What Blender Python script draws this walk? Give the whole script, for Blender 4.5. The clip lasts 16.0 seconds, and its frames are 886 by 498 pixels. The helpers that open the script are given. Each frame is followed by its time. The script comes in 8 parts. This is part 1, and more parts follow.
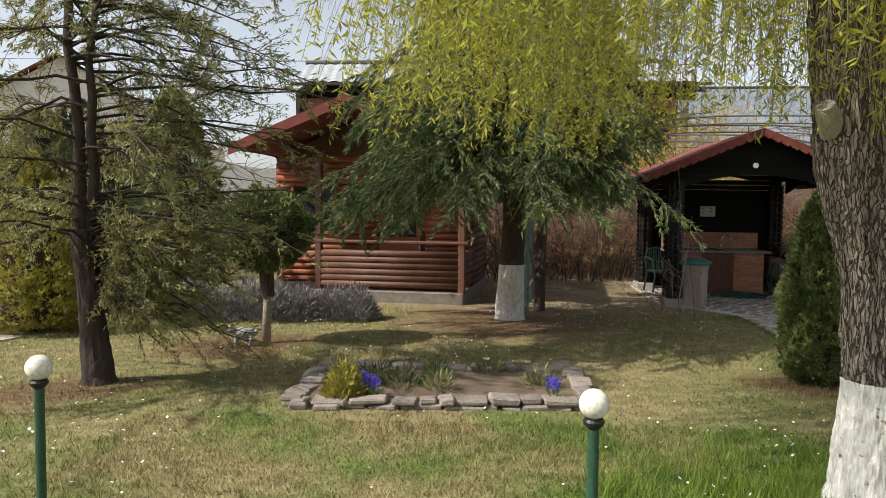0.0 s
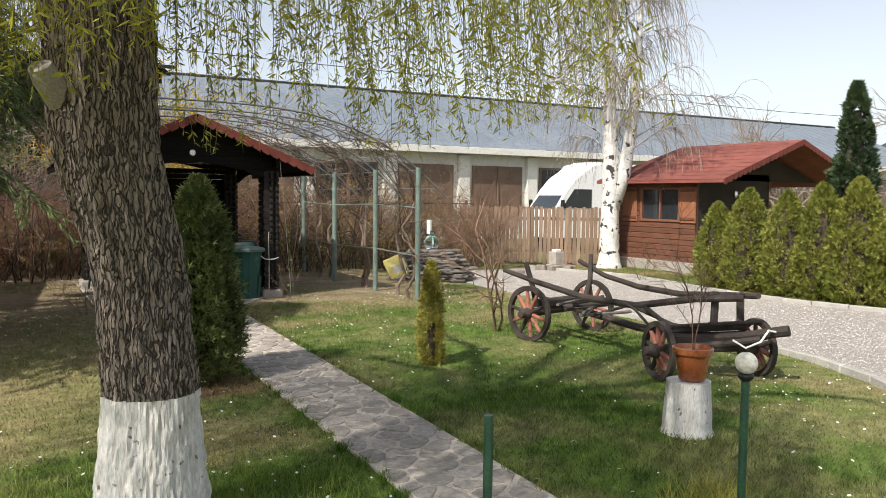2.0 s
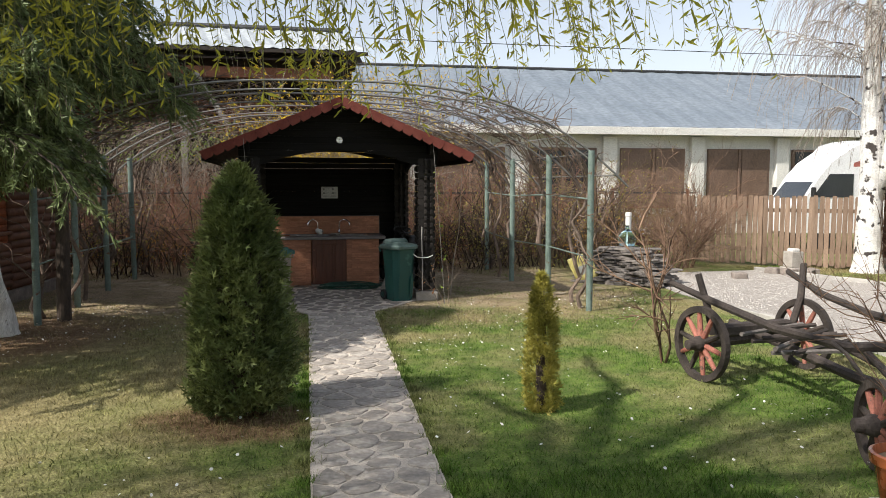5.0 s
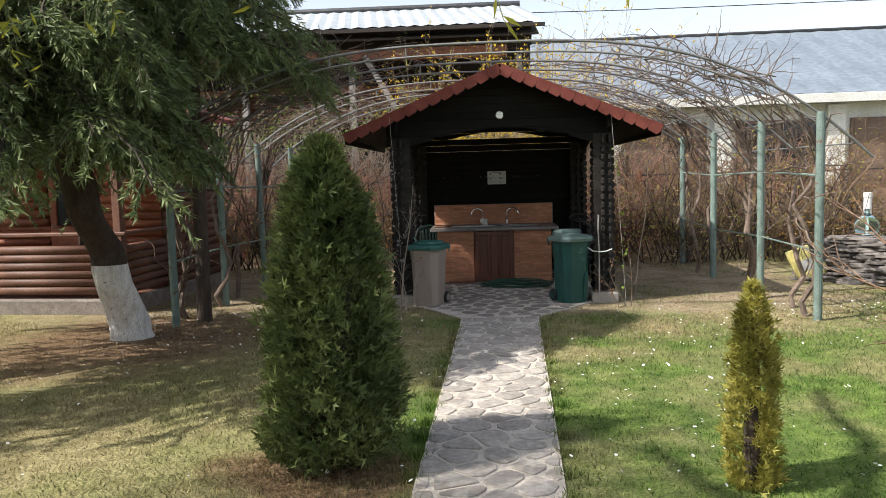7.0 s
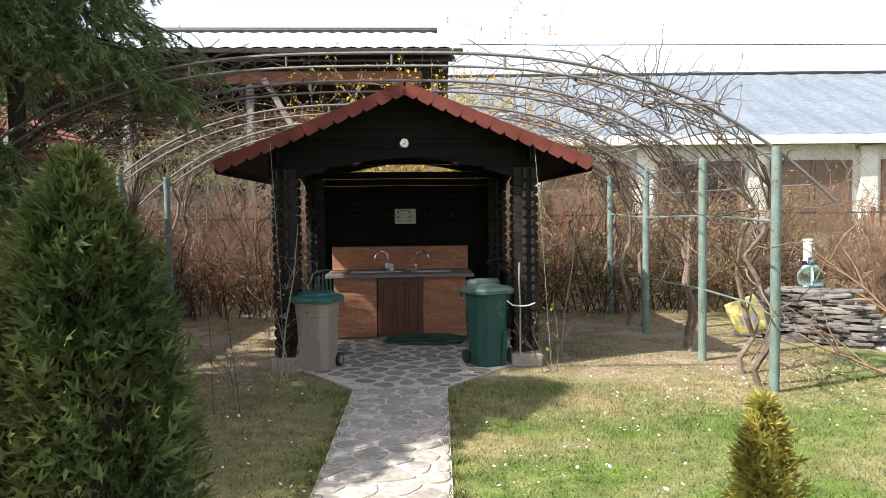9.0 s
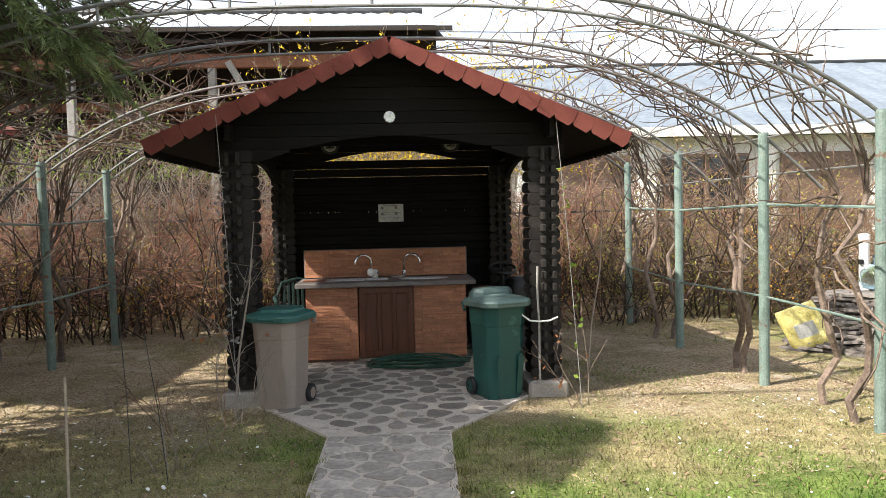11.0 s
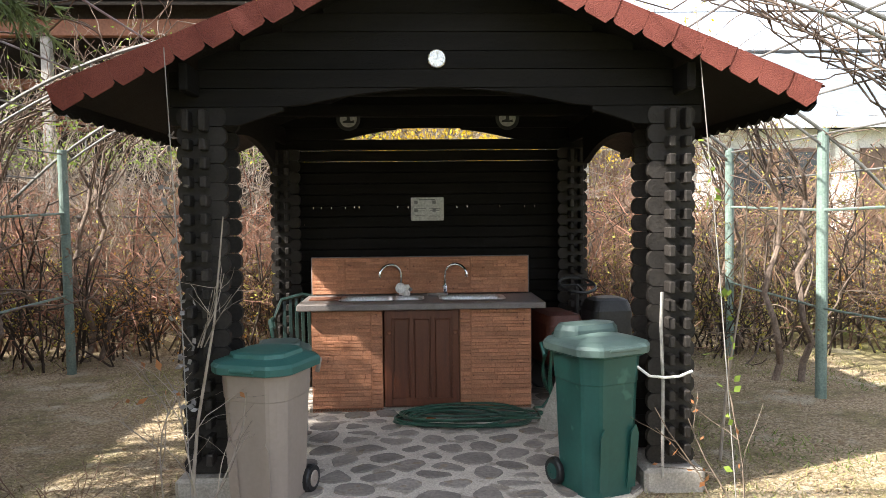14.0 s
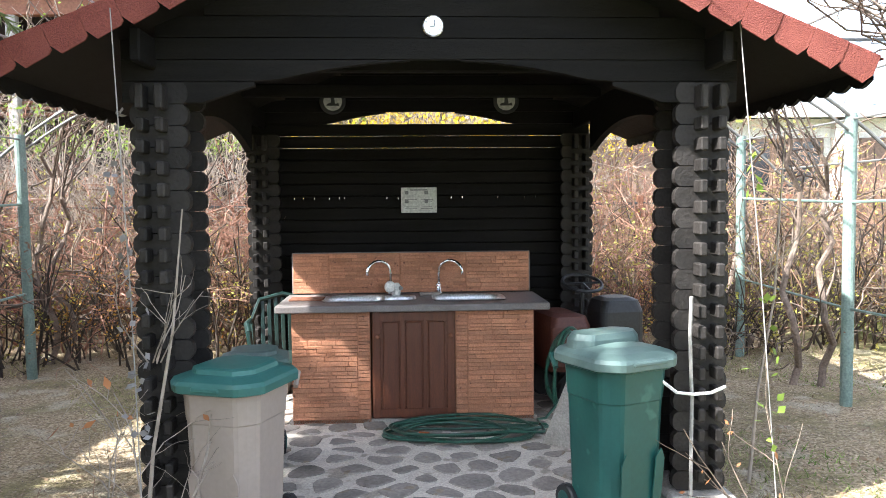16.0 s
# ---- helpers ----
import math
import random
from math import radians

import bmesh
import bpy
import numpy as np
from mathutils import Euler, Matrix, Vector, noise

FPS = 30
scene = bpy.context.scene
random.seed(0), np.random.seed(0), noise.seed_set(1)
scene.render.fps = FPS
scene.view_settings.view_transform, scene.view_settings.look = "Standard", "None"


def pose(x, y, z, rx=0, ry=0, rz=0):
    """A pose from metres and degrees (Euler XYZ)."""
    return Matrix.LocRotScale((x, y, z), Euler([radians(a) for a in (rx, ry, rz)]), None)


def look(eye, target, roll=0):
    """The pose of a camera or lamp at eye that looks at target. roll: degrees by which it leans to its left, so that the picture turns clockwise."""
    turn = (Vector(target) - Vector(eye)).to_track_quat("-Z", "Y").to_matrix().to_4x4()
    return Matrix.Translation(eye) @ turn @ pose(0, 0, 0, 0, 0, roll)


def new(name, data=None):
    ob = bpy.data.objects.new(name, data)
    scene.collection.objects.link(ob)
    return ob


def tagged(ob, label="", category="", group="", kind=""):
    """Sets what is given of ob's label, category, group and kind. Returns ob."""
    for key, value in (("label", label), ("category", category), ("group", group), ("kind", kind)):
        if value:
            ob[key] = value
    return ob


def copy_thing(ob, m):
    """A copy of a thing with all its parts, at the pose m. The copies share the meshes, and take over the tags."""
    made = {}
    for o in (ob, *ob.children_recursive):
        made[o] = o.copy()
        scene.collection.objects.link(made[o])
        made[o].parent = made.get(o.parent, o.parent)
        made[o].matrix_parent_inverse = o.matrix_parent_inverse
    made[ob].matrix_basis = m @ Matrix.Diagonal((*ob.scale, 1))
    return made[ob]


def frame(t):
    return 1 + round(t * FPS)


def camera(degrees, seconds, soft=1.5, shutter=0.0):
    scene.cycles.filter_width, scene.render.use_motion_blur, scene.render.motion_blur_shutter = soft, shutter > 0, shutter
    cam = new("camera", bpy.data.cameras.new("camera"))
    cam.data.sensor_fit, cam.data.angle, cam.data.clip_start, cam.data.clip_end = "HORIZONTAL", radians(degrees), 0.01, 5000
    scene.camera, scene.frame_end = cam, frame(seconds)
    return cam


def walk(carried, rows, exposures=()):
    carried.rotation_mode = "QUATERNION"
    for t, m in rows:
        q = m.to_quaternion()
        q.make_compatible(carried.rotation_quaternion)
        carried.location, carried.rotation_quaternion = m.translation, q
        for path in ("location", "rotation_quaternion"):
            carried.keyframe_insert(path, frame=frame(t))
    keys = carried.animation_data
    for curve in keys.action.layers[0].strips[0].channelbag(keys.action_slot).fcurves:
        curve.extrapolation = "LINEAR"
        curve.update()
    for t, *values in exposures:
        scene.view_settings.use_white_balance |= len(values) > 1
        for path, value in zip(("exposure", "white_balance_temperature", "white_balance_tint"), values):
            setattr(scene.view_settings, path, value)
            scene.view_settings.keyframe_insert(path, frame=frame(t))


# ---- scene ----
cam = camera(60.3, 16.0, soft=0.85)
PATH = [
    (0, (0.376, 0.495, 1.681), (0.298, 2.49, 1.557), 0.6),
    (0.5, (0.79, 0.694, 1.656), (1.085, 2.669, 1.534), 0.8),
    (1, (1.143, 0.769, 1.667), (1.76, 2.666, 1.518), 1.0),
    (1.5, (1.533, 0.878, 1.676), (2.515, 2.615, 1.547), 2.0),
    (2, (1.911, 0.924, 1.672), (2.971, 2.615, 1.537), 0.7),
    (2.5, (2.279, 1.024, 1.667), (3.439, 2.646, 1.511), 0.5),
    (3, (2.688, 1.226, 1.693), (3.939, 2.778, 1.533), 0.3),
    (3.5, (3.09, 1.411, 1.645), (4.262, 3.024, 1.495), -0.2),
    (4, (3.381, 1.67, 1.624), (4.366, 3.402, 1.448), -0.0),
    (4.5, (3.596, 1.95, 1.653), (4.354, 3.792, 1.472), -0.7),
    (5, (3.828, 2.113, 1.687), (4.288, 4.052, 1.519), 0.1),
    (5.2, (3.887, 2.221, 1.713), (4.214, 4.185, 1.526), -0.1),
    (7.3, (4.465, 3.892, 1.597), (4.417, 5.882, 1.402), -1.6),
    (7.5, (4.502, 4.046, 1.615), (4.482, 6.036, 1.412), -1.3),
    (8, (4.621, 4.44, 1.594), (4.556, 6.429, 1.401), -1.3),
    (8.5, (4.665, 4.807, 1.609), (4.688, 6.802, 1.471), -1.4),
    (9, (4.67, 5.166, 1.626), (4.829, 7.157, 1.524), -0.6),
    (9.2, (4.682, 5.33, 1.617), (4.84, 7.321, 1.527), -1.0),
    (11.5, (4.689, 7.197, 1.523), (4.92, 9.182, 1.426), -1.1),
    (12, (4.617, 7.555, 1.528), (4.882, 9.534, 1.41), -0.6),
    (12.5, (4.646, 7.955, 1.539), (4.808, 9.946, 1.442), -0.9),
    (13, (4.62, 8.3, 1.494), (4.784, 10.291, 1.41), -0.6),
    (13.5, (4.569, 8.621, 1.525), (4.792, 10.606, 1.424), -0.1),
    (14, (4.64, 8.996, 1.504), (4.785, 10.988, 1.411), -0.6),
    (14.5, (4.655, 9.256, 1.49), (4.808, 11.247, 1.376), -1.1),
    (15, (4.597, 9.453, 1.511), (4.824, 11.436, 1.393), -1.0),
    (15.5, (4.624, 9.526, 1.507), (4.807, 11.515, 1.389), -0.4),
    (16, (4.636, 9.535, 1.512), (4.813, 11.523, 1.394), -0.5),
]
EXPOSURES = [(0, 0.25, 6500, 10), (5.2, 0.35, 6400, 10), (7.5, 0.82, 6250, 10), (9.0, 1.05, 6350, 10), (12.5, 1.33, 6500, 10), (14.5, 1.99, 6300, 9.5), (16, 2.46, 5850, 9)]
walk(cam, [(t, look(eye, target, roll)) for t, eye, target, roll in PATH], EXPOSURES)

# ---- light: hazy spring sun from the left, a little behind the first view ----
SUN = Vector((-0.92, -0.35, 1.0)).normalized()
sun_lamp = new("sun", bpy.data.lights.new("sun", "SUN"))
sun_lamp.data.energy, sun_lamp.data.angle, sun_lamp.data.color = 4.7, radians(0.8), (1.0, 0.94, 0.84)
sun_lamp.matrix_world = look(SUN * 40, (0, 0, 0))
world = bpy.data.worlds.new("sky")
scene.world = world
world.use_nodes = True
wn, wl = world.node_tree.nodes, world.node_tree.links
wn.clear()
sky = wn.new("ShaderNodeTexSky")
sky.sky_type, sky.sun_disc = "NISHITA", False
sky.sun_elevation = math.asin(SUN.z)
sky.sun_rotation = math.atan2(SUN.x, SUN.y) % (2 * math.pi)
sky.dust_density, sky.air_density, sky.altitude = 2.0, 1.0, 300
background = wn.new("ShaderNodeBackground")
background.inputs["Strength"].default_value = 0.15
world_out = wn.new("ShaderNodeOutputWorld")
haze = wn.new("ShaderNodeHueSaturation")
haze.inputs["Saturation"].default_value = 0.42
wl.new(sky.outputs[0], haze.inputs["Color"])
wl.new(haze.outputs[0], background.inputs["Color"])
wl.new(background.outputs[0], world_out.inputs["Surface"])
# ---- mesh tools ----
class Build:
    """Vertices and faces gathered for one mesh."""

    def __init__(self):
        self.v, self.f, self.blocks = [], [], []

    def add(self, verts, faces):
        n = len(self.v)
        self.v += [tuple(p) for p in verts]
        self.f += [tuple(n + i for i in f) for f in faces]
        return self

    def box(self, c, s, bev=0.0, m=None):
        c, h = Vector(c), Vector(s) * 0.5
        b = min(bev, min(h) * 0.9)
        vs, fs = [], []
        if b <= 0:
            for x in (-1, 1):
                for y in (-1, 1):
                    for z in (-1, 1):
                        vs.append(Vector((x * h.x, y * h.y, z * h.z)))
            fs = [(0, 1, 3, 2), (4, 6, 7, 5), (0, 4, 5, 1), (2, 3, 7, 6), (0, 2, 6, 4), (1, 5, 7, 3)]
        else:
            k = {}
            for x in (-1, 1):
                for y in (-1, 1):
                    for z in (-1, 1):
                        for a in range(3):
                            p = [x * (h.x - b), y * (h.y - b), z * (h.z - b)]
                            p[a] = (x, y, z)[a] * h[a]
                            k[x, y, z, a] = len(vs)
                            vs.append(Vector(p))
            for a in range(3):
                o = [i for i in range(3) if i != a]
                for s1 in (-1, 1):
                    q = []
                    for u, w in ((-1, -1), (1, -1), (1, 1), (-1, 1)):
                        g = [0, 0, 0]
                        g[a], g[o[0]], g[o[1]] = s1, u, w
                        q.append(k[g[0], g[1], g[2], a])
                    fs.append(tuple(q))
                    for s2 in (-1, 1):
                        g = [0, 0, 0]
                        g[o[0]], g[o[1]] = s1, s2
                        lo, hi = list(g), list(g)
                        lo[a], hi[a] = -1, 1
                        fs.append((k[(*lo, o[0])], k[(*hi, o[0])], k[(*hi, o[1])], k[(*lo, o[1])]))
            for x in (-1, 1):
                for y in (-1, 1):
                    for z in (-1, 1):
                        fs.append((k[x, y, z, 0], k[x, y, z, 1], k[x, y, z, 2]))
            out = []
            for f in fs:
                mid = sum((vs[i] for i in f), Vector())
                nn = (vs[f[1]] - vs[f[0]]).cross(vs[f[2]] - vs[f[0]])
                out.append(f if nn.dot(mid) > 0 else f[::-1])
            fs = out
        if m is not None:
            vs = [m @ p for p in vs]
        return self.add([p + c for p in vs], fs)

    def tube(self, pts, r, n=8, cap=True):
        pts = [Vector(p) for p in pts]
        rs = r if isinstance(r, (list, tuple)) else [r] * len(pts)
        ref = None
        vs, fs = [], []
        for i, p in enumerate(pts):
            t = (pts[min(i + 1, len(pts) - 1)] - pts[max(i - 1, 0)])
            t = t.normalized() if t.length > 1e-9 else Vector((0, 0, 1))
            if ref is None:
                ref = t.orthogonal().normalized()
            ref = (ref - t * ref.dot(t))
            ref = ref.normalized() if ref.length > 1e-6 else t.orthogonal().normalized()
            b = t.cross(ref)
            for j in range(n):
                a = 2 * math.pi * j / n
                vs.append(p + (ref * math.cos(a) + b * math.sin(a)) * rs[i])
        for i in range(len(pts) - 1):
            for j in range(n):
                k = (j + 1) % n
                fs.append((i * n + j, i * n + k, (i + 1) * n + k, (i + 1) * n + j))
        if cap:
            fs.append(tuple(range(n))[::-1])
            fs.append(tuple((len(pts) - 1) * n + j for j in range(n)))
        return self.add(vs, fs)

    def lathe(self, prof, n=24, c=(0, 0, 0), m=None):
        vs, fs = [], []
        for r, z in prof:
            for j in range(n):
                a = 2 * math.pi * j / n
                p = Vector((r * math.cos(a), r * math.sin(a), z))
                vs.append((m @ p if m is not None else p) + Vector(c))
        for i in range(len(prof) - 1):
            for j in range(n):
                k = (j + 1) % n
                fs.append((i * n + j, i * n + k, (i + 1) * n + k, (i + 1) * n + j))
        fs.append(tuple(range(n))[::-1])
        fs.append(tuple((len(prof) - 1) * n + j for j in range(n)))
        return self.add(vs, fs)

    def prism(self, poly, z0, z1, cham=0.0):
        """A flat polygon (anticlockwise) raised from z0 to z1, its upper edge chamfered."""
        n = len(poly)
        cx, cy = sum(p[0] for p in poly) / n, sum(p[1] for p in poly) / n
        rings = [[(x, y, z0) for x, y in poly], [(x, y, z1 - cham) for x, y in poly]]
        if cham:
            top = []
            for x, y in poly:
                d = math.hypot(x - cx, y - cy) or 1
                k = max(0.0, 1 - 1.2 * cham / d)
                top.append((cx + (x - cx) * k, cy + (y - cy) * k, z1))
            rings.append(top)
        vs = [p for r in rings for p in r]
        fs = [tuple(range(n))[::-1]]
        for i in range(len(rings) - 1):
            for j in range(n):
                k = (j + 1) % n
                fs.append((i * n + j, i * n + k, (i + 1) * n + k, (i + 1) * n + j))
        fs.append(tuple((len(rings) - 1) * n + j for j in range(n)))
        return self.add(vs, fs)

    def plate(self, poly, y0, y1):
        """A polygon in x and z, thick from y0 to y1."""
        n = len(poly)
        vs = [(x, y0, z) for x, z in poly] + [(x, y1, z) for x, z in poly]
        fs = [tuple(range(n)), tuple(range(n, 2 * n))[::-1]]
        fs += [(j, n + j, n + (j + 1) % n, (j + 1) % n) for j in range(n)]
        return self.add(vs, fs)

    def mesh(self, name, material, smooth=False):
        me = bpy.data.meshes.new(name)
        me.from_pydata(self.v, [], self.f)
        me.materials.append(material)
        if smooth:
            me.polygons.foreach_set("use_smooth", [True] * len(me.polygons))
        me.update()
        return me


def np_mesh(name, verts, size, material):
    """A mesh of equal loose faces: verts in runs of `size` corners each."""
    verts = np.asarray(verts, dtype=np.float32).reshape(-1, 3)
    n = len(verts)
    me = bpy.data.meshes.new(name)
    me.vertices.add(n)
    me.vertices.foreach_set("co", verts.ravel())
    me.loops.add(n)
    me.loops.foreach_set("vertex_index", np.arange(n, dtype=np.int32))
    me.polygons.add(n // size)
    me.polygons.foreach_set("loop_start", np.arange(0, n, size, dtype=np.int32))
    me.update(calc_edges=True)
    me.materials.append(material)
    return me


def quads_mesh(name, verts, quads, material):
    """Joined strips: numpy vertices and quads."""
    me = bpy.data.meshes.new(name)
    me.vertices.add(len(verts))
    me.vertices.foreach_set("co", np.asarray(verts, dtype=np.float32).ravel())
    q = np.asarray(quads, dtype=np.int32)
    me.loops.add(q.size)
    me.loops.foreach_set("vertex_index", q.ravel())
    me.polygons.add(len(q))
    me.polygons.foreach_set("loop_start", np.arange(0, q.size, 4, dtype=np.int32))
    me.update(calc_edges=True)
    me.materials.append(material)
    return me


def thing(name, loc=(0, 0, 0), rz=0.0, label="", category="", group="", kind=""):
    ob = new(name)
    ob.empty_display_size = 0.1
    ob.matrix_basis = pose(*loc, 0, 0, rz)
    return tagged(ob, label, category, group, kind)


def part(name, build, material, parent, label="", smooth=False, at=None):
    """One mesh object under a thing or a part; build is a Build or a finished mesh."""
    me = build.mesh(name, material, smooth) if isinstance(build, Build) else build
    ob = new(name, me)
    ob.parent = parent
    if at is not None:
        ob.matrix_basis = at
    return tagged(ob, label)


def solid(name, build, material, label="", category="", group="", kind="", smooth=False, at=None):
    """One top-level mesh."""
    me = build.mesh(name, material, smooth) if isinstance(build, Build) else build
    ob = new(name, me)
    if at is not None:
        ob.matrix_basis = at
    return tagged(ob, label, category, group, kind)


def rnd(a, b):
    return random.uniform(a, b)


def unit(a):
    a = np.asarray(a, dtype=float)
    return a / np.maximum(np.linalg.norm(a, axis=-1, keepdims=True), 1e-9)


def rand_dirs(rng, n):
    return unit(rng.normal(size=(n, 3)))


def leaf_quads(pos, along, side, length, width):
    """Diamond leaves: base, two sides, tip."""
    pos, along, side = np.asarray(pos), np.asarray(along), np.asarray(side)
    length, width = np.asarray(length)[..., None], np.asarray(width)[..., None]
    a = pos
    b = pos + along * length * 0.45 + side * width * 0.5
    c = pos + along * length
    d = pos + along * length * 0.45 - side * width * 0.5
    return np.stack([a, b, c, d], axis=1).reshape(-1, 3)


def perp(along, rng):
    return unit(np.cross(along, rand_dirs(rng, len(along))))


def twig_tubes(name, lines, radii, material):
    """Thin three-sided twigs. lines: (n, k, 3) points; radii: (n, k)."""
    lines, radii = np.asarray(lines, dtype=float), np.asarray(radii, dtype=float)
    n, k, _ = lines.shape
    t = unit(np.gradient(lines, axis=1))
    ref = np.where(np.abs(t[..., 2:3]) > 0.9, np.array([1.0, 0, 0]), np.array([0, 0, 1.0]))
    a = unit(np.cross(t, ref))
    b = np.cross(t, a)
    rings = []
    for j in range(3):
        w = 2 * math.pi * j / 3
        rings.append(lines + (a * math.cos(w) + b * math.sin(w)) * radii[..., None])
    verts = np.stack(rings, axis=2)
    base = np.arange(n)[:, None, None] * (k * 3) + np.arange(k - 1)[None, :, None] * 3
    j = np.arange(3)[None, None, :]
    j2 = (j + 1) % 3
    quads = np.stack([base + j, base + j2, base + 3 + j2, base + 3 + j], axis=-1).reshape(-1, 4)
    return quads_mesh(name, verts.reshape(-1, 3), quads, material)


# ---- materials ----
def rgb(c):
    return (*c, 1.0)


def material(name, c1, c2, scale=6.0, rough=0.75, bump=0.25, fine=60.0, metal=0.0, stretch=(1, 1, 1), vary=0.15, island=False,
             speck=None, speck_size=30.0, speck_amount=0.62, spec=0.4, contrast=0.25, clear=0.0, mottle=0.26):
    """Two colours mottled at two scales, fine relief, a little variation from piece to piece, and optional stains."""
    m = bpy.data.materials.new(name)
    m.use_nodes = True
    n, l = m.node_tree.nodes, m.node_tree.links
    b = n["Principled BSDF"]
    geo = n.new("ShaderNodeNewGeometry")
    mp = n.new("ShaderNodeMapping")
    mp.inputs["Scale"].default_value = stretch
    l.new(geo.outputs["Position"], mp.inputs["Vector"])
    n1 = n.new("ShaderNodeTexNoise")
    n1.inputs["Scale"].default_value, n1.inputs["Detail"].default_value = scale, 4
    l.new(mp.outputs[0], n1.inputs["Vector"])
    n2 = n.new("ShaderNodeTexNoise")
    n2.inputs["Scale"].default_value, n2.inputs["Detail"].default_value = fine, 3
    l.new(mp.outputs[0], n2.inputs["Vector"])
    r1 = n.new("ShaderNodeMapRange")
    r1.inputs["From Min"].default_value, r1.inputs["From Max"].default_value = 0.5 - contrast, 0.5 + contrast
    l.new(n1.outputs["Fac"], r1.inputs["Value"])
    mix = n.new("ShaderNodeMixRGB")
    mix.inputs["Color1"].default_value, mix.inputs["Color2"].default_value = rgb(c1), rgb(c2)
    l.new(r1.outputs[0], mix.inputs["Fac"])
    r2 = n.new("ShaderNodeMapRange")
    r2.inputs["From Min"].default_value, r2.inputs["From Max"].default_value = 0.25, 0.75
    r2.inputs["To Min"].default_value, r2.inputs["To Max"].default_value = 1 - mottle, 1 + mottle
    l.new(n2.outputs["Fac"], r2.inputs["Value"])
    hsv = n.new("ShaderNodeHueSaturation")
    col = mix.outputs[0]
    if speck:
        n3 = n.new("ShaderNodeTexNoise")
        n3.inputs["Scale"].default_value, n3.inputs["Detail"].default_value = speck_size, 2
        l.new(geo.outputs["Position"], n3.inputs["Vector"])
        r3 = n.new("ShaderNodeMapRange")
        r3.inputs["From Min"].default_value, r3.inputs["From Max"].default_value = speck_amount, speck_amount + 0.06
        l.new(n3.outputs["Fac"], r3.inputs["Value"])
        m3 = n.new("ShaderNodeMixRGB")
        m3.inputs["Color2"].default_value = rgb(speck)
        l.new(r3.outputs[0], m3.inputs["Fac"])
        l.new(col, m3.inputs["Color1"])
        col = m3.outputs[0]
    l.new(col, hsv.inputs["Color"])
    info = n.new("ShaderNodeObjectInfo")
    rv = n.new("ShaderNodeMapRange")
    rv.inputs["To Min"].default_value, rv.inputs["To Max"].default_value = 1 - vary, 1 + vary
    l.new(geo.outputs["Random Per Island"] if island else info.outputs["Random"], rv.inputs["Value"])
    mu = n.new("ShaderNodeMath")
    mu.operation = "MULTIPLY"
    l.new(rv.outputs[0], mu.inputs[0])
    l.new(r2.outputs[0], mu.inputs[1])
    l.new(mu.outputs[0], hsv.inputs["Value"])
    l.new(hsv.outputs[0], b.inputs["Base Color"])
    b.inputs["Metallic"].default_value = metal
    b.inputs["Specular IOR Level"].default_value = spec
    b.inputs["Coat Weight"].default_value = clear
    rr = n.new("ShaderNodeMapRange")
    rr.inputs["To Min"].default_value, rr.inputs["To Max"].default_value = max(0.03, rough - 0.12), min(1, rough + 0.12)
    l.new(n1.outputs["Fac"], rr.inputs["Value"])
    l.new(rr.outputs[0], b.inputs["Roughness"])
    if bump:
        bp = n.new("ShaderNodeBump")
        bp.inputs["Strength"].default_value, bp.inputs["Distance"].default_value = bump, 0.01
        l.new(n2.outputs["Fac"], bp.inputs["Height"])
        l.new(bp.outputs[0], b.inputs["Normal"])
    return m


def leaf_material(name, c1, c2, scale=0.8, through_light=0.35, rough=0.55, vary=0.3):
    """Leaves: colour from clump to clump and leaf to leaf, some light shining through."""
    m = material(name, c1, c2, scale=scale, rough=rough, bump=0.0, fine=9.0, vary=vary, island=True, spec=0.25)
    n, l = m.node_tree.nodes, m.node_tree.links
    b = n["Principled BSDF"]
    t = n.new("ShaderNodeBsdfTranslucent")
    l.new(b.inputs["Base Color"].links[0].from_socket, t.inputs["Color"])
    mx = n.new("ShaderNodeMixShader")
    mx.inputs["Fac"].default_value = through_light
    l.new(b.outputs[0], mx.inputs[1])
    l.new(t.outputs[0], mx.inputs[2])
    l.new(mx.outputs[0], n["Material Output"].inputs["Surface"])
    return m


def glass_material(name, tint, rough=0.03):
    m = bpy.data.materials.new(name)
    m.use_nodes = True
    b = m.node_tree.nodes["Principled BSDF"]
    b.inputs["Base Color"].default_value = rgb(tint)
    b.inputs["Transmission Weight"].default_value, b.inputs["Roughness"].default_value, b.inputs["IOR"].default_value = 1.0, rough, 1.45
    return m


MAT = {}


def mk(name, *a, **k):
    MAT[name] = material(name, *a, **k)
    return MAT[name]


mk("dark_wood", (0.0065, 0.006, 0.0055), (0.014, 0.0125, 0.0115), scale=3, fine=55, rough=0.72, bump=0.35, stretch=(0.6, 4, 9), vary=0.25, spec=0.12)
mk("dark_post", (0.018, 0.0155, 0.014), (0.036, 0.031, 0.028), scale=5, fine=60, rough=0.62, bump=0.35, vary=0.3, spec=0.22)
mk("red_shingle", (0.14, 0.032, 0.023), (0.205, 0.058, 0.043), scale=7, fine=160, rough=0.9, bump=0.6, vary=0.18, island=True)
mk("roof_felt_red", (0.18, 0.050, 0.038), (0.265, 0.09, 0.07), scale=3, fine=120, rough=0.9, bump=0.5, vary=0.15, island=True)
mk("strip_brick", (0.36, 0.150, 0.078), (0.47, 0.225, 0.13), scale=9, fine=90, rough=0.6, bump=0.4, vary=0.2, speck=(0.20, 0.085, 0.05), speck_size=30, speck_amount=0.66)
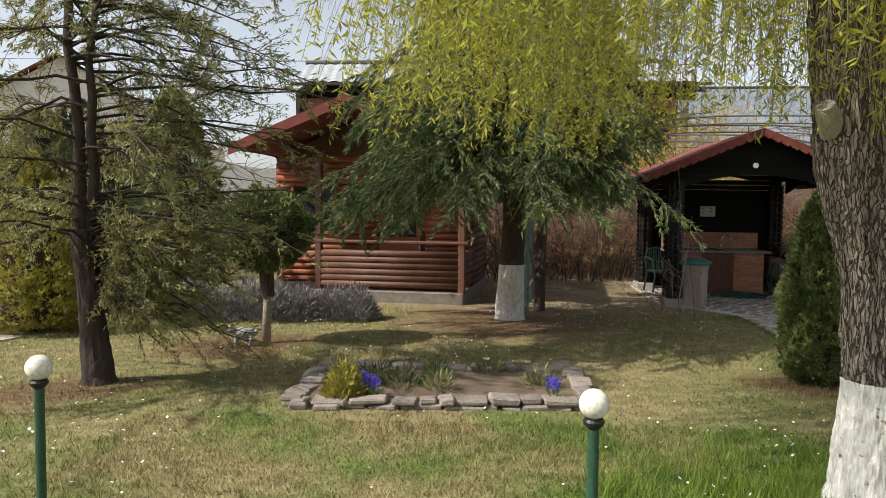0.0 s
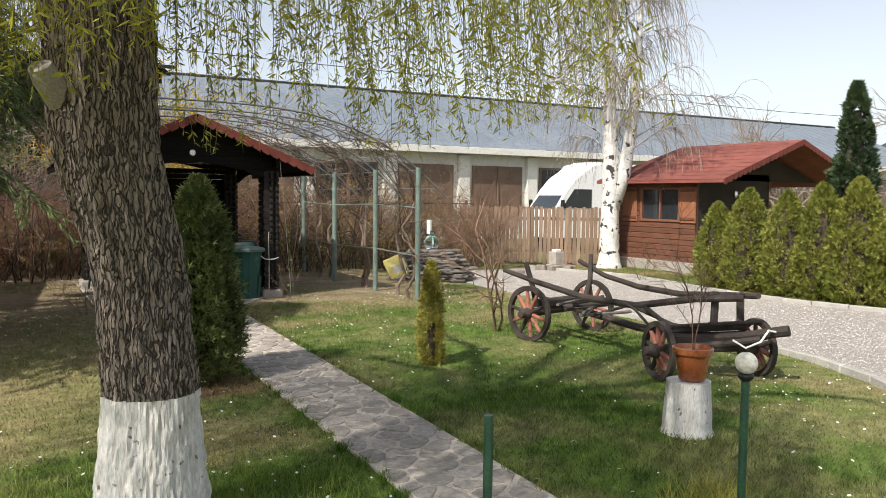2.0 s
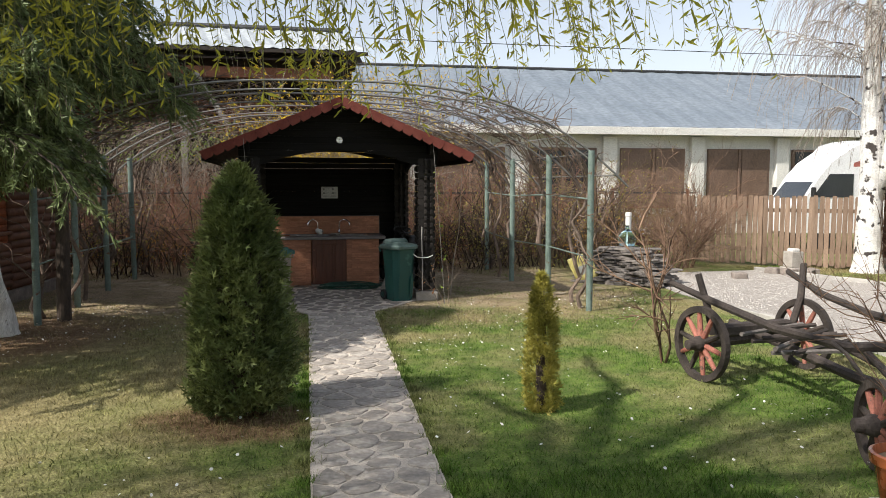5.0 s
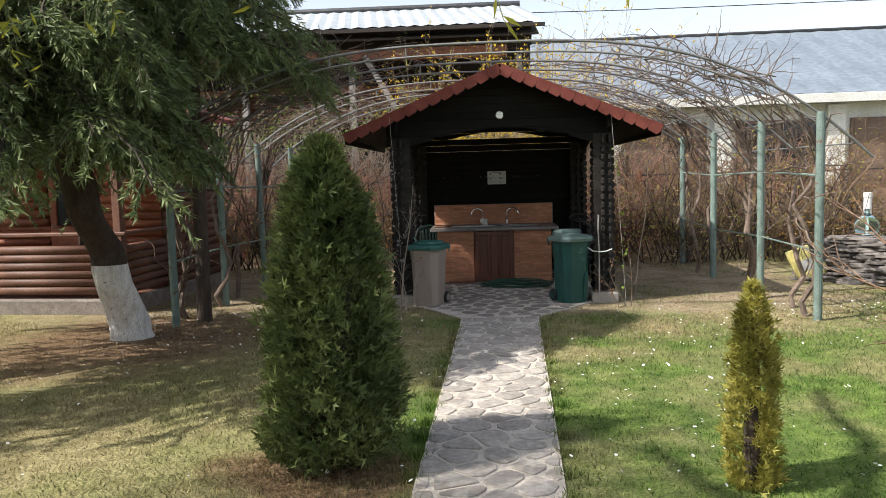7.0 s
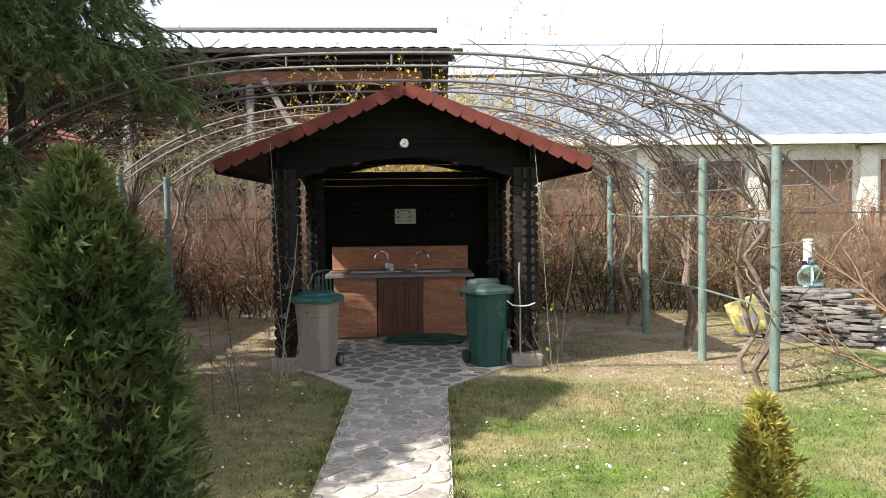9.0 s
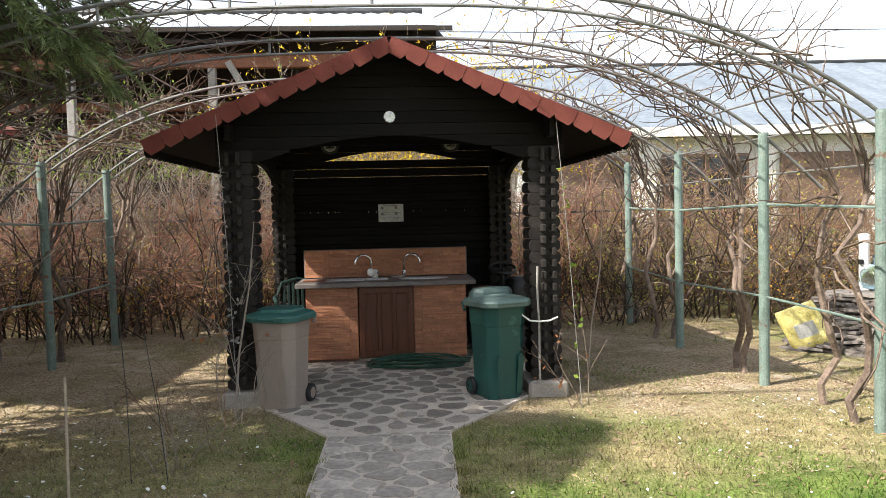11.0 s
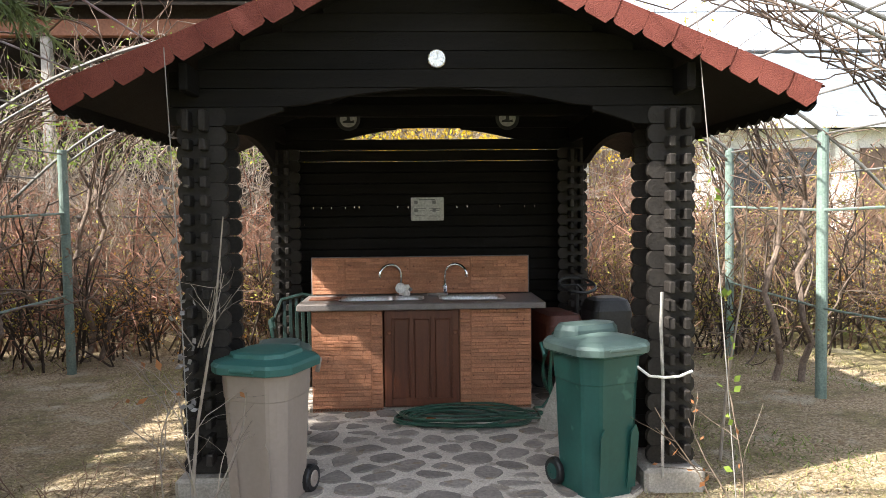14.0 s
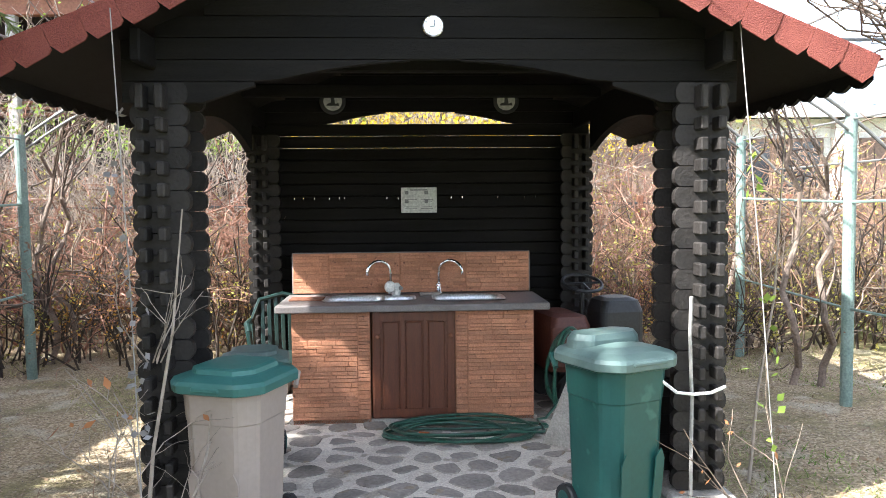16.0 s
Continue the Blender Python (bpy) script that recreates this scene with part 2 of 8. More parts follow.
mk("tile_joint", (0.32, 0.145, 0.08), (0.40, 0.19, 0.11), scale=20, rough=0.85)
mk("cabinet_wood", (0.075, 0.022, 0.010), (0.125, 0.040, 0.018), scale=4, fine=50, rough=0.42, bump=0.2, stretch=(9, 9, 0.8), vary=0.05, spec=0.5)
mk("counter_stone", (0.14, 0.12, 0.115), (0.21, 0.19, 0.18), scale=12, fine=200, rough=0.4, bump=0.08, vary=0.03)
mk("steel", (0.62, 0.62, 0.62), (0.72, 0.72, 0.72), scale=8, fine=80, rough=0.25, metal=1.0, bump=0.03, vary=0.02)
mk("chrome", (0.75, 0.75, 0.74), (0.82, 0.82, 0.82), scale=8, rough=0.12, metal=1.0, bump=0.0, vary=0.02)
mk("white_plastic", (0.70, 0.69, 0.65), (0.78, 0.77, 0.74), scale=6, rough=0.45, bump=0.05, vary=0.04)
mk("taupe_plastic", (0.29, 0.235, 0.20), (0.325, 0.265, 0.225), scale=3, fine=40, mottle=0.05, rough=0.55, bump=0.08, vary=0.05)
mk("green_plastic", (0.011, 0.062, 0.054), (0.018, 0.085, 0.074), scale=4, fine=40, mottle=0.06, rough=0.42, bump=0.06, vary=0.08, speck=(0.04, 0.12, 0.10), speck_size=9, speck_amount=0.66)
mk("lid_plastic", (0.030, 0.115, 0.100), (0.050, 0.15, 0.130), scale=5, fine=50, mottle=0.06, rough=0.5, bump=0.06, vary=0.1)
mk("grey_lid", (0.078, 0.122, 0.112), (0.115, 0.165, 0.152), scale=5, fine=50, mottle=0.07, rough=0.5, bump=0.06, vary=0.1)
mk("black_plastic", (0.012, 0.012, 0.013), (0.022, 0.022, 0.023), scale=8, rough=0.45, bump=0.1, vary=0.1)
mk("chair_plastic", (0.006, 0.018, 0.015), (0.010, 0.028, 0.024), scale=8, rough=0.4, bump=0.05, vary=0.1)
mk("steel_sink", (0.74, 0.74, 0.74), (0.82, 0.82, 0.82), scale=8, fine=80, rough=0.42, metal=0.85, bump=0.03, vary=0.02)
mk("hose_rubber", (0.013, 0.055, 0.036), (0.028, 0.095, 0.064), scale=14, rough=0.32, bump=0.05, vary=0.1)
mk("concrete", (0.30, 0.27, 0.235), (0.42, 0.385, 0.34), scale=9, fine=90, rough=0.9, bump=0.5, vary=0.12)
mk("kerb_concrete", (0.33, 0.31, 0.28), (0.46, 0.44, 0.41), scale=6, fine=90, rough=0.9, bump=0.5, vary=0.12)
mk("flagstone", (0.16, 0.14, 0.125), (0.31, 0.27, 0.235), scale=5, fine=45, rough=0.8, bump=0.5, vary=0.22, speck=(0.24, 0.19, 0.14), speck_size=10, speck_amount=0.62)
mk("path_stone", (0.27, 0.238, 0.208), (0.41, 0.37, 0.33), scale=4, fine=30, rough=0.85, bump=0.5, vary=0.16, speck=(0.45, 0.41, 0.36), speck_size=7, speck_amount=0.58)
mk("mortar", (0.44, 0.385, 0.33), (0.56, 0.50, 0.435), scale=7, fine=80, rough=0.95, bump=0.6, vary=0.05, speck=(0.28, 0.24, 0.20), speck_size=6, speck_amount=0.6)
mk("gravel", (0.28, 0.25, 0.22), (0.48, 0.445, 0.41), scale=45, fine=130, rough=0.95, bump=1.0, vary=0.1, contrast=0.15)
mk("pebble", (0.30, 0.27, 0.24), (0.54, 0.50, 0.46), scale=3, fine=90, rough=0.9, bump=0.3, vary=0.45, island=True)
mk("crumb", (0.15, 0.105, 0.07), (0.40, 0.32, 0.235), scale=3, fine=90, rough=0.95, bump=0.3, vary=0.5, island=True)
mk("bark_willow", (0.15, 0.122, 0.10), (0.36, 0.30, 0.25), scale=26, fine=60, rough=0.95, bump=1.0, stretch=(1.5, 1.5, 0.6), vary=0.1)
mk("whitewash", (0.50, 0.475, 0.44), (0.82, 0.81, 0.78), scale=10, fine=60, rough=0.9, bump=0.9, stretch=(1.5, 1.5, 0.4), vary=0.03, speck=(0.20, 0.16, 0.13), speck_size=24, speck_amount=0.68)


def furrow(m, across, along, dark, width=0.22):
    """Deep upright cracks between plates of bark, in colour and relief."""
    n, l = m.node_tree.nodes, m.node_tree.links
    b = n["Principled BSDF"]
    geo, mp, wob = n.new("ShaderNodeNewGeometry"), n.new("ShaderNodeMapping"), n.new("ShaderNodeTexNoise")
    wob.inputs["Scale"].default_value, wob.inputs["Detail"].default_value = 14, 3
    l.new(geo.outputs["Position"], wob.inputs["Vector"])
    add = n.new("ShaderNodeVectorMath")
    add.operation = "MULTIPLY_ADD"
    add.inputs[1].default_value = (0.05, 0.05, 0.05)
    l.new(wob.outputs["Color"], add.inputs[0])
    l.new(geo.outputs["Position"], add.inputs[2])
    mp.inputs["Scale"].default_value = (across, across, along)
    l.new(add.outputs[0], mp.inputs["Vector"])
    vor = n.new("ShaderNodeTexVoronoi")
    vor.feature = "DISTANCE_TO_EDGE"
    vor.inputs["Scale"].default_value = 1.0
    l.new(mp.outputs[0], vor.inputs["Vector"])
    rr = n.new("ShaderNodeMapRange")
    rr.interpolation_type = "SMOOTHSTEP"
    rr.inputs["From Max"].default_value = width
    l.new(vor.outputs["Distance"], rr.inputs["Value"])
    mx = n.new("ShaderNodeMixRGB")
    mx.inputs["Color1"].default_value = rgb(dark)
    l.new(rr.outputs[0], mx.inputs["Fac"])
    l.new(b.inputs["Base Color"].links[0].from_socket, mx.inputs["Color2"])
    l.new(mx.outputs[0], b.inputs["Base Color"])
    bp = n.new("ShaderNodeBump")
    bp.inputs["Strength"].default_value, bp.inputs["Distance"].default_value = 1.0, 0.03
    l.new(rr.outputs[0], bp.inputs["Height"])
    l.new(b.inputs["Normal"].links[0].from_socket, bp.inputs["Normal"])
    l.new(bp.outputs[0], b.inputs["Normal"])


furrow(MAT["bark_willow"], 52, 5.5, (0.085, 0.070, 0.057), 0.13)
mk("bark_dark", (0.035, 0.026, 0.020), (0.085, 0.062, 0.047), scale=12, fine=60, rough=0.95, bump=0.9, stretch=(1.5, 1.5, 0.4), vary=0.15)
mk("bark_birch", (0.48, 0.46, 0.43), (0.74, 0.73, 0.70), scale=5, fine=40, rough=0.8, bump=0.5, stretch=(1, 1, 1.5), speck=(0.05, 0.042, 0.038), speck_size=6.0, speck_amount=0.585)
mk("twig_brown", (0.105, 0.060, 0.040), (0.30, 0.19, 0.125), scale=1.2, fine=20, rough=0.9, bump=0.0, vary=0.35, island=True)
mk("twig_pink", (0.17, 0.078, 0.052), (0.37, 0.20, 0.14), scale=1.2, fine=20, rough=0.9, bump=0.0, vary=0.35, island=True)
mk("twig_grey", (0.20, 0.165, 0.14), (0.38, 0.32, 0.26), scale=1.5, fine=20, rough=0.9, bump=0.0, vary=0.35, island=True)
mk("twig_dim", (0.085, 0.062, 0.046), (0.24, 0.185, 0.135), scale=1.5, fine=20, rough=0.9, bump=0.0, vary=0.4, island=True)
mk("vine_wood", (0.10, 0.072, 0.055), (0.22, 0.165, 0.13), scale=15, fine=60, rough=0.95, bump=0.7, vary=0.2)
mk("pergola_paint", (0.12, 0.17, 0.148), (0.20, 0.26, 0.23), scale=9, fine=70, rough=0.65, bump=0.25, vary=0.12, speck=(0.16, 0.09, 0.055), speck_size=14, speck_amount=0.66)
mk("pergola_steel", (0.15, 0.15, 0.14), (0.24, 0.235, 0.225), scale=9, fine=70, rough=0.6, bump=0.2, vary=0.12, metal=0.3)
mk("lamp_green", (0.022, 0.065, 0.038), (0.035, 0.09, 0.055), scale=10, rough=0.4, bump=0.1, vary=0.05)
mk("lamp_globe", (0.72, 0.69, 0.60), (0.80, 0.77, 0.69), scale=12, rough=0.35, bump=0.05, vary=0.03)
mk("terracotta", (0.23, 0.062, 0.020), (0.31, 0.095, 0.033), scale=8, fine=60, rough=0.28, bump=0.1, vary=0.03, spec=0.6, clear=0.4)
mk("cart_wood", (0.028, 0.022, 0.020), (0.075, 0.06, 0.052), scale=7, fine=50, rough=0.85, bump=0.7, vary=0.25)
mk("spoke_paint", (0.26, 0.085, 0.06), (0.38, 0.16, 0.12), scale=8, fine=60, rough=0.8, bump=0.4, vary=0.2, speck=(0.12, 0.07, 0.055), speck_size=30, speck_amount=0.6)
mk("iron", (0.05, 0.045, 0.042), (0.10, 0.085, 0.075), scale=12, rough=0.6, metal=0.5, bump=0.3, vary=0.1)
mk("log_red", (0.21, 0.055, 0.022), (0.31, 0.095, 0.042), scale=4, fine=40, rough=0.55, bump=0.3, stretch=(0.8, 0.8, 6), vary=0.15)
mk("log_brown", (0.10, 0.045, 0.028), (0.17, 0.08, 0.052), scale=4, fine=40, rough=0.6, bump=0.3, vary=0.18)
mk("cabin_wood", (0.105, 0.043, 0.026), (0.17, 0.072, 0.042), scale=3, fine=40, rough=0.6, bump=0.3, stretch=(0.8, 0.8, 6), vary=0.12)
mk("fence_wood", (0.185, 0.12, 0.08), (0.30, 0.215, 0.155), scale=4, fine=40, rough=0.9, bump=0.4, stretch=(5, 5, 0.6), vary=0.2)
mk("grey_fence", (0.22, 0.21, 0.19), (0.32, 0.30, 0.28), scale=4, fine=40, rough=0.9, bump=0.3, vary=0.2)
mk("slate", (0.11, 0.095, 0.085), (0.24, 0.215, 0.195), scale=4, fine=40, rough=0.8, bump=0.5, vary=0.35)
mk("bed_stone", (0.17, 0.14, 0.12), (0.33, 0.285, 0.25), scale=9, fine=50, rough=0.9, bump=0.9, vary=0.18)
mk("soil", (0.12, 0.085, 0.055), (0.20, 0.15, 0.105), scale=10, fine=80, rough=1.0, bump=1.0, vary=0.05)
mk("render_white", (0.62, 0.60, 0.56), (0.74, 0.73, 0.70), scale=1.5, fine=30, rough=0.9, bump=0.2, vary=0.05)
mk("metal_roof", (0.15, 0.178, 0.21), (0.20, 0.23, 0.265), scale=0.5, fine=6, rough=0.55, bump=0.1, vary=0.04, spec=0.4)
mk("metal_roof_pale", (0.33, 0.37, 0.41), (0.43, 0.47, 0.51), scale=0.5, fine=6, rough=0.5, bump=0.1, vary=0.04)
mk("tin_roof", (0.36, 0.39, 0.41), (0.50, 0.53, 0.55), scale=0.7, fine=10, rough=0.5, metal=0.2, bump=0.1, vary=0.04)
mk("beam_brown", (0.17, 0.068, 0.038), (0.24, 0.105, 0.06), scale=3, fine=30, rough=0.7, vary=0.1)
mk("shutter_wood", (0.22, 0.085, 0.04), (0.30, 0.125, 0.065), scale=3, fine=30, rough=0.65, stretch=(3, 3, 0.6), vary=0.08)
mk("window_brown", (0.14, 0.09, 0.065), (0.19, 0.125, 0.095), scale=2, fine=20, rough=0.5, vary=0.1)
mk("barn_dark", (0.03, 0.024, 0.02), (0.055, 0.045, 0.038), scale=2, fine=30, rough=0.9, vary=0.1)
mk("van_white", (0.74, 0.75, 0.76), (0.80, 0.80, 0.81), scale=2, rough=0.3, bump=0.02, vary=0.02, spec=0.5)
mk("dark_glass", (0.02, 0.025, 0.03), (0.035, 0.04, 0.045), scale=1, rough=0.08, bump=0.0, vary=0.02, spec=0.8)
mk("paper", (0.50, 0.50, 0.48), (0.60, 0.60, 0.58), scale=10, rough=0.6, bump=0.05)
mk("print_grey", (0.16, 0.16, 0.165), (0.24, 0.24, 0.24), scale=10, rough=0.7, bump=0.0)
mk("yellow_bag", (0.66, 0.56, 0.16), (0.80, 0.72, 0.34), scale=6, rough=0.6, bump=0.4)
mk("steel_dark", (0.05, 0.05, 0.052), (0.09, 0.09, 0.09), scale=10, rough=0.5, metal=0.6)
mk("mower_red", (0.075, 0.026, 0.018), (0.11, 0.038, 0.026), scale=5, rough=0.5)
mk("statue_grey", (0.24, 0.24, 0.24), (0.36, 0.36, 0.35), scale=9, rough=0.8, bump=0.3)
mk("hill", (0.13, 0.14, 0.12), (0.19, 0.185, 0.165), scale=0.02, fine=0.3, rough=1.0, bump=0.0)
MAT["leaf_willow"] = leaf_material("leaf_willow", (0.33, 0.35, 0.045), (0.52, 0.49, 0.075), scale=0.9, through_light=0.5)
MAT["leaf_spruce"] = leaf_material("leaf_spruce", (0.062, 0.098, 0.042), (0.25, 0.30, 0.12), scale=2.2, through_light=0.25)
MAT["leaf_thuja"] = leaf_material("leaf_thuja", (0.055, 0.085, 0.030), (0.22, 0.25, 0.085), scale=3.5, through_light=0.2, vary=0.45)
MAT["leaf_hedge"] = leaf_material("leaf_hedge", (0.15, 0.18, 0.032), (0.29, 0.295, 0.065), scale=2.0, through_light=0.2)
MAT["leaf_rust"] = leaf_material("leaf_rust", (0.30, 0.13, 0.03), (0.50, 0.30, 0.06), scale=4.0, through_light=0.3)
MAT["leaf_gold"] = leaf_material("leaf_gold", (0.27, 0.26, 0.050), (0.42, 0.37, 0.09), scale=5.0, through_light=0.35)
MAT["leaf_olive"] = leaf_material("leaf_olive", (0.13, 0.15, 0.070), (0.34, 0.33, 0.14), scale=1.5, through_light=0.2)
MAT["leaf_juniper"] = leaf_material("leaf_juniper", (0.13, 0.15, 0.066), (0.42, 0.40, 0.16), scale=1.3, through_light=0.4)
MAT["leaf_cypress"] = leaf_material("leaf_cypress", (0.036, 0.062, 0.030), (0.075, 0.11, 0.045), scale=1.5, through_light=0.15)
MAT["leaf_lavender"] = leaf_material("leaf_lavender", (0.17, 0.16, 0.155), (0.27, 0.255, 0.245), scale=2.5, through_light=0.15)
MAT["forsythia"] = leaf_material("forsythia", (0.62, 0.42, 0.02), (0.76, 0.56, 0.04), scale=2, through_light=0.4)
MAT["leaf_fresh"] = leaf_material("leaf_fresh", (0.16, 0.24, 0.04), (0.24, 0.32, 0.06), scale=2, through_light=0.4)
MAT["flower_blue"] = leaf_material("flower_blue", (0.08, 0.06, 0.42), (0.16, 0.12, 0.58), scale=8, through_light=0.2)
MAT["flower_white"] = leaf_material("flower_white", (0.78, 0.78, 0.74), (0.86, 0.86, 0.83), scale=8, through_light=0.2, vary=0.08)
MAT["leaf_dead"] = leaf_material("leaf_dead", (0.30, 0.12, 0.05), (0.42, 0.20, 0.09), scale=8, through_light=0.3)
MAT["litter"] = leaf_material("litter", (0.16, 0.10, 0.06), (0.36, 0.26, 0.16), scale=3, through_light=0.1, vary=0.4)
MAT["glass"] = glass_material("glass", (0.95, 0.97, 0.97))
MAT["bottle_glass"] = glass_material("bottle_glass", (0.55, 0.80, 0.82))
# ---- ground ----
def path_left(y):
    return 3.95 + 0.057 * (y - 4.3)


def path_right(y):
    return 4.66 + 0.074 * (y - 4.1)


DRIVE_IN = [(6.2, 1.6), (7.3, 2.75), (8.06, 3.55), (8.6, 4.12), (9.0, 4.7), (9.38, 5.5), (9.62, 6.5), (9.85, 8.5), (10.0, 11.0), (10.15, 12.9), (10.5, 14.5), (11.5, 15.3)]
DRIVE_OUT = [(13.3, 15.3), (14.05, 12.6), (13.5, 10.33), (13.42, 9.13), (13.47, 8.12), (13.72, 7.04), (13.95, 6.0), (14.5, 3.5), (14.8, 0.0), (14.8, -6.0)]
DRIVE = DRIVE_IN + DRIVE_OUT + [(4.0, -6.0), (4.8, 0.0)]
BED = [(-1.08, 6.56), (1.33, 6.70), (1.35, 7.92), (-1.05, 7.85)]


def inside(x, y, poly):
    """Even-odd test on numpy arrays."""
    res = np.zeros(x.shape, dtype=bool)
    for (x0, y0), (x1, y1) in zip(poly, poly[1:] + poly[:1]):
        cut = ((y0 > y) != (y1 > y)) & (x < (x1 - x0) * (y - y0) / ((y1 - y0) or 1e-9) + x0)
        res ^= cut
    return res


def ground_colour(m, blades):
    """Lawn of straw and green patches, bare gravelly earth by the pavilion, brown litter under the trees."""
    n, l = m.node_tree.nodes, m.node_tree.links
    b = n["Principled BSDF"]
    b.inputs["Roughness"].default_value = 0.95
    b.inputs["Specular IOR Level"].default_value = 0.15
    geo = n.new("ShaderNodeNewGeometry")
    flat = n.new("ShaderNodeVectorMath")
    flat.operation = "MULTIPLY"
    flat.inputs[1].default_value = (1, 1, 0)
    l.new(geo.outputs["Position"], flat.inputs[0])

    def tex(scale, detail=3):
        t = n.new("ShaderNodeTexNoise")
        t.inputs["Scale"].default_value, t.inputs["Detail"].default_value = scale, detail
        l.new(flat.outputs[0], t.inputs["Vector"])
        return t.outputs["Fac"]

    def ramp(v, a, c, lo=0.0, hi=1.0):
        r = n.new("ShaderNodeMapRange")
        r.interpolation_type = "SMOOTHSTEP"
        for k, w in (("From Min", a), ("From Max", c), ("To Min", lo), ("To Max", hi)):
            r.inputs[k].default_value = w
        l.new(v, r.inputs["Value"])
        return r.outputs[0]

    def op(kind, a, c):
        k = n.new("ShaderNodeMath")
        k.operation = kind
        for i, w in ((0, a), (1, c)):
            if isinstance(w, (int, float)):
                k.inputs[i].default_value = w
            else:
                l.new(w, k.inputs[i])
        return k.outputs[0]

    wob = op("MULTIPLY", op("SUBTRACT", tex(1.1), 0.5), 1.6)

    def disc(cx, cy, r0, r1):
        d = n.new("ShaderNodeVectorMath")
        d.operation = "DISTANCE"
        d.inputs[1].default_value = (cx, cy, 0)
        l.new(flat.outputs[0], d.inputs[0])
        return ramp(op("ADD", d.outputs["Value"], wob), r0, r1, 1.0, 0.0)

    def mix(fac, c1, c2):
        k = n.new("ShaderNodeMixRGB")
        l.new(fac, k.inputs["Fac"])
        for i, c in (("Color1", c1), ("Color2", c2)):
            if isinstance(c, tuple):
                k.inputs[i].default_value = rgb(c)
            else:
                l.new(c, k.inputs[i])
        return k.outputs[0]

    sep = n.new("ShaderNodeSeparateXYZ")
    l.new(geo.outputs["Position"], sep.inputs[0])
    X, Yc = sep.outputs["X"], sep.outputs["Y"]
    straw = mix(ramp(tex(6), 0.3, 0.7), (0.235, 0.20, 0.095), (0.37, 0.32, 0.165))
    green = mix(ramp(tex(5), 0.3, 0.7), (0.062, 0.128, 0.020), (0.150, 0.235, 0.045))
    g = op("ADD", ramp(tex(0.9, 4), 0.38, 0.64), op("MULTIPLY", op("MAXIMUM", disc(2.4, 4.0, 0.8, 2.6), op("MAXIMUM", disc(6.4, 7.2, 1.5, 4.2), disc(5.2, 3.6, 1.6, 3.6))), 0.6))
    g = op("MINIMUM", op("MULTIPLY", g, 0.85), 1.0)
    trodden = op("MULTIPLY", ramp(op("ADD", X, wob), 3.3, 4.2, 1.0, 0.0), ramp(op("ADD", Yc, wob), 5.8, 8.0))
    g = op("MULTIPLY", g, op("SUBTRACT", 1.0, op("MULTIPLY", trodden, 0.65)))
    col = mix(g, straw, green)
    litter = mix(ramp(tex(14), 0.35, 0.65), (0.13, 0.070, 0.040), (0.22, 0.135, 0.085))
    if not blades:
        earth = mix(ramp(tex(30), 0.3, 0.7), (0.22, 0.155, 0.10), (0.50, 0.39, 0.28))
        earth = mix(ramp(tex(1.7, 4), 0.42, 0.68), earth, mix(ramp(tex(9), 0.35, 0.65), (0.15, 0.115, 0.07), (0.27, 0.23, 0.12)))
        earth = mix(ramp(tex(2.6, 3), 0.55, 0.7), earth, mix(ramp(tex(22), 0.3, 0.7), (0.40, 0.34, 0.26), (0.52, 0.45, 0.36)))
        bare = ramp(op("ADD", Yc, wob), 11.7, 13.0)
        bare = op("MULTIPLY", bare, op("MULTIPLY", ramp(op("ADD", X, wob), -1.5, 0.5), ramp(op("ADD", X, wob), 8.9, 9.8, 1.0, 0.0)))
        col = mix(op("MULTIPLY", bare, 0.92), col, earth)
        col = mix(op("MULTIPLY", tex(40), 0.5), col, mix(ramp(tex(12), 0.4, 0.6), (0.12, 0.10, 0.05), (0.22, 0.18, 0.09)))
    lit = op("MAXIMUM", op("MAXIMUM", disc(0.9, 11.3, 0.8, 2.0), disc(-2.2, 9.1, 0.4, 1.1)), op("MAXIMUM", disc(-3.1, 6.9, 0.3, 0.9), disc(3.6, 7.6, 0.3, 0.75)))
    col = mix(op("MULTIPLY", lit, 0.4 if blades else 0.85), col, litter)
    hsv = n.new("ShaderNodeHueSaturation")
    l.new(col, hsv.inputs["Color"])
    if blades:
        l.new(ramp(geo.outputs["Random Per Island"], 0.0, 1.0, 0.5, 1.55), hsv.inputs["Value"])
    else:
        l.new(ramp(tex(60), 0.25, 0.75, 0.7, 1.3), hsv.inputs["Value"])
        bp = n.new("ShaderNodeBump")
        bp.inputs["Strength"].default_value, bp.inputs["Distance"].default_value = 0.9, 0.03
        l.new(tex(45), bp.inputs["Height"])
        l.new(bp.outputs[0], b.inputs["Normal"])
    l.new(hsv.outputs[0], b.inputs["Base Color"])
    if blades:
        t = n.new("ShaderNodeBsdfTranslucent")
        l.new(hsv.outputs[0], t.inputs["Color"])
        mx = n.new("ShaderNodeMixShader")
        mx.inputs["Fac"].default_value = 0.3
        l.new(b.outputs[0], mx.inputs[1])
        l.new(t.outputs[0], mx.inputs[2])
        l.new(mx.outputs[0], n["Material Output"].inputs["Surface"])


for key, blades in (("lawn_ground", False), ("grass_blade", True)):
    MAT[key] = bpy.data.materials.new(key)
    MAT[key].use_nodes = True
    ground_colour(MAT[key], blades)

solid("ground", Build().add([(-900, -900, 0), (900, -900, 0), (900, 900, 0), (-900, 900, 0)], [(0, 1, 2, 3)]), MAT["lawn_ground"],
      "straw and green lawn with bare earth patches", "ground", kind="structure")

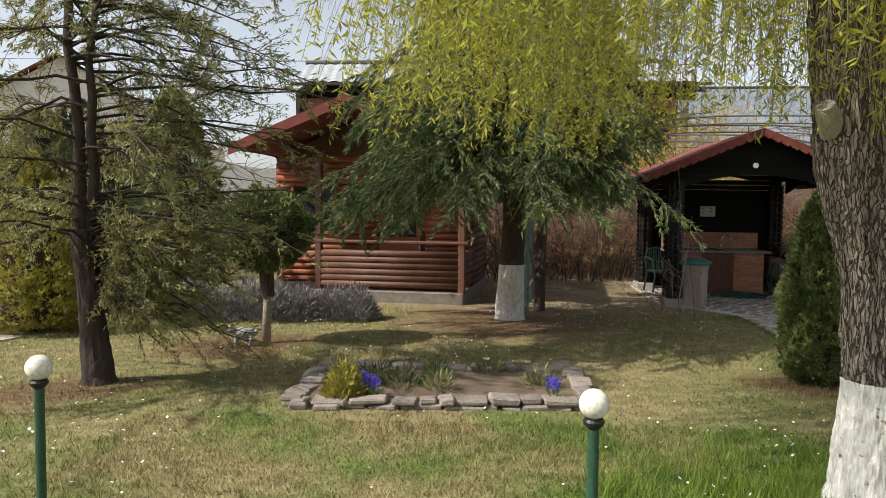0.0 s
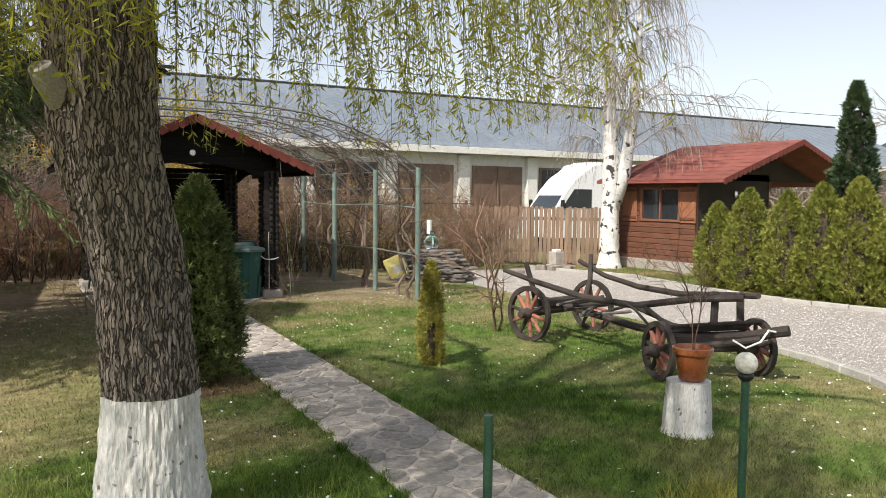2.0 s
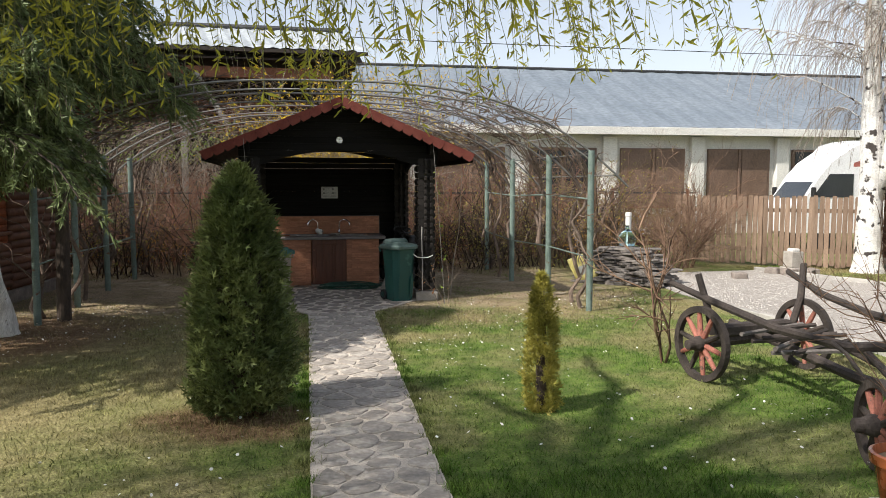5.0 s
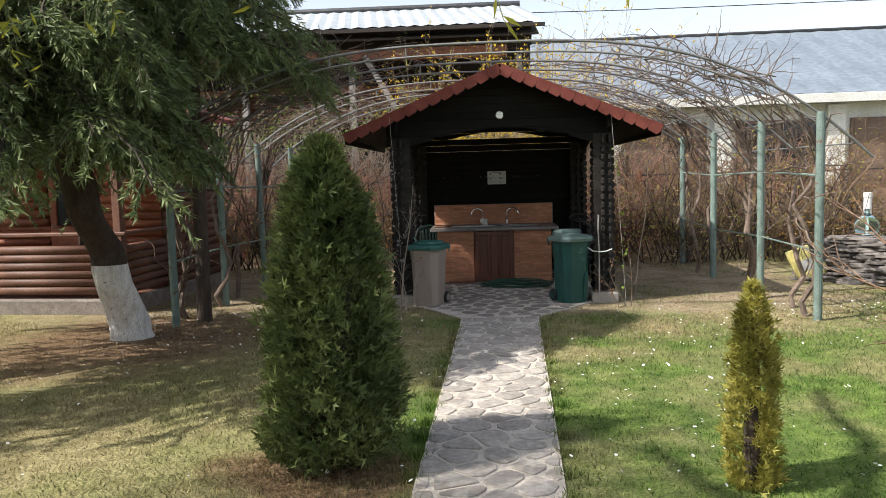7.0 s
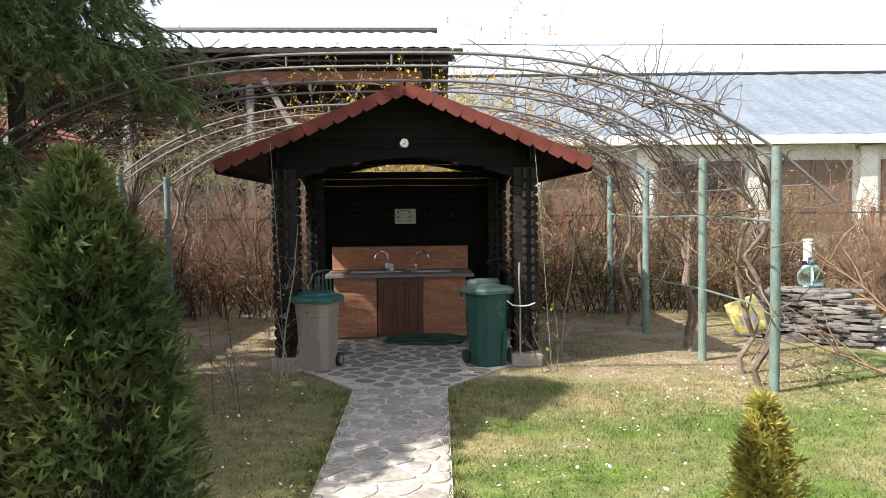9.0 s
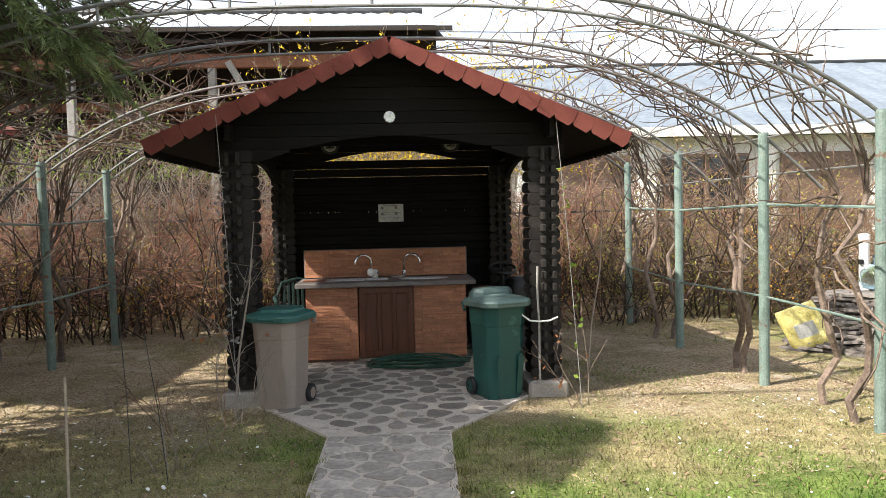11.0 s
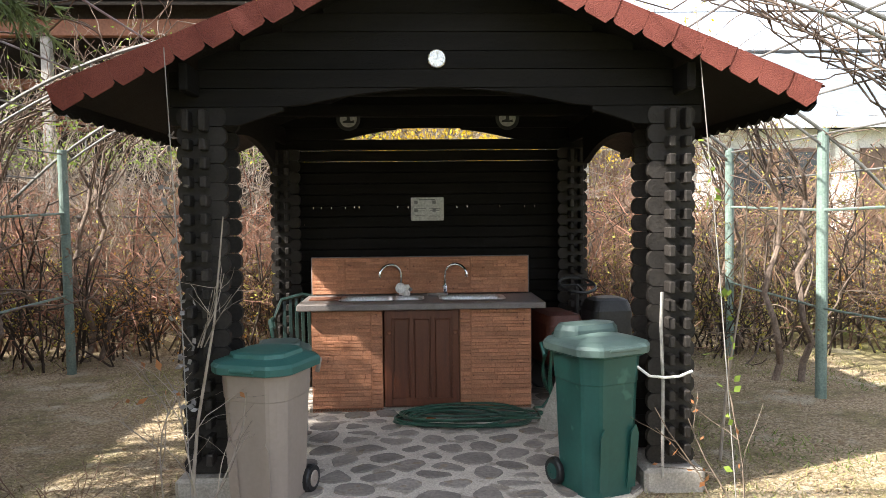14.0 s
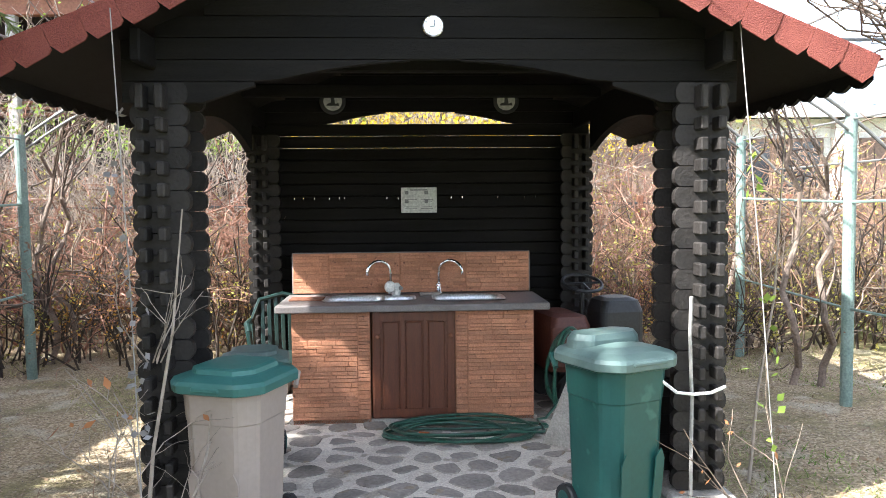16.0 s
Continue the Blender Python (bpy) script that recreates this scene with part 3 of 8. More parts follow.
drive = solid("road", Build().prism(DRIVE, -0.05, 0.012), MAT["gravel"], "pale gravel driveway edged with concrete kerbs", "driveway", kind="structure")


def kerb_run(pts, name, seg=0.5):
    own = thing(name, label="low grey concrete kerb along the gravel drive", category="kerb", kind="structure")
    mesh = Build().box((0, 0, -0.02), (seg - 0.008, 0.075, 0.19), 0.010).mesh("kerb_stone", MAT["kerb_concrete"])
    acc = 0.0
    for (x0, y0), (x1, y1) in zip(pts, pts[1:]):
        length = math.hypot(x1 - x0, y1 - y0)
        count = max(1, round(length / seg))
        for i in range(count):
            f = (i + 0.5) / count
            ob = part("kerb_stone", mesh, None, own, at=pose(x0 + (x1 - x0) * f, y0 + (y1 - y0) * f, rnd(-0.006, 0.006), 0, rnd(-0.6, 0.6), math.degrees(math.atan2(y1 - y0, x1 - x0)))
                      @ Matrix.Diagonal((length / count / seg, 1, 1, 1)))
    return own


kerb_run(DRIVE_IN[:9], "kerb_inner")
kerb_run(DRIVE_OUT[:9], "kerb_outer")


def clip_half(poly, px, py, nx, ny):
    """The side of a convex polygon where (p - P).n <= 0."""
    out = []
    for (x0, y0), (x1, y1) in zip(poly, poly[1:] + poly[:1]):
        a, b = (x0 - px) * nx + (y0 - py) * ny, (x1 - px) * nx + (y1 - py) * ny
        if a <= 0:
            out.append((x0, y0))
        if (a < 0 < b) or (b < 0 < a):
            f = a / (a - b)
            out.append((x0 + (x1 - x0) * f, y0 + (y1 - y0) * f))
    return out


def stones_in(region, pitch, gap, seed):
    """Irregular flat stones filling a convex region, with joints between."""
    rng = random.Random(seed)
    xs, ys = [p[0] for p in region], [p[1] for p in region]
    seeds = []
    row = 0
    y = min(ys) - pitch
    while y < max(ys) + pitch:
        x = min(xs) - pitch + (row % 2) * pitch * 0.6
        while x < max(xs) + pitch:
            seeds.append((x + rng.uniform(-0.42, 0.42) * pitch, y + rng.uniform(-0.32, 0.32) * pitch))
            x += pitch * 1.25
        y += pitch * 0.82
        row += 1
    cells = []
    for i, (sx, sy) in enumerate(seeds):
        poly = [(sx - 2 * pitch, sy - 2 * pitch), (sx + 2 * pitch, sy - 2 * pitch), (sx + 2 * pitch, sy + 2 * pitch), (sx - 2 * pitch, sy + 2 * pitch)]
        own_gap = gap * rng.uniform(0.6, 1.5)
        for j, (tx, ty) in enumerate(seeds):
            d = math.hypot(tx - sx, ty - sy)
            if i == j or d > 3 * pitch:
                continue
            nx, ny = (tx - sx) / d, (ty - sy) / d
            poly = clip_half(poly, (sx + tx) / 2 - nx * own_gap / 2, (sy + ty) / 2 - ny * own_gap / 2, nx, ny)
            if not poly:
                break
        for (x0, y0), (x1, y1) in zip(region, region[1:] + region[:1]):
            if len(poly) < 3:
                break
            d = math.hypot(x1 - x0, y1 - y0)
            nx, ny = (y1 - y0) / d, -(x1 - x0) / d
            poly = clip_half(poly, x0 - nx * 0.012, y0 - ny * 0.012, nx, ny)
        if len(poly) < 3:
            continue
        area = abs(sum(a[0] * b[1] - b[0] * a[1] for a, b in zip(poly, poly[1:] + poly[:1]))) / 2
        if area < 0.004:
            continue
        soft = []
        for a, b in zip(poly, poly[1:] + poly[:1]):
            soft += [(a[0] * 0.78 + b[0] * 0.22, a[1] * 0.78 + b[1] * 0.22), (a[0] * 0.22 + b[0] * 0.78, a[1] * 0.22 + b[1] * 0.78)]
        cells.append(soft)
    return cells


PATH_REGION = [(path_left(1.0), 1.0), (path_right(1.0), 1.0), (path_right(12.02), 12.02), (path_left(12.02), 12.02)]
SLAB_REGION = [(4.40, 12.04), (5.25, 12.04), (5.86, 12.78), (6.2, 13.2), (6.3, 16.2), (3.6, 16.2), (3.5, 13.3), (3.87, 12.9)]
pavement = solid("pavement", Build().prism(PATH_REGION, -0.05, 0.016, 0.0).prism([(x, y) for x, y in SLAB_REGION], -0.05, 0.0165), MAT["mortar"],
                 "flagstone garden path in pale mortar", "path", kind="structure")


# ---- open wooden pavilion with the wash counter ----
PAV_X, PAV_Y, PAV_R = 4.92, 13.0, -2.0
PAV = pose(PAV_X, PAV_Y, 0, 0, 0, PAV_R)


def pav(x, y, z=0.0):
    return PAV @ Vector((x, y, z))


pavilion = thing("garden_pavilion", (PAV_X, PAV_Y, 0), PAV_R, "dark-stained open log pavilion with red shingle roof edge", "pavilion")
COURSE = 0.0965
Z0, NC = 0.135, 20
ZTOP = Z0 + COURSE * NC
SLOPE, PEAK = 0.408, 2.82
HALF, BACK = 1.40, 2.85


def under_roof(x):
    return PEAK - SLOPE * abs(x)


def octa(w, h, c):
    w, h = w / 2, h / 2
    return [(-w + c, -h), (w - c, -h), (w - c * 0.25, -h + c * 0.75), (w, -h + c * 1.6), (w, h - c * 1.6), (w - c * 0.25, h - c * 0.75), (w - c, h), (-w + c, h),
            (-w + c * 0.25, h - c * 0.75), (-w, h - c * 1.6), (-w, -h + c * 1.6), (-w + c * 0.25, -h + c * 0.75)]


plank_mesh = Build().plate(octa(0.255, COURSE - 0.004, 0.022), -0.0225, 0.0225).mesh("plank", MAT["dark_post"])
stub = Build().box((0, 0, 0), (0.036, 0.50, COURSE - 0.034), 0.007)
stub_mesh = stub.mesh("plank", MAT["dark_post"])
for sx in (-1, 1):
    for yc, back in ((0.0, False), (BACK - 0.30, True)):
        cx = sx * 1.24
        core = Build().box((0, 0.20, (Z0 + ZTOP) / 2), (0.10, 0.20, ZTOP - Z0), 0.005)
        post = part("corner_post", core, MAT["dark_wood"], pavilion, at=pose(cx, yc, 0))
        base = Build().box((0, 0.18, Z0 / 2 - 0.03), (0.33, 0.46, Z0 + 0.05), 0.02)
        part("concrete_pad", base, MAT["concrete"], post, "rough concrete footing")
        for i in range(NC):
            z = Z0 + (i + 0.5) * COURSE
            for yy in (0.05, 0.33):
                part("plank", plank_mesh, None, post, at=pose(rnd(-0.003, 0.003), yy, z, 0, rnd(-0.4, 0.4), 0))
            for off in (0.062, -0.022):
                part("plank", stub_mesh, None, post, at=pose(sx * off, 0.19, z + COURSE * 0.5 if i < NC - 1 else z, 0, 0, 0))


def arch(x, half=1.09, low=2.02, top=2.19):
    return top - (top - low) * (x / half) ** 2 if abs(x) < half else -1


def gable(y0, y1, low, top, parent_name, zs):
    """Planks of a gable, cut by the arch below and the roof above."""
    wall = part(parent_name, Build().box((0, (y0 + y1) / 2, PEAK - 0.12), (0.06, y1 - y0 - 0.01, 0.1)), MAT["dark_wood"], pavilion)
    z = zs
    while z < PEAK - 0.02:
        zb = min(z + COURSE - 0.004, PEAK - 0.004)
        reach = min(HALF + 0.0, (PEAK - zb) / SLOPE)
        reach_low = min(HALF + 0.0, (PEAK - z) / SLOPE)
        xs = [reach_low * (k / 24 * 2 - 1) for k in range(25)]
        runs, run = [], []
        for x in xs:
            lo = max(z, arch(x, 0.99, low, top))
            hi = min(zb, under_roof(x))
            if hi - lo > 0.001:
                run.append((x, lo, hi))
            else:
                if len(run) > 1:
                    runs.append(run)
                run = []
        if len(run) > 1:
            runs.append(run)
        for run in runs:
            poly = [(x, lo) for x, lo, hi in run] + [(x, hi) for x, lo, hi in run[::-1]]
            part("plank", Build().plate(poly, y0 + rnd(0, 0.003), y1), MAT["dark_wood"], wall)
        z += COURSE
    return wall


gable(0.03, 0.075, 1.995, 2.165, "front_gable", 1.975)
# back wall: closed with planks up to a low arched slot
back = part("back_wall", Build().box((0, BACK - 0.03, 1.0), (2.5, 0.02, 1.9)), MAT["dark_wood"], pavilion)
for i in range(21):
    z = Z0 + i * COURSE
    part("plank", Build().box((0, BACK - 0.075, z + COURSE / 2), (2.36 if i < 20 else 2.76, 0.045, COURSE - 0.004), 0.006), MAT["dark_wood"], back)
def back_gable():
    wall = part("back_gable", Build().box((0, BACK - 0.08, PEAK - 0.12), (0.06, 0.035, 0.1)), MAT["dark_wood"], pavilion)
    z = Z0 + 21 * COURSE
    for i in range(8):
        zb = min(z + COURSE - 0.004, PEAK - 0.004)
        reach = min(HALF, (PEAK - z) / SLOPE)
        xs = [reach * (k / 40 * 2 - 1) for k in range(41)]
        run, runs = [], []
        for x in xs:
            lo = max(z, 2.262 - 0.105 * (x / 0.76) ** 2 if abs(x) < 0.76 else 0)
            hi = min(zb, under_roof(x))
            if hi - lo > 0.001:
                run.append((x, lo, hi))
            else:
                if len(run) > 1:
                    runs.append(run)
                run = []
        if len(run) > 1:
            runs.append(run)
        for run in runs:
            part("plank", Build().plate([(x, lo) for x, lo, hi in run] + [(x, hi) for x, lo, hi in run[::-1]], BACK - 0.1, BACK - 0.055), MAT["dark_wood"], wall)
        z += COURSE
back_gable()
# side beams with an arched lower edge, lying on the posts
for sx in (-1, 1):
    beam = Build()
    pts = []
    for k in range(17):
        y = 0.36 + (BACK - 0.66 - 0.36) * k / 16
        f = (k / 16 * 2 - 1)
        pts.append((y, 1.90 + 0.14 * (1 - f * f)))
    n = len(pts)
    xo = sx * (HALF - 0.13)
    vs = [(xo - 0.025, y, z) for y, z in pts] + [(xo - 0.025, y, 2.26) for y, z in pts] + [(xo + 0.025, y, z) for y, z in pts] + [(xo + 0.025, y, 2.26) for y, z in pts]
    fs = []
    for k in range(n - 1):
        fs += [(k, k + 1, n + k + 1, n + k), (2 * n + k, 3 * n + k, 3 * n + k + 1, 2 * n + k + 1), (k, 2 * n + k, 2 * n + k + 1, k + 1), (n + k, n + k + 1, 3 * n + k + 1, 3 * n + k)]
    part("side_beam", beam.add(vs, fs), MAT["dark_wood"], pavilion)
    part("wall_plate", Build().box((xo, BACK / 2 - 0.03, 2.19), (0.045, BACK + 0.3, 0.14), 0.008), MAT["dark_wood"], pavilion)
# roof slabs, verge shingles and eave trim
RUN, Y_FRONT, Y_BACK = 1.86, -0.28, 3.25
lean = math.degrees(math.atan(SLOPE))
slope_len = RUN / math.cos(math.radians(lean))
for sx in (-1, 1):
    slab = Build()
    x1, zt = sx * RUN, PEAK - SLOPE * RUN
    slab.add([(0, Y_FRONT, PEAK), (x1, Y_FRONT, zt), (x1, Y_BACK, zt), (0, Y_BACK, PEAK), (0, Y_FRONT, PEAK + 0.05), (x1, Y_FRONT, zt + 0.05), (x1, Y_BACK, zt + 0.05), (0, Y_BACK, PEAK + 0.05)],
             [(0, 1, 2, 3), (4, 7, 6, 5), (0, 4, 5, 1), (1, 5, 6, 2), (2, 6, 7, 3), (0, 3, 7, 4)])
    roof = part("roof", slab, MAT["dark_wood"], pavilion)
    rows = Build()
    for r in range(13):
        f0, f1 = r / 13, (r + 1.25) / 13
        a, b = Vector((sx * RUN * f0, 0, PEAK + 0.062 - SLOPE * RUN * f0)), Vector((sx * RUN * min(f1, 1.02), 0, PEAK + 0.068 - SLOPE * RUN * min(f1, 1.02)))
        for c in range(18):
            y0 = Y_FRONT - 0.01 + c * (Y_BACK - Y_FRONT) / 18 + (r % 2) * 0.06
            y1 = min(y0 + (Y_BACK - Y_FRONT) / 18 - 0.006, Y_BACK + 0.02)
            rows.add([(a.x, y0, a.z), (b.x, y0, b.z), (b.x, y1, b.z), (a.x, y1, a.z), (b.x, y0, b.z - 0.006), (b.x, y1, b.z - 0.006)], [(0, 1, 2, 3), (1, 4, 5, 2)])
    part("roof_shingle", rows, MAT["roof_felt_red"], roof, "weathered red bitumen shingles")
    tabs = 13
    w = slope_len / tabs
    for k in range(tabs):
        jag = [(0.001, 0.055), (0.001, -0.052), (w * 0.12, -0.066), (w * 0.80, -0.080), (w - 0.001, -0.034), (w - 0.001, 0.055)]
        m = pose(0, Y_FRONT - 0.012 - (k % 2) * 0.003, PEAK + 0.012) @ (pose(0, 0, 0, 0, lean, 0) if sx > 0 else pose(0, 0, 0, 0, -lean, 0)) @ pose(sx * (k * w), 0, 0)
        poly = jag if sx > 0 else [(-x, z) for x, z in jag[::-1]]
        part("verge_shingle", Build().plate(poly, -0.005, 0.005), MAT["red_shingle"], roof, at=m)
    eave = []
    count = 24
    for k in range(count):
        y0 = Y_FRONT + (Y_BACK - Y_FRONT) * k / count
        d = (Y_BACK - Y_FRONT) / count
        for q in range(6):
            eave.append((y0 + d * q / 6, zt - 0.035 - 0.028 * math.sin(math.pi * q / 6)))
    eave.append((Y_BACK, zt - 0.035))
    n = len(eave)
    vs = [(x1, y, z) for y, z in eave] + [(x1, y, zt + 0.05) for y, z in eave] + [(x1 - sx * 0.02, y, z) for y, z in eave] + [(x1 - sx * 0.02, y, zt + 0.05) for y, z in eave]
    fs = []
    for k in range(n - 1):
        fs += [(k, k + 1, n + k + 1, n + k), (2 * n + k, 2 * n + k + 1, 3 * n + k + 1, 3 * n + k), (k, k + 1, 2 * n + k + 1, 2 * n + k)]
    part("eave_trim", Build().add(vs, fs), MAT["dark_wood"], roof)
for yy in (0.9, 1.9):
    part("tie_beam", Build().box((0, yy, 2.3), (2.5, 0.06, 0.09), 0.008), MAT["dark_wood"], pavilion)

# clock on the gable
clock = thing("wall_clock", pav(-0.01, 0.03, 2.315), PAV_R, "small round white wall thermometer dial on the gable", "clock")
rot_y = Matrix.Rotation(math.radians(90), 4, "X")
part("rim", Build().lathe([(0.044, -0.001), (0.050, 0.004), (0.050, 0.014), (0.046, 0.018), (0.043, 0.014)], 28, m=rot_y), MAT["steel"], clock, "pale metal rim")
part("dial", Build().lathe([(0.044, 0.0), (0.044, 0.013)], 28, m=rot_y), MAT["white_plastic"], clock)
marks = Build()
for k in range(12):
    a = k * math.pi / 6
    marks.box((0.034 * math.sin(a), -0.0145, 0.034 * math.cos(a)), (0.003, 0.002, 0.007), m=None)
part("dial_marking", marks, MAT["print_grey"], clock)
part("hand", Build().box((0.006, -0.0165, 0.010), (0.003, 0.002, 0.03)).box((-0.006, -0.0165, -0.004), (0.018, 0.002, 0.003)), MAT["black_plastic"], clock)

# round plates hung under the roof
for x in (-0.70, 0.69):
    plate = thing("wall_plate_round", pav(x, BACK - 0.135, 2.335), PAV_R, "round dark decorative plate with a pale picture on the wall", "plate", "hung plates")
    part("dish", Build().lathe([(0.02, 0.0), (0.085, 0.006), (0.105, 0.018), (0.10, 0.022), (0.08, 0.012), (0.01, 0.010)], 28, m=rot_y), MAT["steel_dark"], plate, smooth=True)
    part("picture", Build().lathe([(0.074, 0.012), (0.074, 0.0135)], 24, m=rot_y), MAT["paper"], plate)
    art = Build().plate([(-0.05, -0.035), (0.05, -0.035), (0.045, -0.012), (0.02, -0.02), (0.01, 0.035), (-0.012, 0.05), (-0.014, -0.01), (-0.045, -0.02)], -0.018, -0.0145)
    part("silhouette", art, MAT["steel_dark"], plate)

# notice on the back wall
notice = thing("notice_board", pav(-0.02, BACK - 0.106, 1.545), PAV_R, "white printed notice sheet in clear plastic on the wall", "notice")
part("sheet", Build().box((0, 0, 0), (0.29, 0.012, 0.205), 0.003), MAT["paper"], notice)
lines = Build()
for i in range(2):
    for j in range(2):
        lines.box((-0.065 + 0.13 * i, -0.0075, 0.005 - 0.075 * j), (0.10, 0.002, 0.004))
        lines.box((-0.065 + 0.13 * i, -0.0075, -0.045 - 0.04 * j + 0.03), (0.085, 0.002, 0.004))
        lines.box((-0.10 + 0.16 * i, -0.0075, 0.06 - 0.07 * j), (0.03, 0.002, 0.028))
lines.box((0, -0.0075, 0.082), (0.14, 0.002, 0.010))
part("print", lines, MAT["print_grey"], notice)

# row of hooks
for x in (-1.02, -0.95, -0.86, -0.74, -0.66, -0.62, -0.28, -0.19, 0.24, 0.33, 0.62, 0.84, 0.93):
    hook = Build().tube([(0, 0, 0), (0, -0.03, 0), (0, -0.04, 0.008), (0, -0.042, 0.022)], 0.004, 6)
    solid("wall_hook", hook, MAT["chrome"], "small metal screw hook on the dark wall", "hook", "wall hooks", at=PAV @ pose(x, BACK - 0.098, 1.55 + rnd(-0.004, 0.004)))

# ---- wash counter ----
CY = 1.68
counter = thing("wash_counter", pav(-0.09, CY, 0.0165), PAV_R, "outdoor wash counter faced with brick-strip tiles", "counter")
part("carcass", Build().box((-0.56, 0.30, 0.385), (0.53, 0.56, 0.77)).box((0.56, 0.30, 0.385), (0.53, 0.56, 0.77)).box((0, 0.45, 0.385), (0.62, 0.26, 0.77)), MAT["tile_joint"], counter)
part("plinth", Build().box((0, 0.31, 0.015), (1.70, 0.58, 0.03), 0.004), MAT["concrete"], counter)


def strip_bricks(x0, x1, z0, z1, y, parent, seed):
    rng = random.Random(seed)
    z = z0
    while z < z1 - 0.012:
        h = min(rng.choice([0.022, 0.027, 0.034]), z1 - z)
        x = x0
        while x < x1 - 0.02:
            w = min(rng.uniform(0.05, 0.22), x1 - x)
            if x1 - x - w < 0.035:
                w = x1 - x
            d = rng.uniform(0.006, 0.011)
            part("brick", Build().box((0, 0, 0), (w - 0.0025, d, h - 0.0025), 0.002), MAT["strip_brick"], parent, at=pose(x + w / 2, y - d / 2, z + h / 2))
            x += w
        z += h


def tiled_face(x0, x1, z0, z1, y, seed, cols, rows_):
    """A face in large tiles, each moulded with narrow bricks."""
    face = part("tile_face", Build().box(((x0 + x1) / 2, y + 0.006, (z0 + z1) / 2), (x1 - x0, 0.011, z1 - z0)), MAT["tile_joint"], counter)
    for a, b in zip(cols, cols[1:]):
        for c, d in zip(rows_, rows_[1:]):
            seed += 1
            strip_bricks(a + 0.002, b - 0.002, c + 0.002, d - 0.002, y, face, seed)


tiled_face(-0.825, -0.295, 0.03, 0.77, 0.008, 1, (-0.825, -0.38, -0.295), (0.03, 0.17, 0.47, 0.77))
tiled_face(0.285, 0.825, 0.03, 0.77, 0.008, 40, (0.285, 0.37, 0.825), (0.03, 0.17, 0.47, 0.77))
tiled_face(-0.89, 0.89, 0.83, 1.13, 0.60, 80, (-0.89, -0.62, -0.09, 0.41, 0.89), (0.83, 1.13))
part("splash_back", Build().box((0, 0.635, 0.98), (1.80, 0.045, 0.31), 0.004), MAT["counter_stone"], counter)
# cabinet door with three raised panels
door = part("door", Build().box((0, 0.005, 0.405), (0.565, 0.022, 0.735), 0.004), MAT["cabinet_wood"], counter, "reddish-brown panelled wooden door")
for x in (-0.155, 0.0, 0.155):
    part("panel", Build().box((x, -0.006, 0.40), (0.112, 0.016, 0.60), 0.007), MAT["cabinet_wood"], door)
for x in (-0.25, -0.0775, 0.0775, 0.25):
    part("stile", Build().box((x, -0.009, 0.405), (0.03 if abs(x) < 0.1 else 0.05, 0.012, 0.733), 0.004), MAT["cabinet_wood"], door)
for z in (0.075, 0.735):
    part("rail", Build().box((0, -0.0085, z), (0.46, 0.012, 0.06), 0.004), MAT["cabinet_wood"], door)
for x in (-0.245, 0.25):
    part("knob", Build().lathe([(0.006, 0), (0.006, 0.012), (0.014, 0.018), (0.015, 0.026), (0.008, 0.032)], 14, c=(x, -0.012, 0.605), m=rot_y), MAT["beam_brown"], door, "round wooden knob", smooth=True)
# worktop with real sink openings
top = Build()
SINKS = [(-0.42, 0.30, 0.21, 0.17), (-0.10, 0.30, 0.12, 0.12), (0.40, 0.30, 0.25, 0.17)]
xcuts = sorted({-0.92, 0.92, *[s[0] - s[2] for s in SINKS], *[s[0] + s[2] for s in SINKS]})
for a, b in zip(xcuts, xcuts[1:]):
    mid = (a + b) / 2
    hole = [s for s in SINKS if s[0] - s[2] < mid < s[0] + s[2]]
    spans = [(-0.06, 0.61)] if not hole else [(-0.06, hole[0][1] - hole[0][3]), (hole[0][1] + hole[0][3], 0.61)]
    for c, d in spans:
        top.box((mid, (c + d) / 2, 0.80), (b - a, d - c, 0.045))
worktop = part("worktop", top, MAT["counter_stone"], counter, "grey stone-look worktop")
part("front_edge", Build().box((0, -0.066, 0.80), (1.845, 0.016, 0.048), 0.006), MAT["counter_stone"], worktop)
for sx_, sy_, hw, hd in SINKS:
    prof = []
    n = 32
    vs, fs = [], []
    for k, (gx, z) in enumerate([(1.05, 0.826), (1.03, 0.829), (0.97, 0.826), (0.93, 0.80), (0.88, 0.765), (0.75, 0.758), (0.08, 0.756)]):
        for j in range(n):
            a = 2 * math.pi * j / n
            c, s = math.cos(a), math.sin(a)
            e = 0.35
            vs.append((sx_ + hw * gx * math.copysign(abs(c) ** e, c), sy_ + hd * gx * math.copysign(abs(s) ** e, s), z))
    for i in range(6):
        for j in range(n):
            fs.append((i * n + j, i * n + (j + 1) % n, (i + 1) * n + (j + 1) % n, (i + 1) * n + j))
    fs.append(tuple(6 * n + j for j in range(n)))
    part("sink_bowl", Build().add(vs, fs), MAT["steel_sink"], counter, "stainless steel sink bowl", smooth=True)


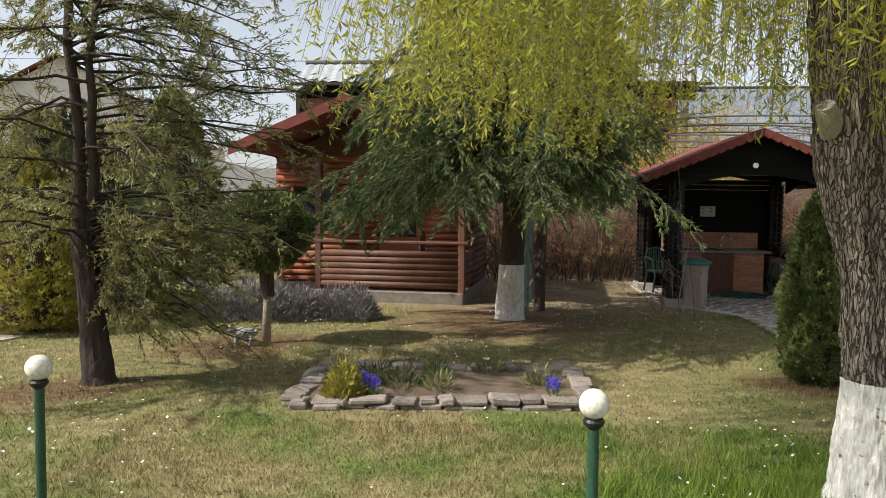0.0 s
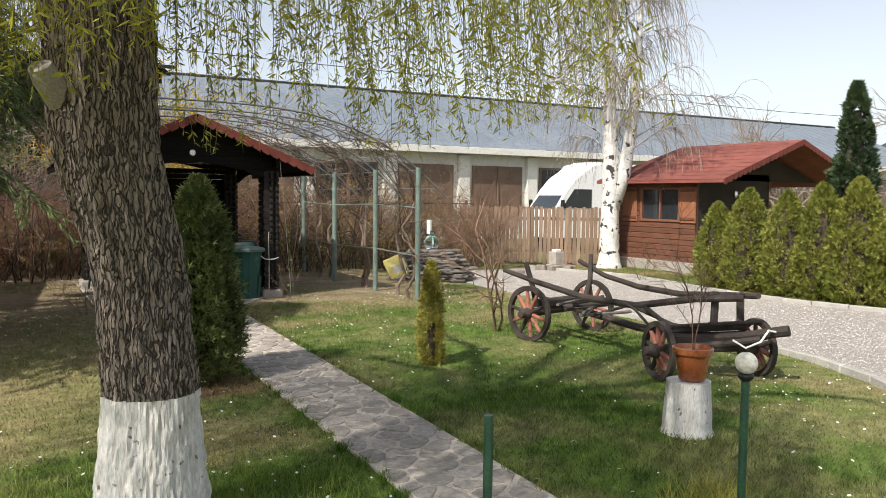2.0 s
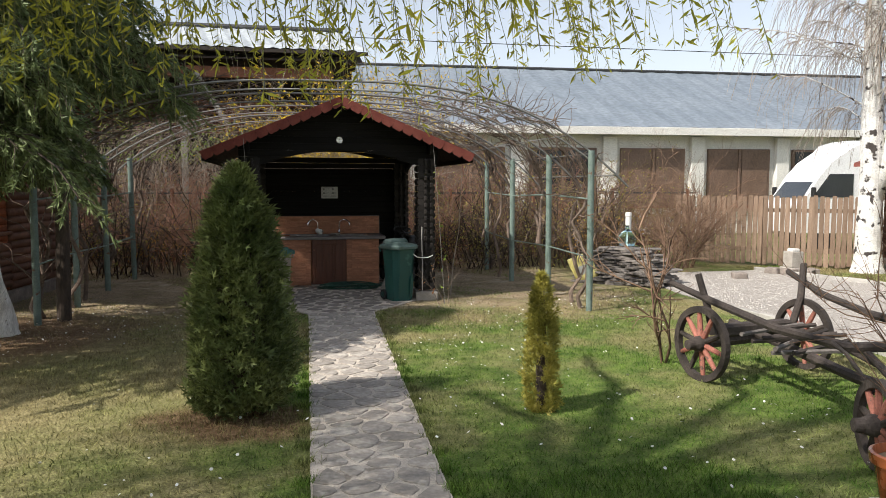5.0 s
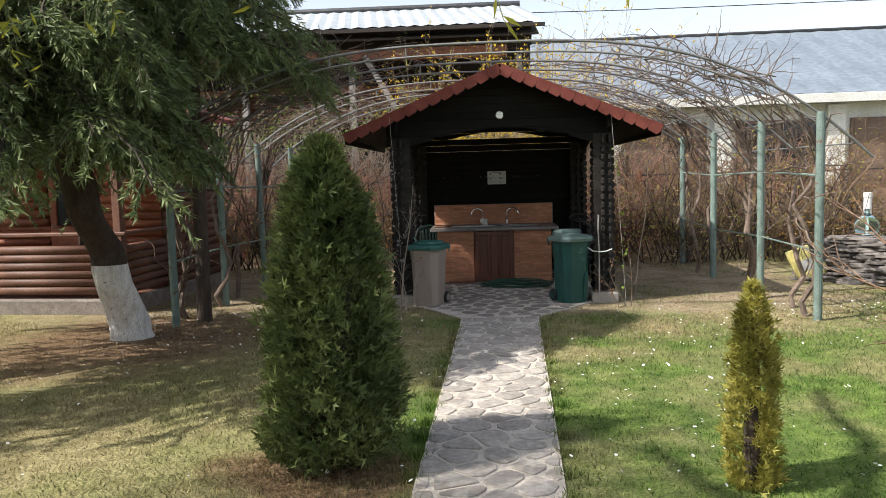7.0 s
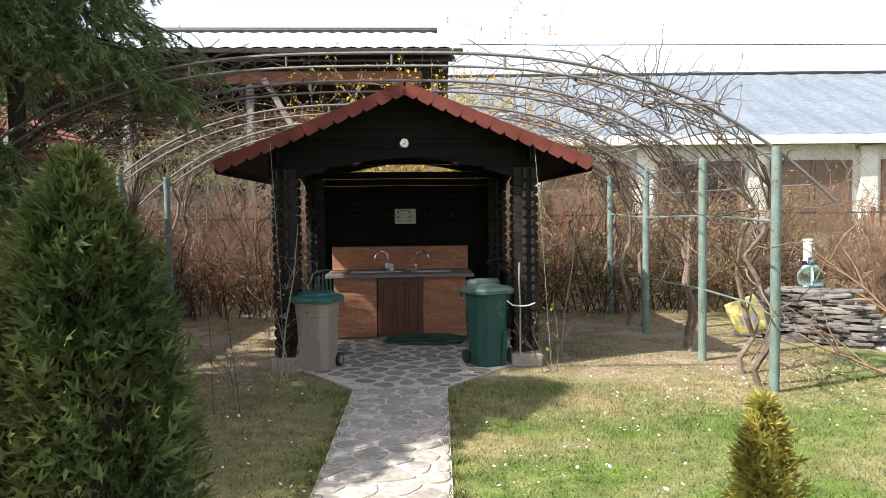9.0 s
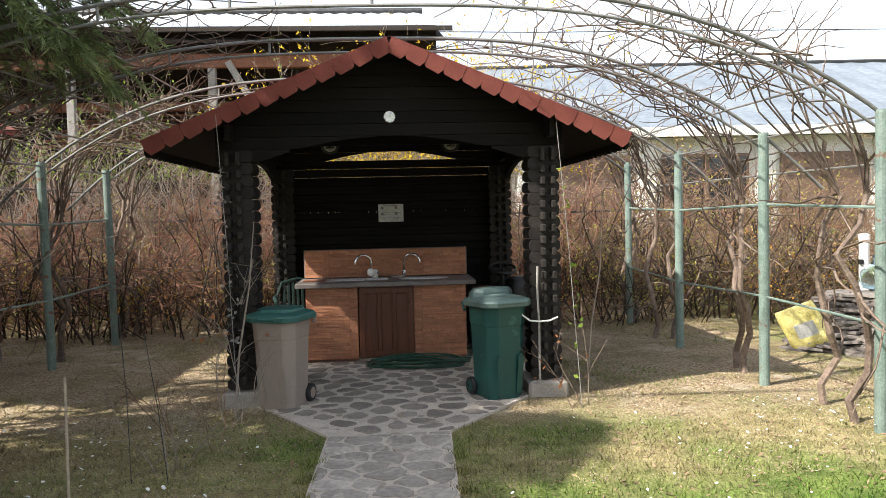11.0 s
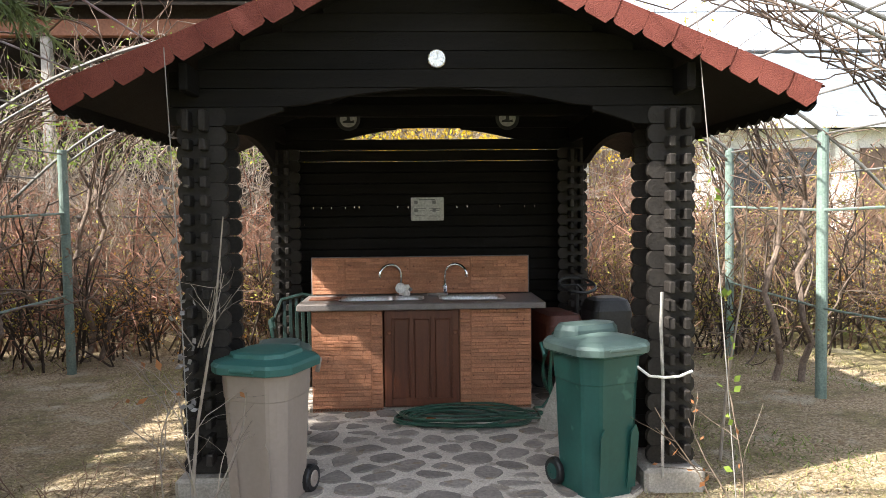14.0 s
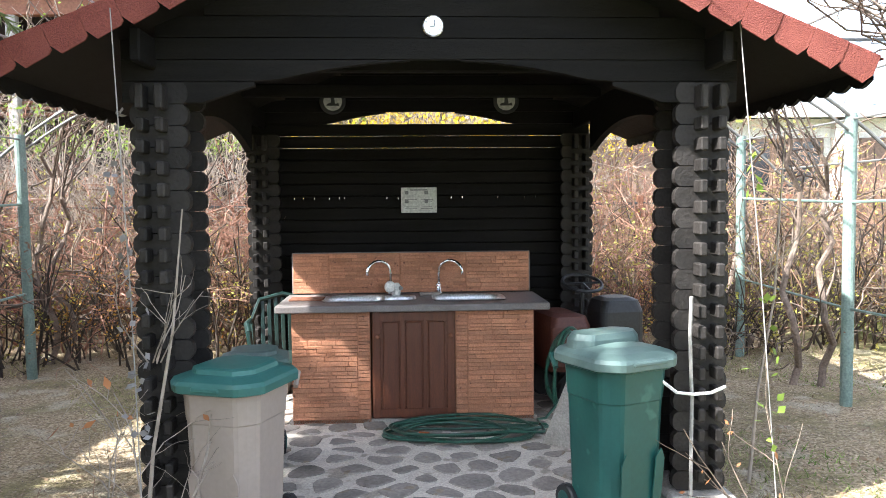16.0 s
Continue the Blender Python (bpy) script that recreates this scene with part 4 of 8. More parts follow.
def tap(x, flip, label):
    t = thing("tap", PAV @ Vector((-0.09 + x, CY + 0.54, 0.838)), PAV_R, label, "tap", "sink taps")
    part("base", Build().lathe([(0.028, 0), (0.028, 0.012), (0.018, 0.02), (0.016, 0.075), (0.011, 0.085)], 16), MAT["chrome"], t, smooth=True)
    pts = [(0, 0, 0.08), (0, 0, 0.17)]
    for k in range(1, 10):
        a = math.pi * k / 9 * 0.95
        pts.append((flip * 0.085 * (1 - math.cos(a)), -0.05 * (1 - math.cos(a)), 0.17 + 0.085 * math.sin(a)))
    pts.append((pts[-1][0], pts[-1][1] - 0.005, pts[-1][2] - 0.03))
    part("spout", Build().tube(pts, 0.0105, 10), MAT["chrome"], t, smooth=True)
    part("lever", Build().tube([(0, -0.015, 0.06), (flip * -0.02, -0.06, 0.075)], [0.008, 0.005], 8), MAT["chrome"], t, smooth=True)
    return t


tap(-0.16, -1, "curved chrome swan-neck tap behind the double bowl")
tap(0.20, 1, "curved chrome swan-neck tap by the single bowl")
heater = thing("tap_filter", PAV @ Vector((-0.21, CY + 0.46, 0.838)), PAV_R, "white plastic water filter fixed on the tap", "filter")
part("body", Build().lathe([(0.03, 0), (0.034, 0.03), (0.034, 0.075), (0.022, 0.095)], 18), MAT["white_plastic"], heater, smooth=True)
part("cartridge", Build().lathe([(0.02, -0.055), (0.038, -0.05), (0.04, 0.05), (0.02, 0.055)], 18, c=(-0.045, -0.01, 0.07), m=Matrix.Rotation(math.radians(90), 4, "X")), MAT["white_plastic"], heater, smooth=True)
part("dial", Build().lathe([(0.016, 0), (0.016, 0.012)], 14, c=(0.035, -0.035, 0.06), m=rot_y), MAT["print_grey"], heater)
board = solid("chopping_board", Build().box((0, 0, 0.006), (0.24, 0.16, 0.012), 0.004), MAT["beam_brown"], "reddish wooden board lying on the worktop", "board", at=PAV @ pose(-0.84, CY + 0.28, 0.8395))
sponge = solid("sponge", Build().box((0, 0, 0.012), (0.16, 0.08, 0.022), 0.008), MAT["bed_stone"], "beige scouring sponge by the tap", "sponge", at=PAV @ pose(0.04, CY + 0.44, 0.8395, 0, 0, 8))

# ---- wheeled rubbish bins ----
def rounded(w, d, r, n=5):
    pts = []
    for cx_, cy_, a0 in ((w - r, d - r, 0), (-w + r, d - r, 90), (-w + r, -d + r, 180), (w - r, -d + r, 270)):
        for k in range(n + 1):
            a = math.radians(a0 + 90 * k / n)
            pts.append((cx_ + r * math.cos(a), cy_ + r * math.sin(a)))
    return pts


def loft(rings):
    """rings: lists of equally many (x, y, z)."""
    n = len(rings[0])
    b = Build()
    vs = [p for r in rings for p in r]
    fs = []
    for i in range(len(rings) - 1):
        for j in range(n):
            fs.append((i * n + j, i * n + (j + 1) % n, (i + 1) * n + (j + 1) % n, (i + 1) * n + j))
    fs.append(tuple(range(n))[::-1])
    fs.append(tuple((len(rings) - 1) * n + j for j in range(n)))
    return b.add(vs, fs)


def chamfered(w, d, c, r=0.35):
    """A rectangle with wide cut corners, each cut eased at its ends."""
    pts = []
    for sx, sy, first in ((1, 1, "y"), (-1, 1, "x"), (-1, -1, "y"), (1, -1, "x")):
        a, b = (sx * w, sy * (d - c)), (sx * (w - c), sy * d)
        if first == "x":
            a, b = b, a
        for q in (-0.12, 0.12, 0.5, 0.88, 1.12):
            x, y = a[0] + (b[0] - a[0]) * q, a[1] + (b[1] - a[1]) * q
            x, y = max(-w, min(w, x)), max(-d, min(d, y))
            pts.append((x * (1.012 if q == 0.5 else 1.0), y * (1.012 if q == 0.5 else 1.0)))
    return pts


def wheelie_bin(name, loc, rz, body_mat, lid_mat, label, height=0.74, w=0.205, d=0.215, hump=True):
    """Cut-cornered tapering tub with a moulded skirt, rim, shallow lid with a raised hinge hump, axle and wheels."""
    t = thing(name, loc, rz, label, "rubbish bin", "wheelie bins")
    c = 0.40 * w

    def ring(k, z, grow=0.0):
        return [(x, y, z) for x, y in chamfered(w * k + grow, d * k + grow, c * k)]
    body = part("body", loft([ring(k, z) for k, z in ((0.75, 0.02), (0.78, 0.0), (0.79, 0.03), (0.85, height * 0.45), (0.89, height * 0.74), (0.91, height * 0.75), (0.915, height * 0.77), (0.95, height * 0.93), (1.0, height * 0.94), (1.01, height - 0.02))]), body_mat, t)
    part("rim_band", loft([ring(1.0, height * 0.925, 0.006), ring(1.01, height * 0.93, 0.010), ring(1.02, height - 0.03, 0.010), ring(1.02, height - 0.022, 0.004)]), body_mat, body)
    for sx in (-1, 1):
        panel = [(sx * w * 0.30, 0.03), (sx * w * 0.56, 0.03), (sx * w * 0.60, height * 0.40), (sx * w * 0.50, height * 0.46), (sx * w * 0.36, height * 0.42)]
        part("moulded_panel", Build().plate(panel if sx > 0 else panel[::-1], -0.004, 0.004), body_mat, body, at=pose(0, -d * 0.815, 0.01, 4.5))
    rings = [ring(1.03, height - 0.05, 0.012), ring(1.05, height - 0.045, 0.018), ring(1.06, height - 0.012, 0.018), ring(1.03, height + 0.004, 0.014), ring(0.86, height + 0.022), ring(0.5, height + 0.036), ring(0.12, height + 0.040)]
    lid_ob = part("lid", loft(rings), lid_mat, t)
    if hump:
        part("lid_hump", loft([[(x, y + d * 0.40, z) for x, y in chamfered(w * k, d * 0.46 * k, c * 0.8 * k)] for k, z in ((0.96, height + 0.0), (0.93, height + 0.055), (0.82, height + 0.082), (0.3, height + 0.090))]), lid_mat, lid_ob)
        part("lid_grip", Build().tube([(-w * 0.55, -d * 1.02, height - 0.004), (-w * 0.45, -d * 1.13, height - 0.016), (w * 0.45, -d * 1.13, height - 0.016), (w * 0.55, -d * 1.02, height - 0.004)], 0.011, 8), lid_mat, lid_ob)
    else:
        part("lid_panel", loft([[(x, y, z) for x, y in chamfered(w * k, d * k, c * k)] for k, z in ((0.80, height + 0.016), (0.76, height + 0.044), (0.66, height + 0.050), (0.3, height + 0.053))]), lid_mat, lid_ob)
        part("lid_grip", Build().box((0, -d * 1.09, height - 0.024), (w * 0.7, 0.035, 0.028), 0.009), lid_mat, lid_ob)
    part("handle", Build().tube([(-w * 0.9, d * 0.98, height - 0.10), (-w * 0.85, d * 1.26, height - 0.05), (w * 0.85, d * 1.26, height - 0.05), (w * 0.9, d * 0.98, height - 0.10)], 0.014, 8), body_mat, t)
    axle_m = Matrix.Rotation(math.radians(90), 4, "Y")
    part("axle", Build().tube([(-w * 0.86, d * 0.62, 0.075), (w * 0.86, d * 0.62, 0.075)], 0.010, 8), MAT["steel_dark"], t)
    for sx in (-1, 1):
        wheel = part("wheel", Build().lathe([(0.02, -0.022), (0.068, -0.022), (0.075, -0.012), (0.075, 0.012), (0.068, 0.022), (0.02, 0.022)], 20, c=(sx * w * 0.84, d * 0.62, 0.075), m=axle_m), MAT["black_plastic"], t)
        part("hub", Build().lathe([(0.045, -0.024), (0.04, -0.027), (0.015, -0.028), (0.015, 0.028), (0.04, 0.027), (0.045, 0.024)], 14, c=(sx * w * 0.84, d * 0.62, 0.075), m=axle_m), body_mat, wheel)
    return t


wheelie_bin("rubbish_bin", (4.00, 13.02, 0.017), -22, MAT["taupe_plastic"], MAT["lid_plastic"], "taupe plastic wheeled bin with a green lid", height=0.74, hump=False)
wheelie_bin("rubbish_bin", (5.75, 13.0, 0.017), 22, MAT["green_plastic"], MAT["grey_lid"], "dark green plastic wheeled bin with pale green lid", height=0.80)
wheelie_bin("rubbish_bin", (3.93, 14.0, 0.017), 5, MAT["green_plastic"], MAT["grey_lid"], "green plastic bin with a greyish dome lid behind", height=0.62, w=0.17, d=0.17, hump=False)
# ---- trees and shrubs ----
def bark_tube(path, radii, sides, rings, rough_amp, seed, z_from=0.0, z_to=99.0, proud=0.0, long_scale=2.0):
    """A trunk with furrowed bark between two heights."""
    path = [Vector(p) for p in path]
    zs = [p.z for p in path]

    def at(z):
        for (a, ra), (b, rb) in zip(zip(path, radii), zip(path[1:], radii[1:])):
            if z <= b.z or b is path[-1]:
                f = (z - a.z) / max(b.z - a.z, 1e-6)
                f = f * f * (3 - 2 * f) if 0 <= f <= 1 else f
                return a.lerp(b, f), ra + (rb - ra) * f
    lo, hi = max(zs[0], z_from), min(zs[-1], z_to)
    vs, fs = [], []
    for i in range(rings + 1):
        z = lo + (hi - lo) * i / rings
        c, r = at(z)
        for j in range(sides):
            a = 2 * math.pi * j / sides
            p = Vector((math.cos(a) * 4.2, math.sin(a) * 4.2, z * long_scale + seed))
            ridge = 1 - abs(noise.noise(p * 2.3)) * 2
            rr = r + proud + rough_amp * (ridge * 0.6 + noise.noise(p * 6) * 0.6) + r * 0.07 * noise.noise(Vector((math.cos(a), math.sin(a), z * 0.9 + seed)))
            vs.append((c.x + rr * math.cos(a), c.y + rr * math.sin(a), z))
    for i in range(rings):
        for j in range(sides):
            k = (j + 1) % sides
            fs.append((i * sides + j, i * sides + k, (i + 1) * sides + k, (i + 1) * sides + j))
    fs.append(tuple(rings * sides + j for j in range(sides)))
    return Build().add(vs, fs)


def bend(p0, p1, sag, n, rng, wander=0.0):
    p0, p1 = np.array(p0, float), np.array(p1, float)
    f = np.linspace(0, 1, n)[:, None]
    line = p0 + (p1 - p0) * f
    line[:, 2] += sag * (4 * f * (1 - f))[:, 0]
    line[1:-1] += rng.normal(size=(n - 2, 3)) * wander
    return line


# weeping willow
rng = np.random.default_rng(3)
willow = thing("willow_tree", (2.65, 4.72, 0), 0, "weeping willow with fresh yellow-green strands and whitewashed trunk", "tree")
W_PATH = [(0, 0, -0.05), (0, 0, 0.12), (0, 0, 0.72), (-0.03, 0, 1.13), (-0.19, 0.02, 2.05), (-0.22, 0.03, 2.7), (-0.12, 0.06, 3.7)]
W_R = [0.33, 0.255, 0.205, 0.198, 0.225, 0.235, 0.17]
part("trunk", bark_tube(W_PATH, W_R, 110, 190, 0.024, 2.0, 0.70), MAT["bark_willow"], willow, "furrowed grey-brown bark")
part("painted_base", bark_tube(W_PATH, W_R, 110, 60, 0.020, 2.0, -0.05, 0.73, 0.004), MAT["whitewash"], willow, "whitewashed trunk base")
part("cut_stub", Build().tube([(-0.36, -0.06, 2.08), (-0.43, -0.13, 2.15), (-0.46, -0.16, 2.2)], [0.075, 0.06, 0.05], 14), MAT["concrete"], willow, "pale sawn branch stub")
limbs = Build()
tips = []
for k in range(9):
    a = k * 2 * math.pi / 9 + 0.4
    reach = rnd(1.6, 2.8)
    line = bend((-0.15, 0.05, 2.75 + 0.1 * (k % 4)), (reach * math.cos(a), reach * math.sin(a), rnd(4.2, 5.4)), 0.5, 9, rng, 0.05)
    limbs.tube([tuple(p) for p in line], [0.10 - 0.009 * i for i in range(9)], 8)
    tips.append(line)
part("limb", limbs, MAT["bark_willow"], willow, smooth=True)
NS = 3000
ang = rng.uniform(0, 2 * math.pi, NS)
rad = 3.1 * np.sqrt(rng.uniform(0.03, 1, NS))
sx_, sy_ = rad * np.cos(ang), rad * np.sin(ang)
keep = (sx_ < 0.4) | (rng.uniform(size=NS) < 0.6)
keep &= ~((sy_ > 1.2) & (sx_ > -0.6)) & (sx_ < 0.87 * sy_ + 3.0)
sx_, sy_ = sx_[keep], sy_[keep]
NS = len(sx_)
clump = np.array([noise.noise(Vector((x * 1.1, y * 1.1, 3.7))) for x, y in zip(sx_, sy_)])
z_end = 2.02 + 0.55 * rng.uniform(size=NS) ** 1.3 - 0.35 * clump + np.where(sx_ > 0.4, 0.0, 0.08)
z_end = np.maximum(z_end, 1.93)
z_start = z_end + rng.uniform(1.3, 2.6, NS)
K = 9
f = np.linspace(0, 1, K)
strand = np.zeros((NS, K, 3))
drift = rng.normal(size=(NS, 2)) * 0.12
for c, base in ((0, sx_), (1, sy_)):
    strand[:, :, c] = base[:, None] + drift[:, c:c + 1] * (f[None] ** 2) - base[:, None] * 0.12 * (1 - f[None])
strand[:, :, 2] = z_start[:, None] + (z_end - z_start)[:, None] * f[None] ** 0.9
strand[:, 1:, :2] += np.cumsum(rng.normal(size=(NS, K - 1, 2)) * 0.012, axis=1)
part("strand", twig_tubes("strand", strand, np.full((NS, K), 0.0019) * (1.4 - 0.8 * f[None]), MAT["leaf_olive"]), None, willow, "thin hanging yellow twigs")
LPS = 62
u = rng.uniform(0.05, 1, (NS, LPS))
i0 = np.minimum((u * (K - 1)).astype(int), K - 2)
fr = (u * (K - 1) - i0)[..., None]
idx = np.arange(NS)[:, None]
pos = (strand[idx, i0] * (1 - fr) + strand[idx, i0 + 1] * fr).reshape(-1, 3)
out = rand_dirs(rng, len(pos))
out[:, 2] = -np.abs(out[:, 2]) * 0.5 - 0.28
along = unit(out)
size = rng.uniform(0.028, 0.066, len(pos))
part("crown", np_mesh("crown", leaf_quads(pos, along, perp(along, rng), size, size * 0.20), 4, MAT["leaf_willow"]), None, willow, "narrow yellow-green leaves")


# spruce: tiers of drooping branches, hung with branchlets clothed in short needles
def spruce_crown(rng, height, low, radius, branches, twigs, needles, centre=(0, 0), open_side=0.55):
    lines, hang, ndl = [], [], []
    for i in range(branches):
        q = (i + 0.5) / branches
        z = low + (height - low) * q ** 1.5
        r = radius * (1 - (z - low) / (height - low)) ** 0.65 * rng.uniform(0.7, 1.12) + 0.15
        a = i * 2.399 + rng.uniform(-0.2, 0.2)
        d = np.array([math.cos(a), math.sin(a), 0])
        if d[0] > 0.15 and d[1] > -0.6:
            r *= open_side if z < 3.4 else 0.75
        elif d[0] < 0:
            r *= 1.08
        p0 = np.array([centre[0], centre[1], z + 0.35])
        p1 = p0 + d * r + np.array([0, 0, -0.36 * r + 0.05])
        ax = bend(p0, p1, 0.10 * r, 8, rng, 0.02)
        lines.append(ax)
        side = np.array([-d[1], d[0], 0])
        for k in range(twigs):
            f = rng.uniform(0.10, 1.0)
            j = min(int(f * 7), 6)
            b = ax[j] + (ax[j + 1] - ax[j]) * (f * 7 - j)
            s = rng.choice([-1, 1])
            ln = rng.uniform(0.24, 0.58) * (1.2 - 0.45 * f)
            tip = b + d * ln * rng.uniform(0.25, 0.8) + side * s * ln * rng.uniform(0.2, 0.8) + np.array([0, 0, -ln * rng.uniform(0.35, 1.1)])
            mid = (b + tip) / 2 + np.array([0, 0, 0.10 * ln])
            hang.append(np.array([b, mid, tip]))
            g = rng.uniform(0.0, 1.0, needles)[:, None]
            base = b * (1 - g) ** 2 + mid * 2 * g * (1 - g) + tip * g ** 2
            v = unit(unit(tip - b)[None] * 1.0 + rng.normal(size=(needles, 3)) * 0.48)
            ndl.append(np.concatenate([base, v], axis=1))
    return np.array(lines), np.array(hang), np.concatenate(ndl)


def needle_mesh(nd, rng, lo, hi, wide):
    """One slim triangle a needle."""
    n = len(nd)
    side = perp(nd[:, 3:], rng)
    ln = rng.uniform(lo, hi, n)[:, None]
    w = ln * wide
    return np_mesh("crown", np.stack([nd[:, :3] - side * w, nd[:, :3] + side * w, nd[:, :3] + nd[:, 3:] * ln], 1).reshape(-1, 3), 3, MAT["leaf_spruce"])


rng = np.random.default_rng(11)
spruce = thing("spruce_tree", (0.92, 11.48, 0), 0, "tall dark green spruce with whitewashed leaning trunk", "tree")
S_PATH = [(0, 0.05, -0.08), (0, 0.0, 0.06), (0, -0.38, 0.83), (0, -0.86, 1.46), (-0.02, -1.3, 2.5), (-0.02, -1.40, 4.2), (0, -1.40, 5.5)]
S_R = [0.25, 0.20, 0.165, 0.15, 0.13, 0.08, 0.02]
part("trunk", bark_tube(S_PATH, S_R, 28, 60, 0.012, 5.0, 0.80), MAT["bark_dark"], spruce)
part("painted_base", bark_tube(S_PATH, S_R, 28, 20, 0.012, 5.0, -0.08, 0.82, 0.004), MAT["whitewash"], spruce, "whitewashed trunk base")
br, hg, nd = spruce_crown(rng, 5.3, 1.85, 2.3, 150, 50, 60, (0.0, -1.35))
part("limb", twig_tubes("limb", br, np.linspace(0.026, 0.005, 8)[None].repeat(len(br), 0), MAT["bark_dark"]), None, spruce)
part("branchlet", twig_tubes("branchlet", hg, np.linspace(0.006, 0.0025, 3)[None].repeat(len(hg), 0), MAT["bark_dark"]), None, spruce)
part("crown", needle_mesh(nd, rng, 0.05, 0.085, 0.12), None, spruce, "drooping dark green needles")
second = thing("young_spruce", (1.42, 12.3, 0), 0, "slim dark spruce trunk close behind the whitewashed one", "tree")
part("trunk", bark_tube([(0, 0, -0.05), (0.02, 0, 1.5), (0.0, 0.05, 7.4)], [0.085, 0.075, 0.02], 14, 24, 0.006, 9.0), MAT["bark_dark"], second)
br, hg, nd = spruce_crown(rng, 7.2, 2.8, 1.6, 120, 38, 56, open_side=0.95)
part("limb", twig_tubes("limb", br, np.linspace(0.02, 0.006, 8)[None].repeat(len(br), 0), MAT["bark_dark"]), None, second)
part("crown", needle_mesh(nd, rng, 0.05, 0.09, 0.09), None, second)


# thujas: upright sprays over a dark core that stands in for inner shade
def column_tree(name, loc, height, radius, count, spray, leaf, label, seed, profile=0.55, group="", foot=0.06, gap=0.15):
    rng = np.random.default_rng(seed)
    t = thing(name, loc, 0, label, "shrub" if height < 2.3 else "tree", group)
    part("trunk", Build().tube([(0, 0, -0.05), (0, 0, height * 0.8)], [0.04 * radius / 0.4, 0.01], 8), MAT["bark_dark"], t)

    def width(f):
        return radius * np.minimum(1.0, (f / 0.14) ** 0.5 * 0.45 + 0.55) * (1 - f ** (1 / profile)) ** 0.75
    clumps = max(60, count // 20)
    which = rng.integers(0, clumps, count)
    f = np.clip((rng.uniform(0, 1, clumps) ** 1.15)[which] + rng.normal(size=count) * 0.05 / height, 0, 0.995)
    a = rng.uniform(0, 2 * math.pi, clumps)[which] + rng.normal(size=count) * 0.085
    swell = rng.uniform(-gap, 0.10, clumps)[which]
    lump = np.array([noise.noise(Vector((math.cos(x) * 1.6, math.sin(x) * 1.6, q * height * 2.2 + seed))) for x, q in zip(a, f)])
    depth = rng.uniform(0, 1, count) ** 2.2
    r = width(f) * (1 + 0.20 * lump + swell) * (1 - 0.42 * depth) + rng.normal(size=count) * 0.012
    pos = np.stack([r * np.cos(a), r * np.sin(a), foot + f * (height - foot)], 1)
    outd = np.stack([np.cos(a), np.sin(a), np.zeros(count)], 1)
    up = unit(outd * rng.uniform(0.35, 1.0, count)[:, None] + np.array([0, 0, 1.0]) * rng.uniform(0.2, 1.0, count)[:, None] + rng.normal(size=(count, 3)) * 0.32)
    side = unit(np.cross(up, outd) + rng.normal(size=(count, 3)) * 0.45)
    side = unit(side - up * (side * up).sum(1, keepdims=True))
    s = spray * rng.uniform(0.6, 1.35, count)
    qa = leaf_quads(pos, up, side, s, s * 0.22)
    qb = leaf_quads(pos + up * s[:, None] * 0.2, unit(up + side * 0.8), side, s * 0.7, s * 0.16)
    qc = leaf_quads(pos + up * s[:, None] * 0.2, unit(up - side * 0.8), side, s * 0.7, s * 0.16)
    part("crown", np_mesh("crown", np.concatenate([qa, qb, qc]), 4, leaf), None, t, "dense scaly sprays")
    # added solid cone in dark bark colour, painting the shade between sprays
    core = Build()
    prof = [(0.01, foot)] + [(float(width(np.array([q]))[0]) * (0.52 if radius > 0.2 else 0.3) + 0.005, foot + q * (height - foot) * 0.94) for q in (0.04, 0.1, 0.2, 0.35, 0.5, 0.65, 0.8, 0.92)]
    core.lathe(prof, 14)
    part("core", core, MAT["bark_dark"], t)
    return t


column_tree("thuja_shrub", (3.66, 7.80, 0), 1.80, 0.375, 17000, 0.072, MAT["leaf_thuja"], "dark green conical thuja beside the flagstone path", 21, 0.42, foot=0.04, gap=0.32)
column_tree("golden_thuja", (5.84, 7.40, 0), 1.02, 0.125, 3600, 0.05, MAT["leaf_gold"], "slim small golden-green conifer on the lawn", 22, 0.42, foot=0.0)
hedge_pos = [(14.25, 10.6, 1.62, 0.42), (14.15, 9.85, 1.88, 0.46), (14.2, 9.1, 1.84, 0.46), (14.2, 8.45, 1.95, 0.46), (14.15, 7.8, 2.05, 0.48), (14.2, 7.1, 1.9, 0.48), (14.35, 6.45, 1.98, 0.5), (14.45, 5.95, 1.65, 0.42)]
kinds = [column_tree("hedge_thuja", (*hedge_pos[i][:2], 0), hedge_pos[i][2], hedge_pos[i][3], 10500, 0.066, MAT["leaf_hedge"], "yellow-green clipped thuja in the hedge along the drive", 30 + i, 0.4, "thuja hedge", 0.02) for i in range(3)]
for i, (x, y, h, r) in enumerate(hedge_pos[3:]):
    src = kinds[i % 3]
    k = copy_thing(src, pose(x, y, 0, 0, 0, 70 * i + 30))
    k.scale = (r / hedge_pos[i % 3][3], r / hedge_pos[i % 3][3], h / hedge_pos[i % 3][2])
column_tree("column_cypress", (15.6, 8.75, 0), 3.8, 0.40, 12000, 0.11, MAT["leaf_cypress"], "tall dark green columnar cypress behind the hedge", 41, 0.35, "cypresses")
column_tree("column_cypress", (16.1, 6.85, 0), 3.75, 0.44, 12000, 0.11, MAT["leaf_cypress"], "tall dark columnar cypress at the end of the hedge", 42, 0.35, "cypresses")


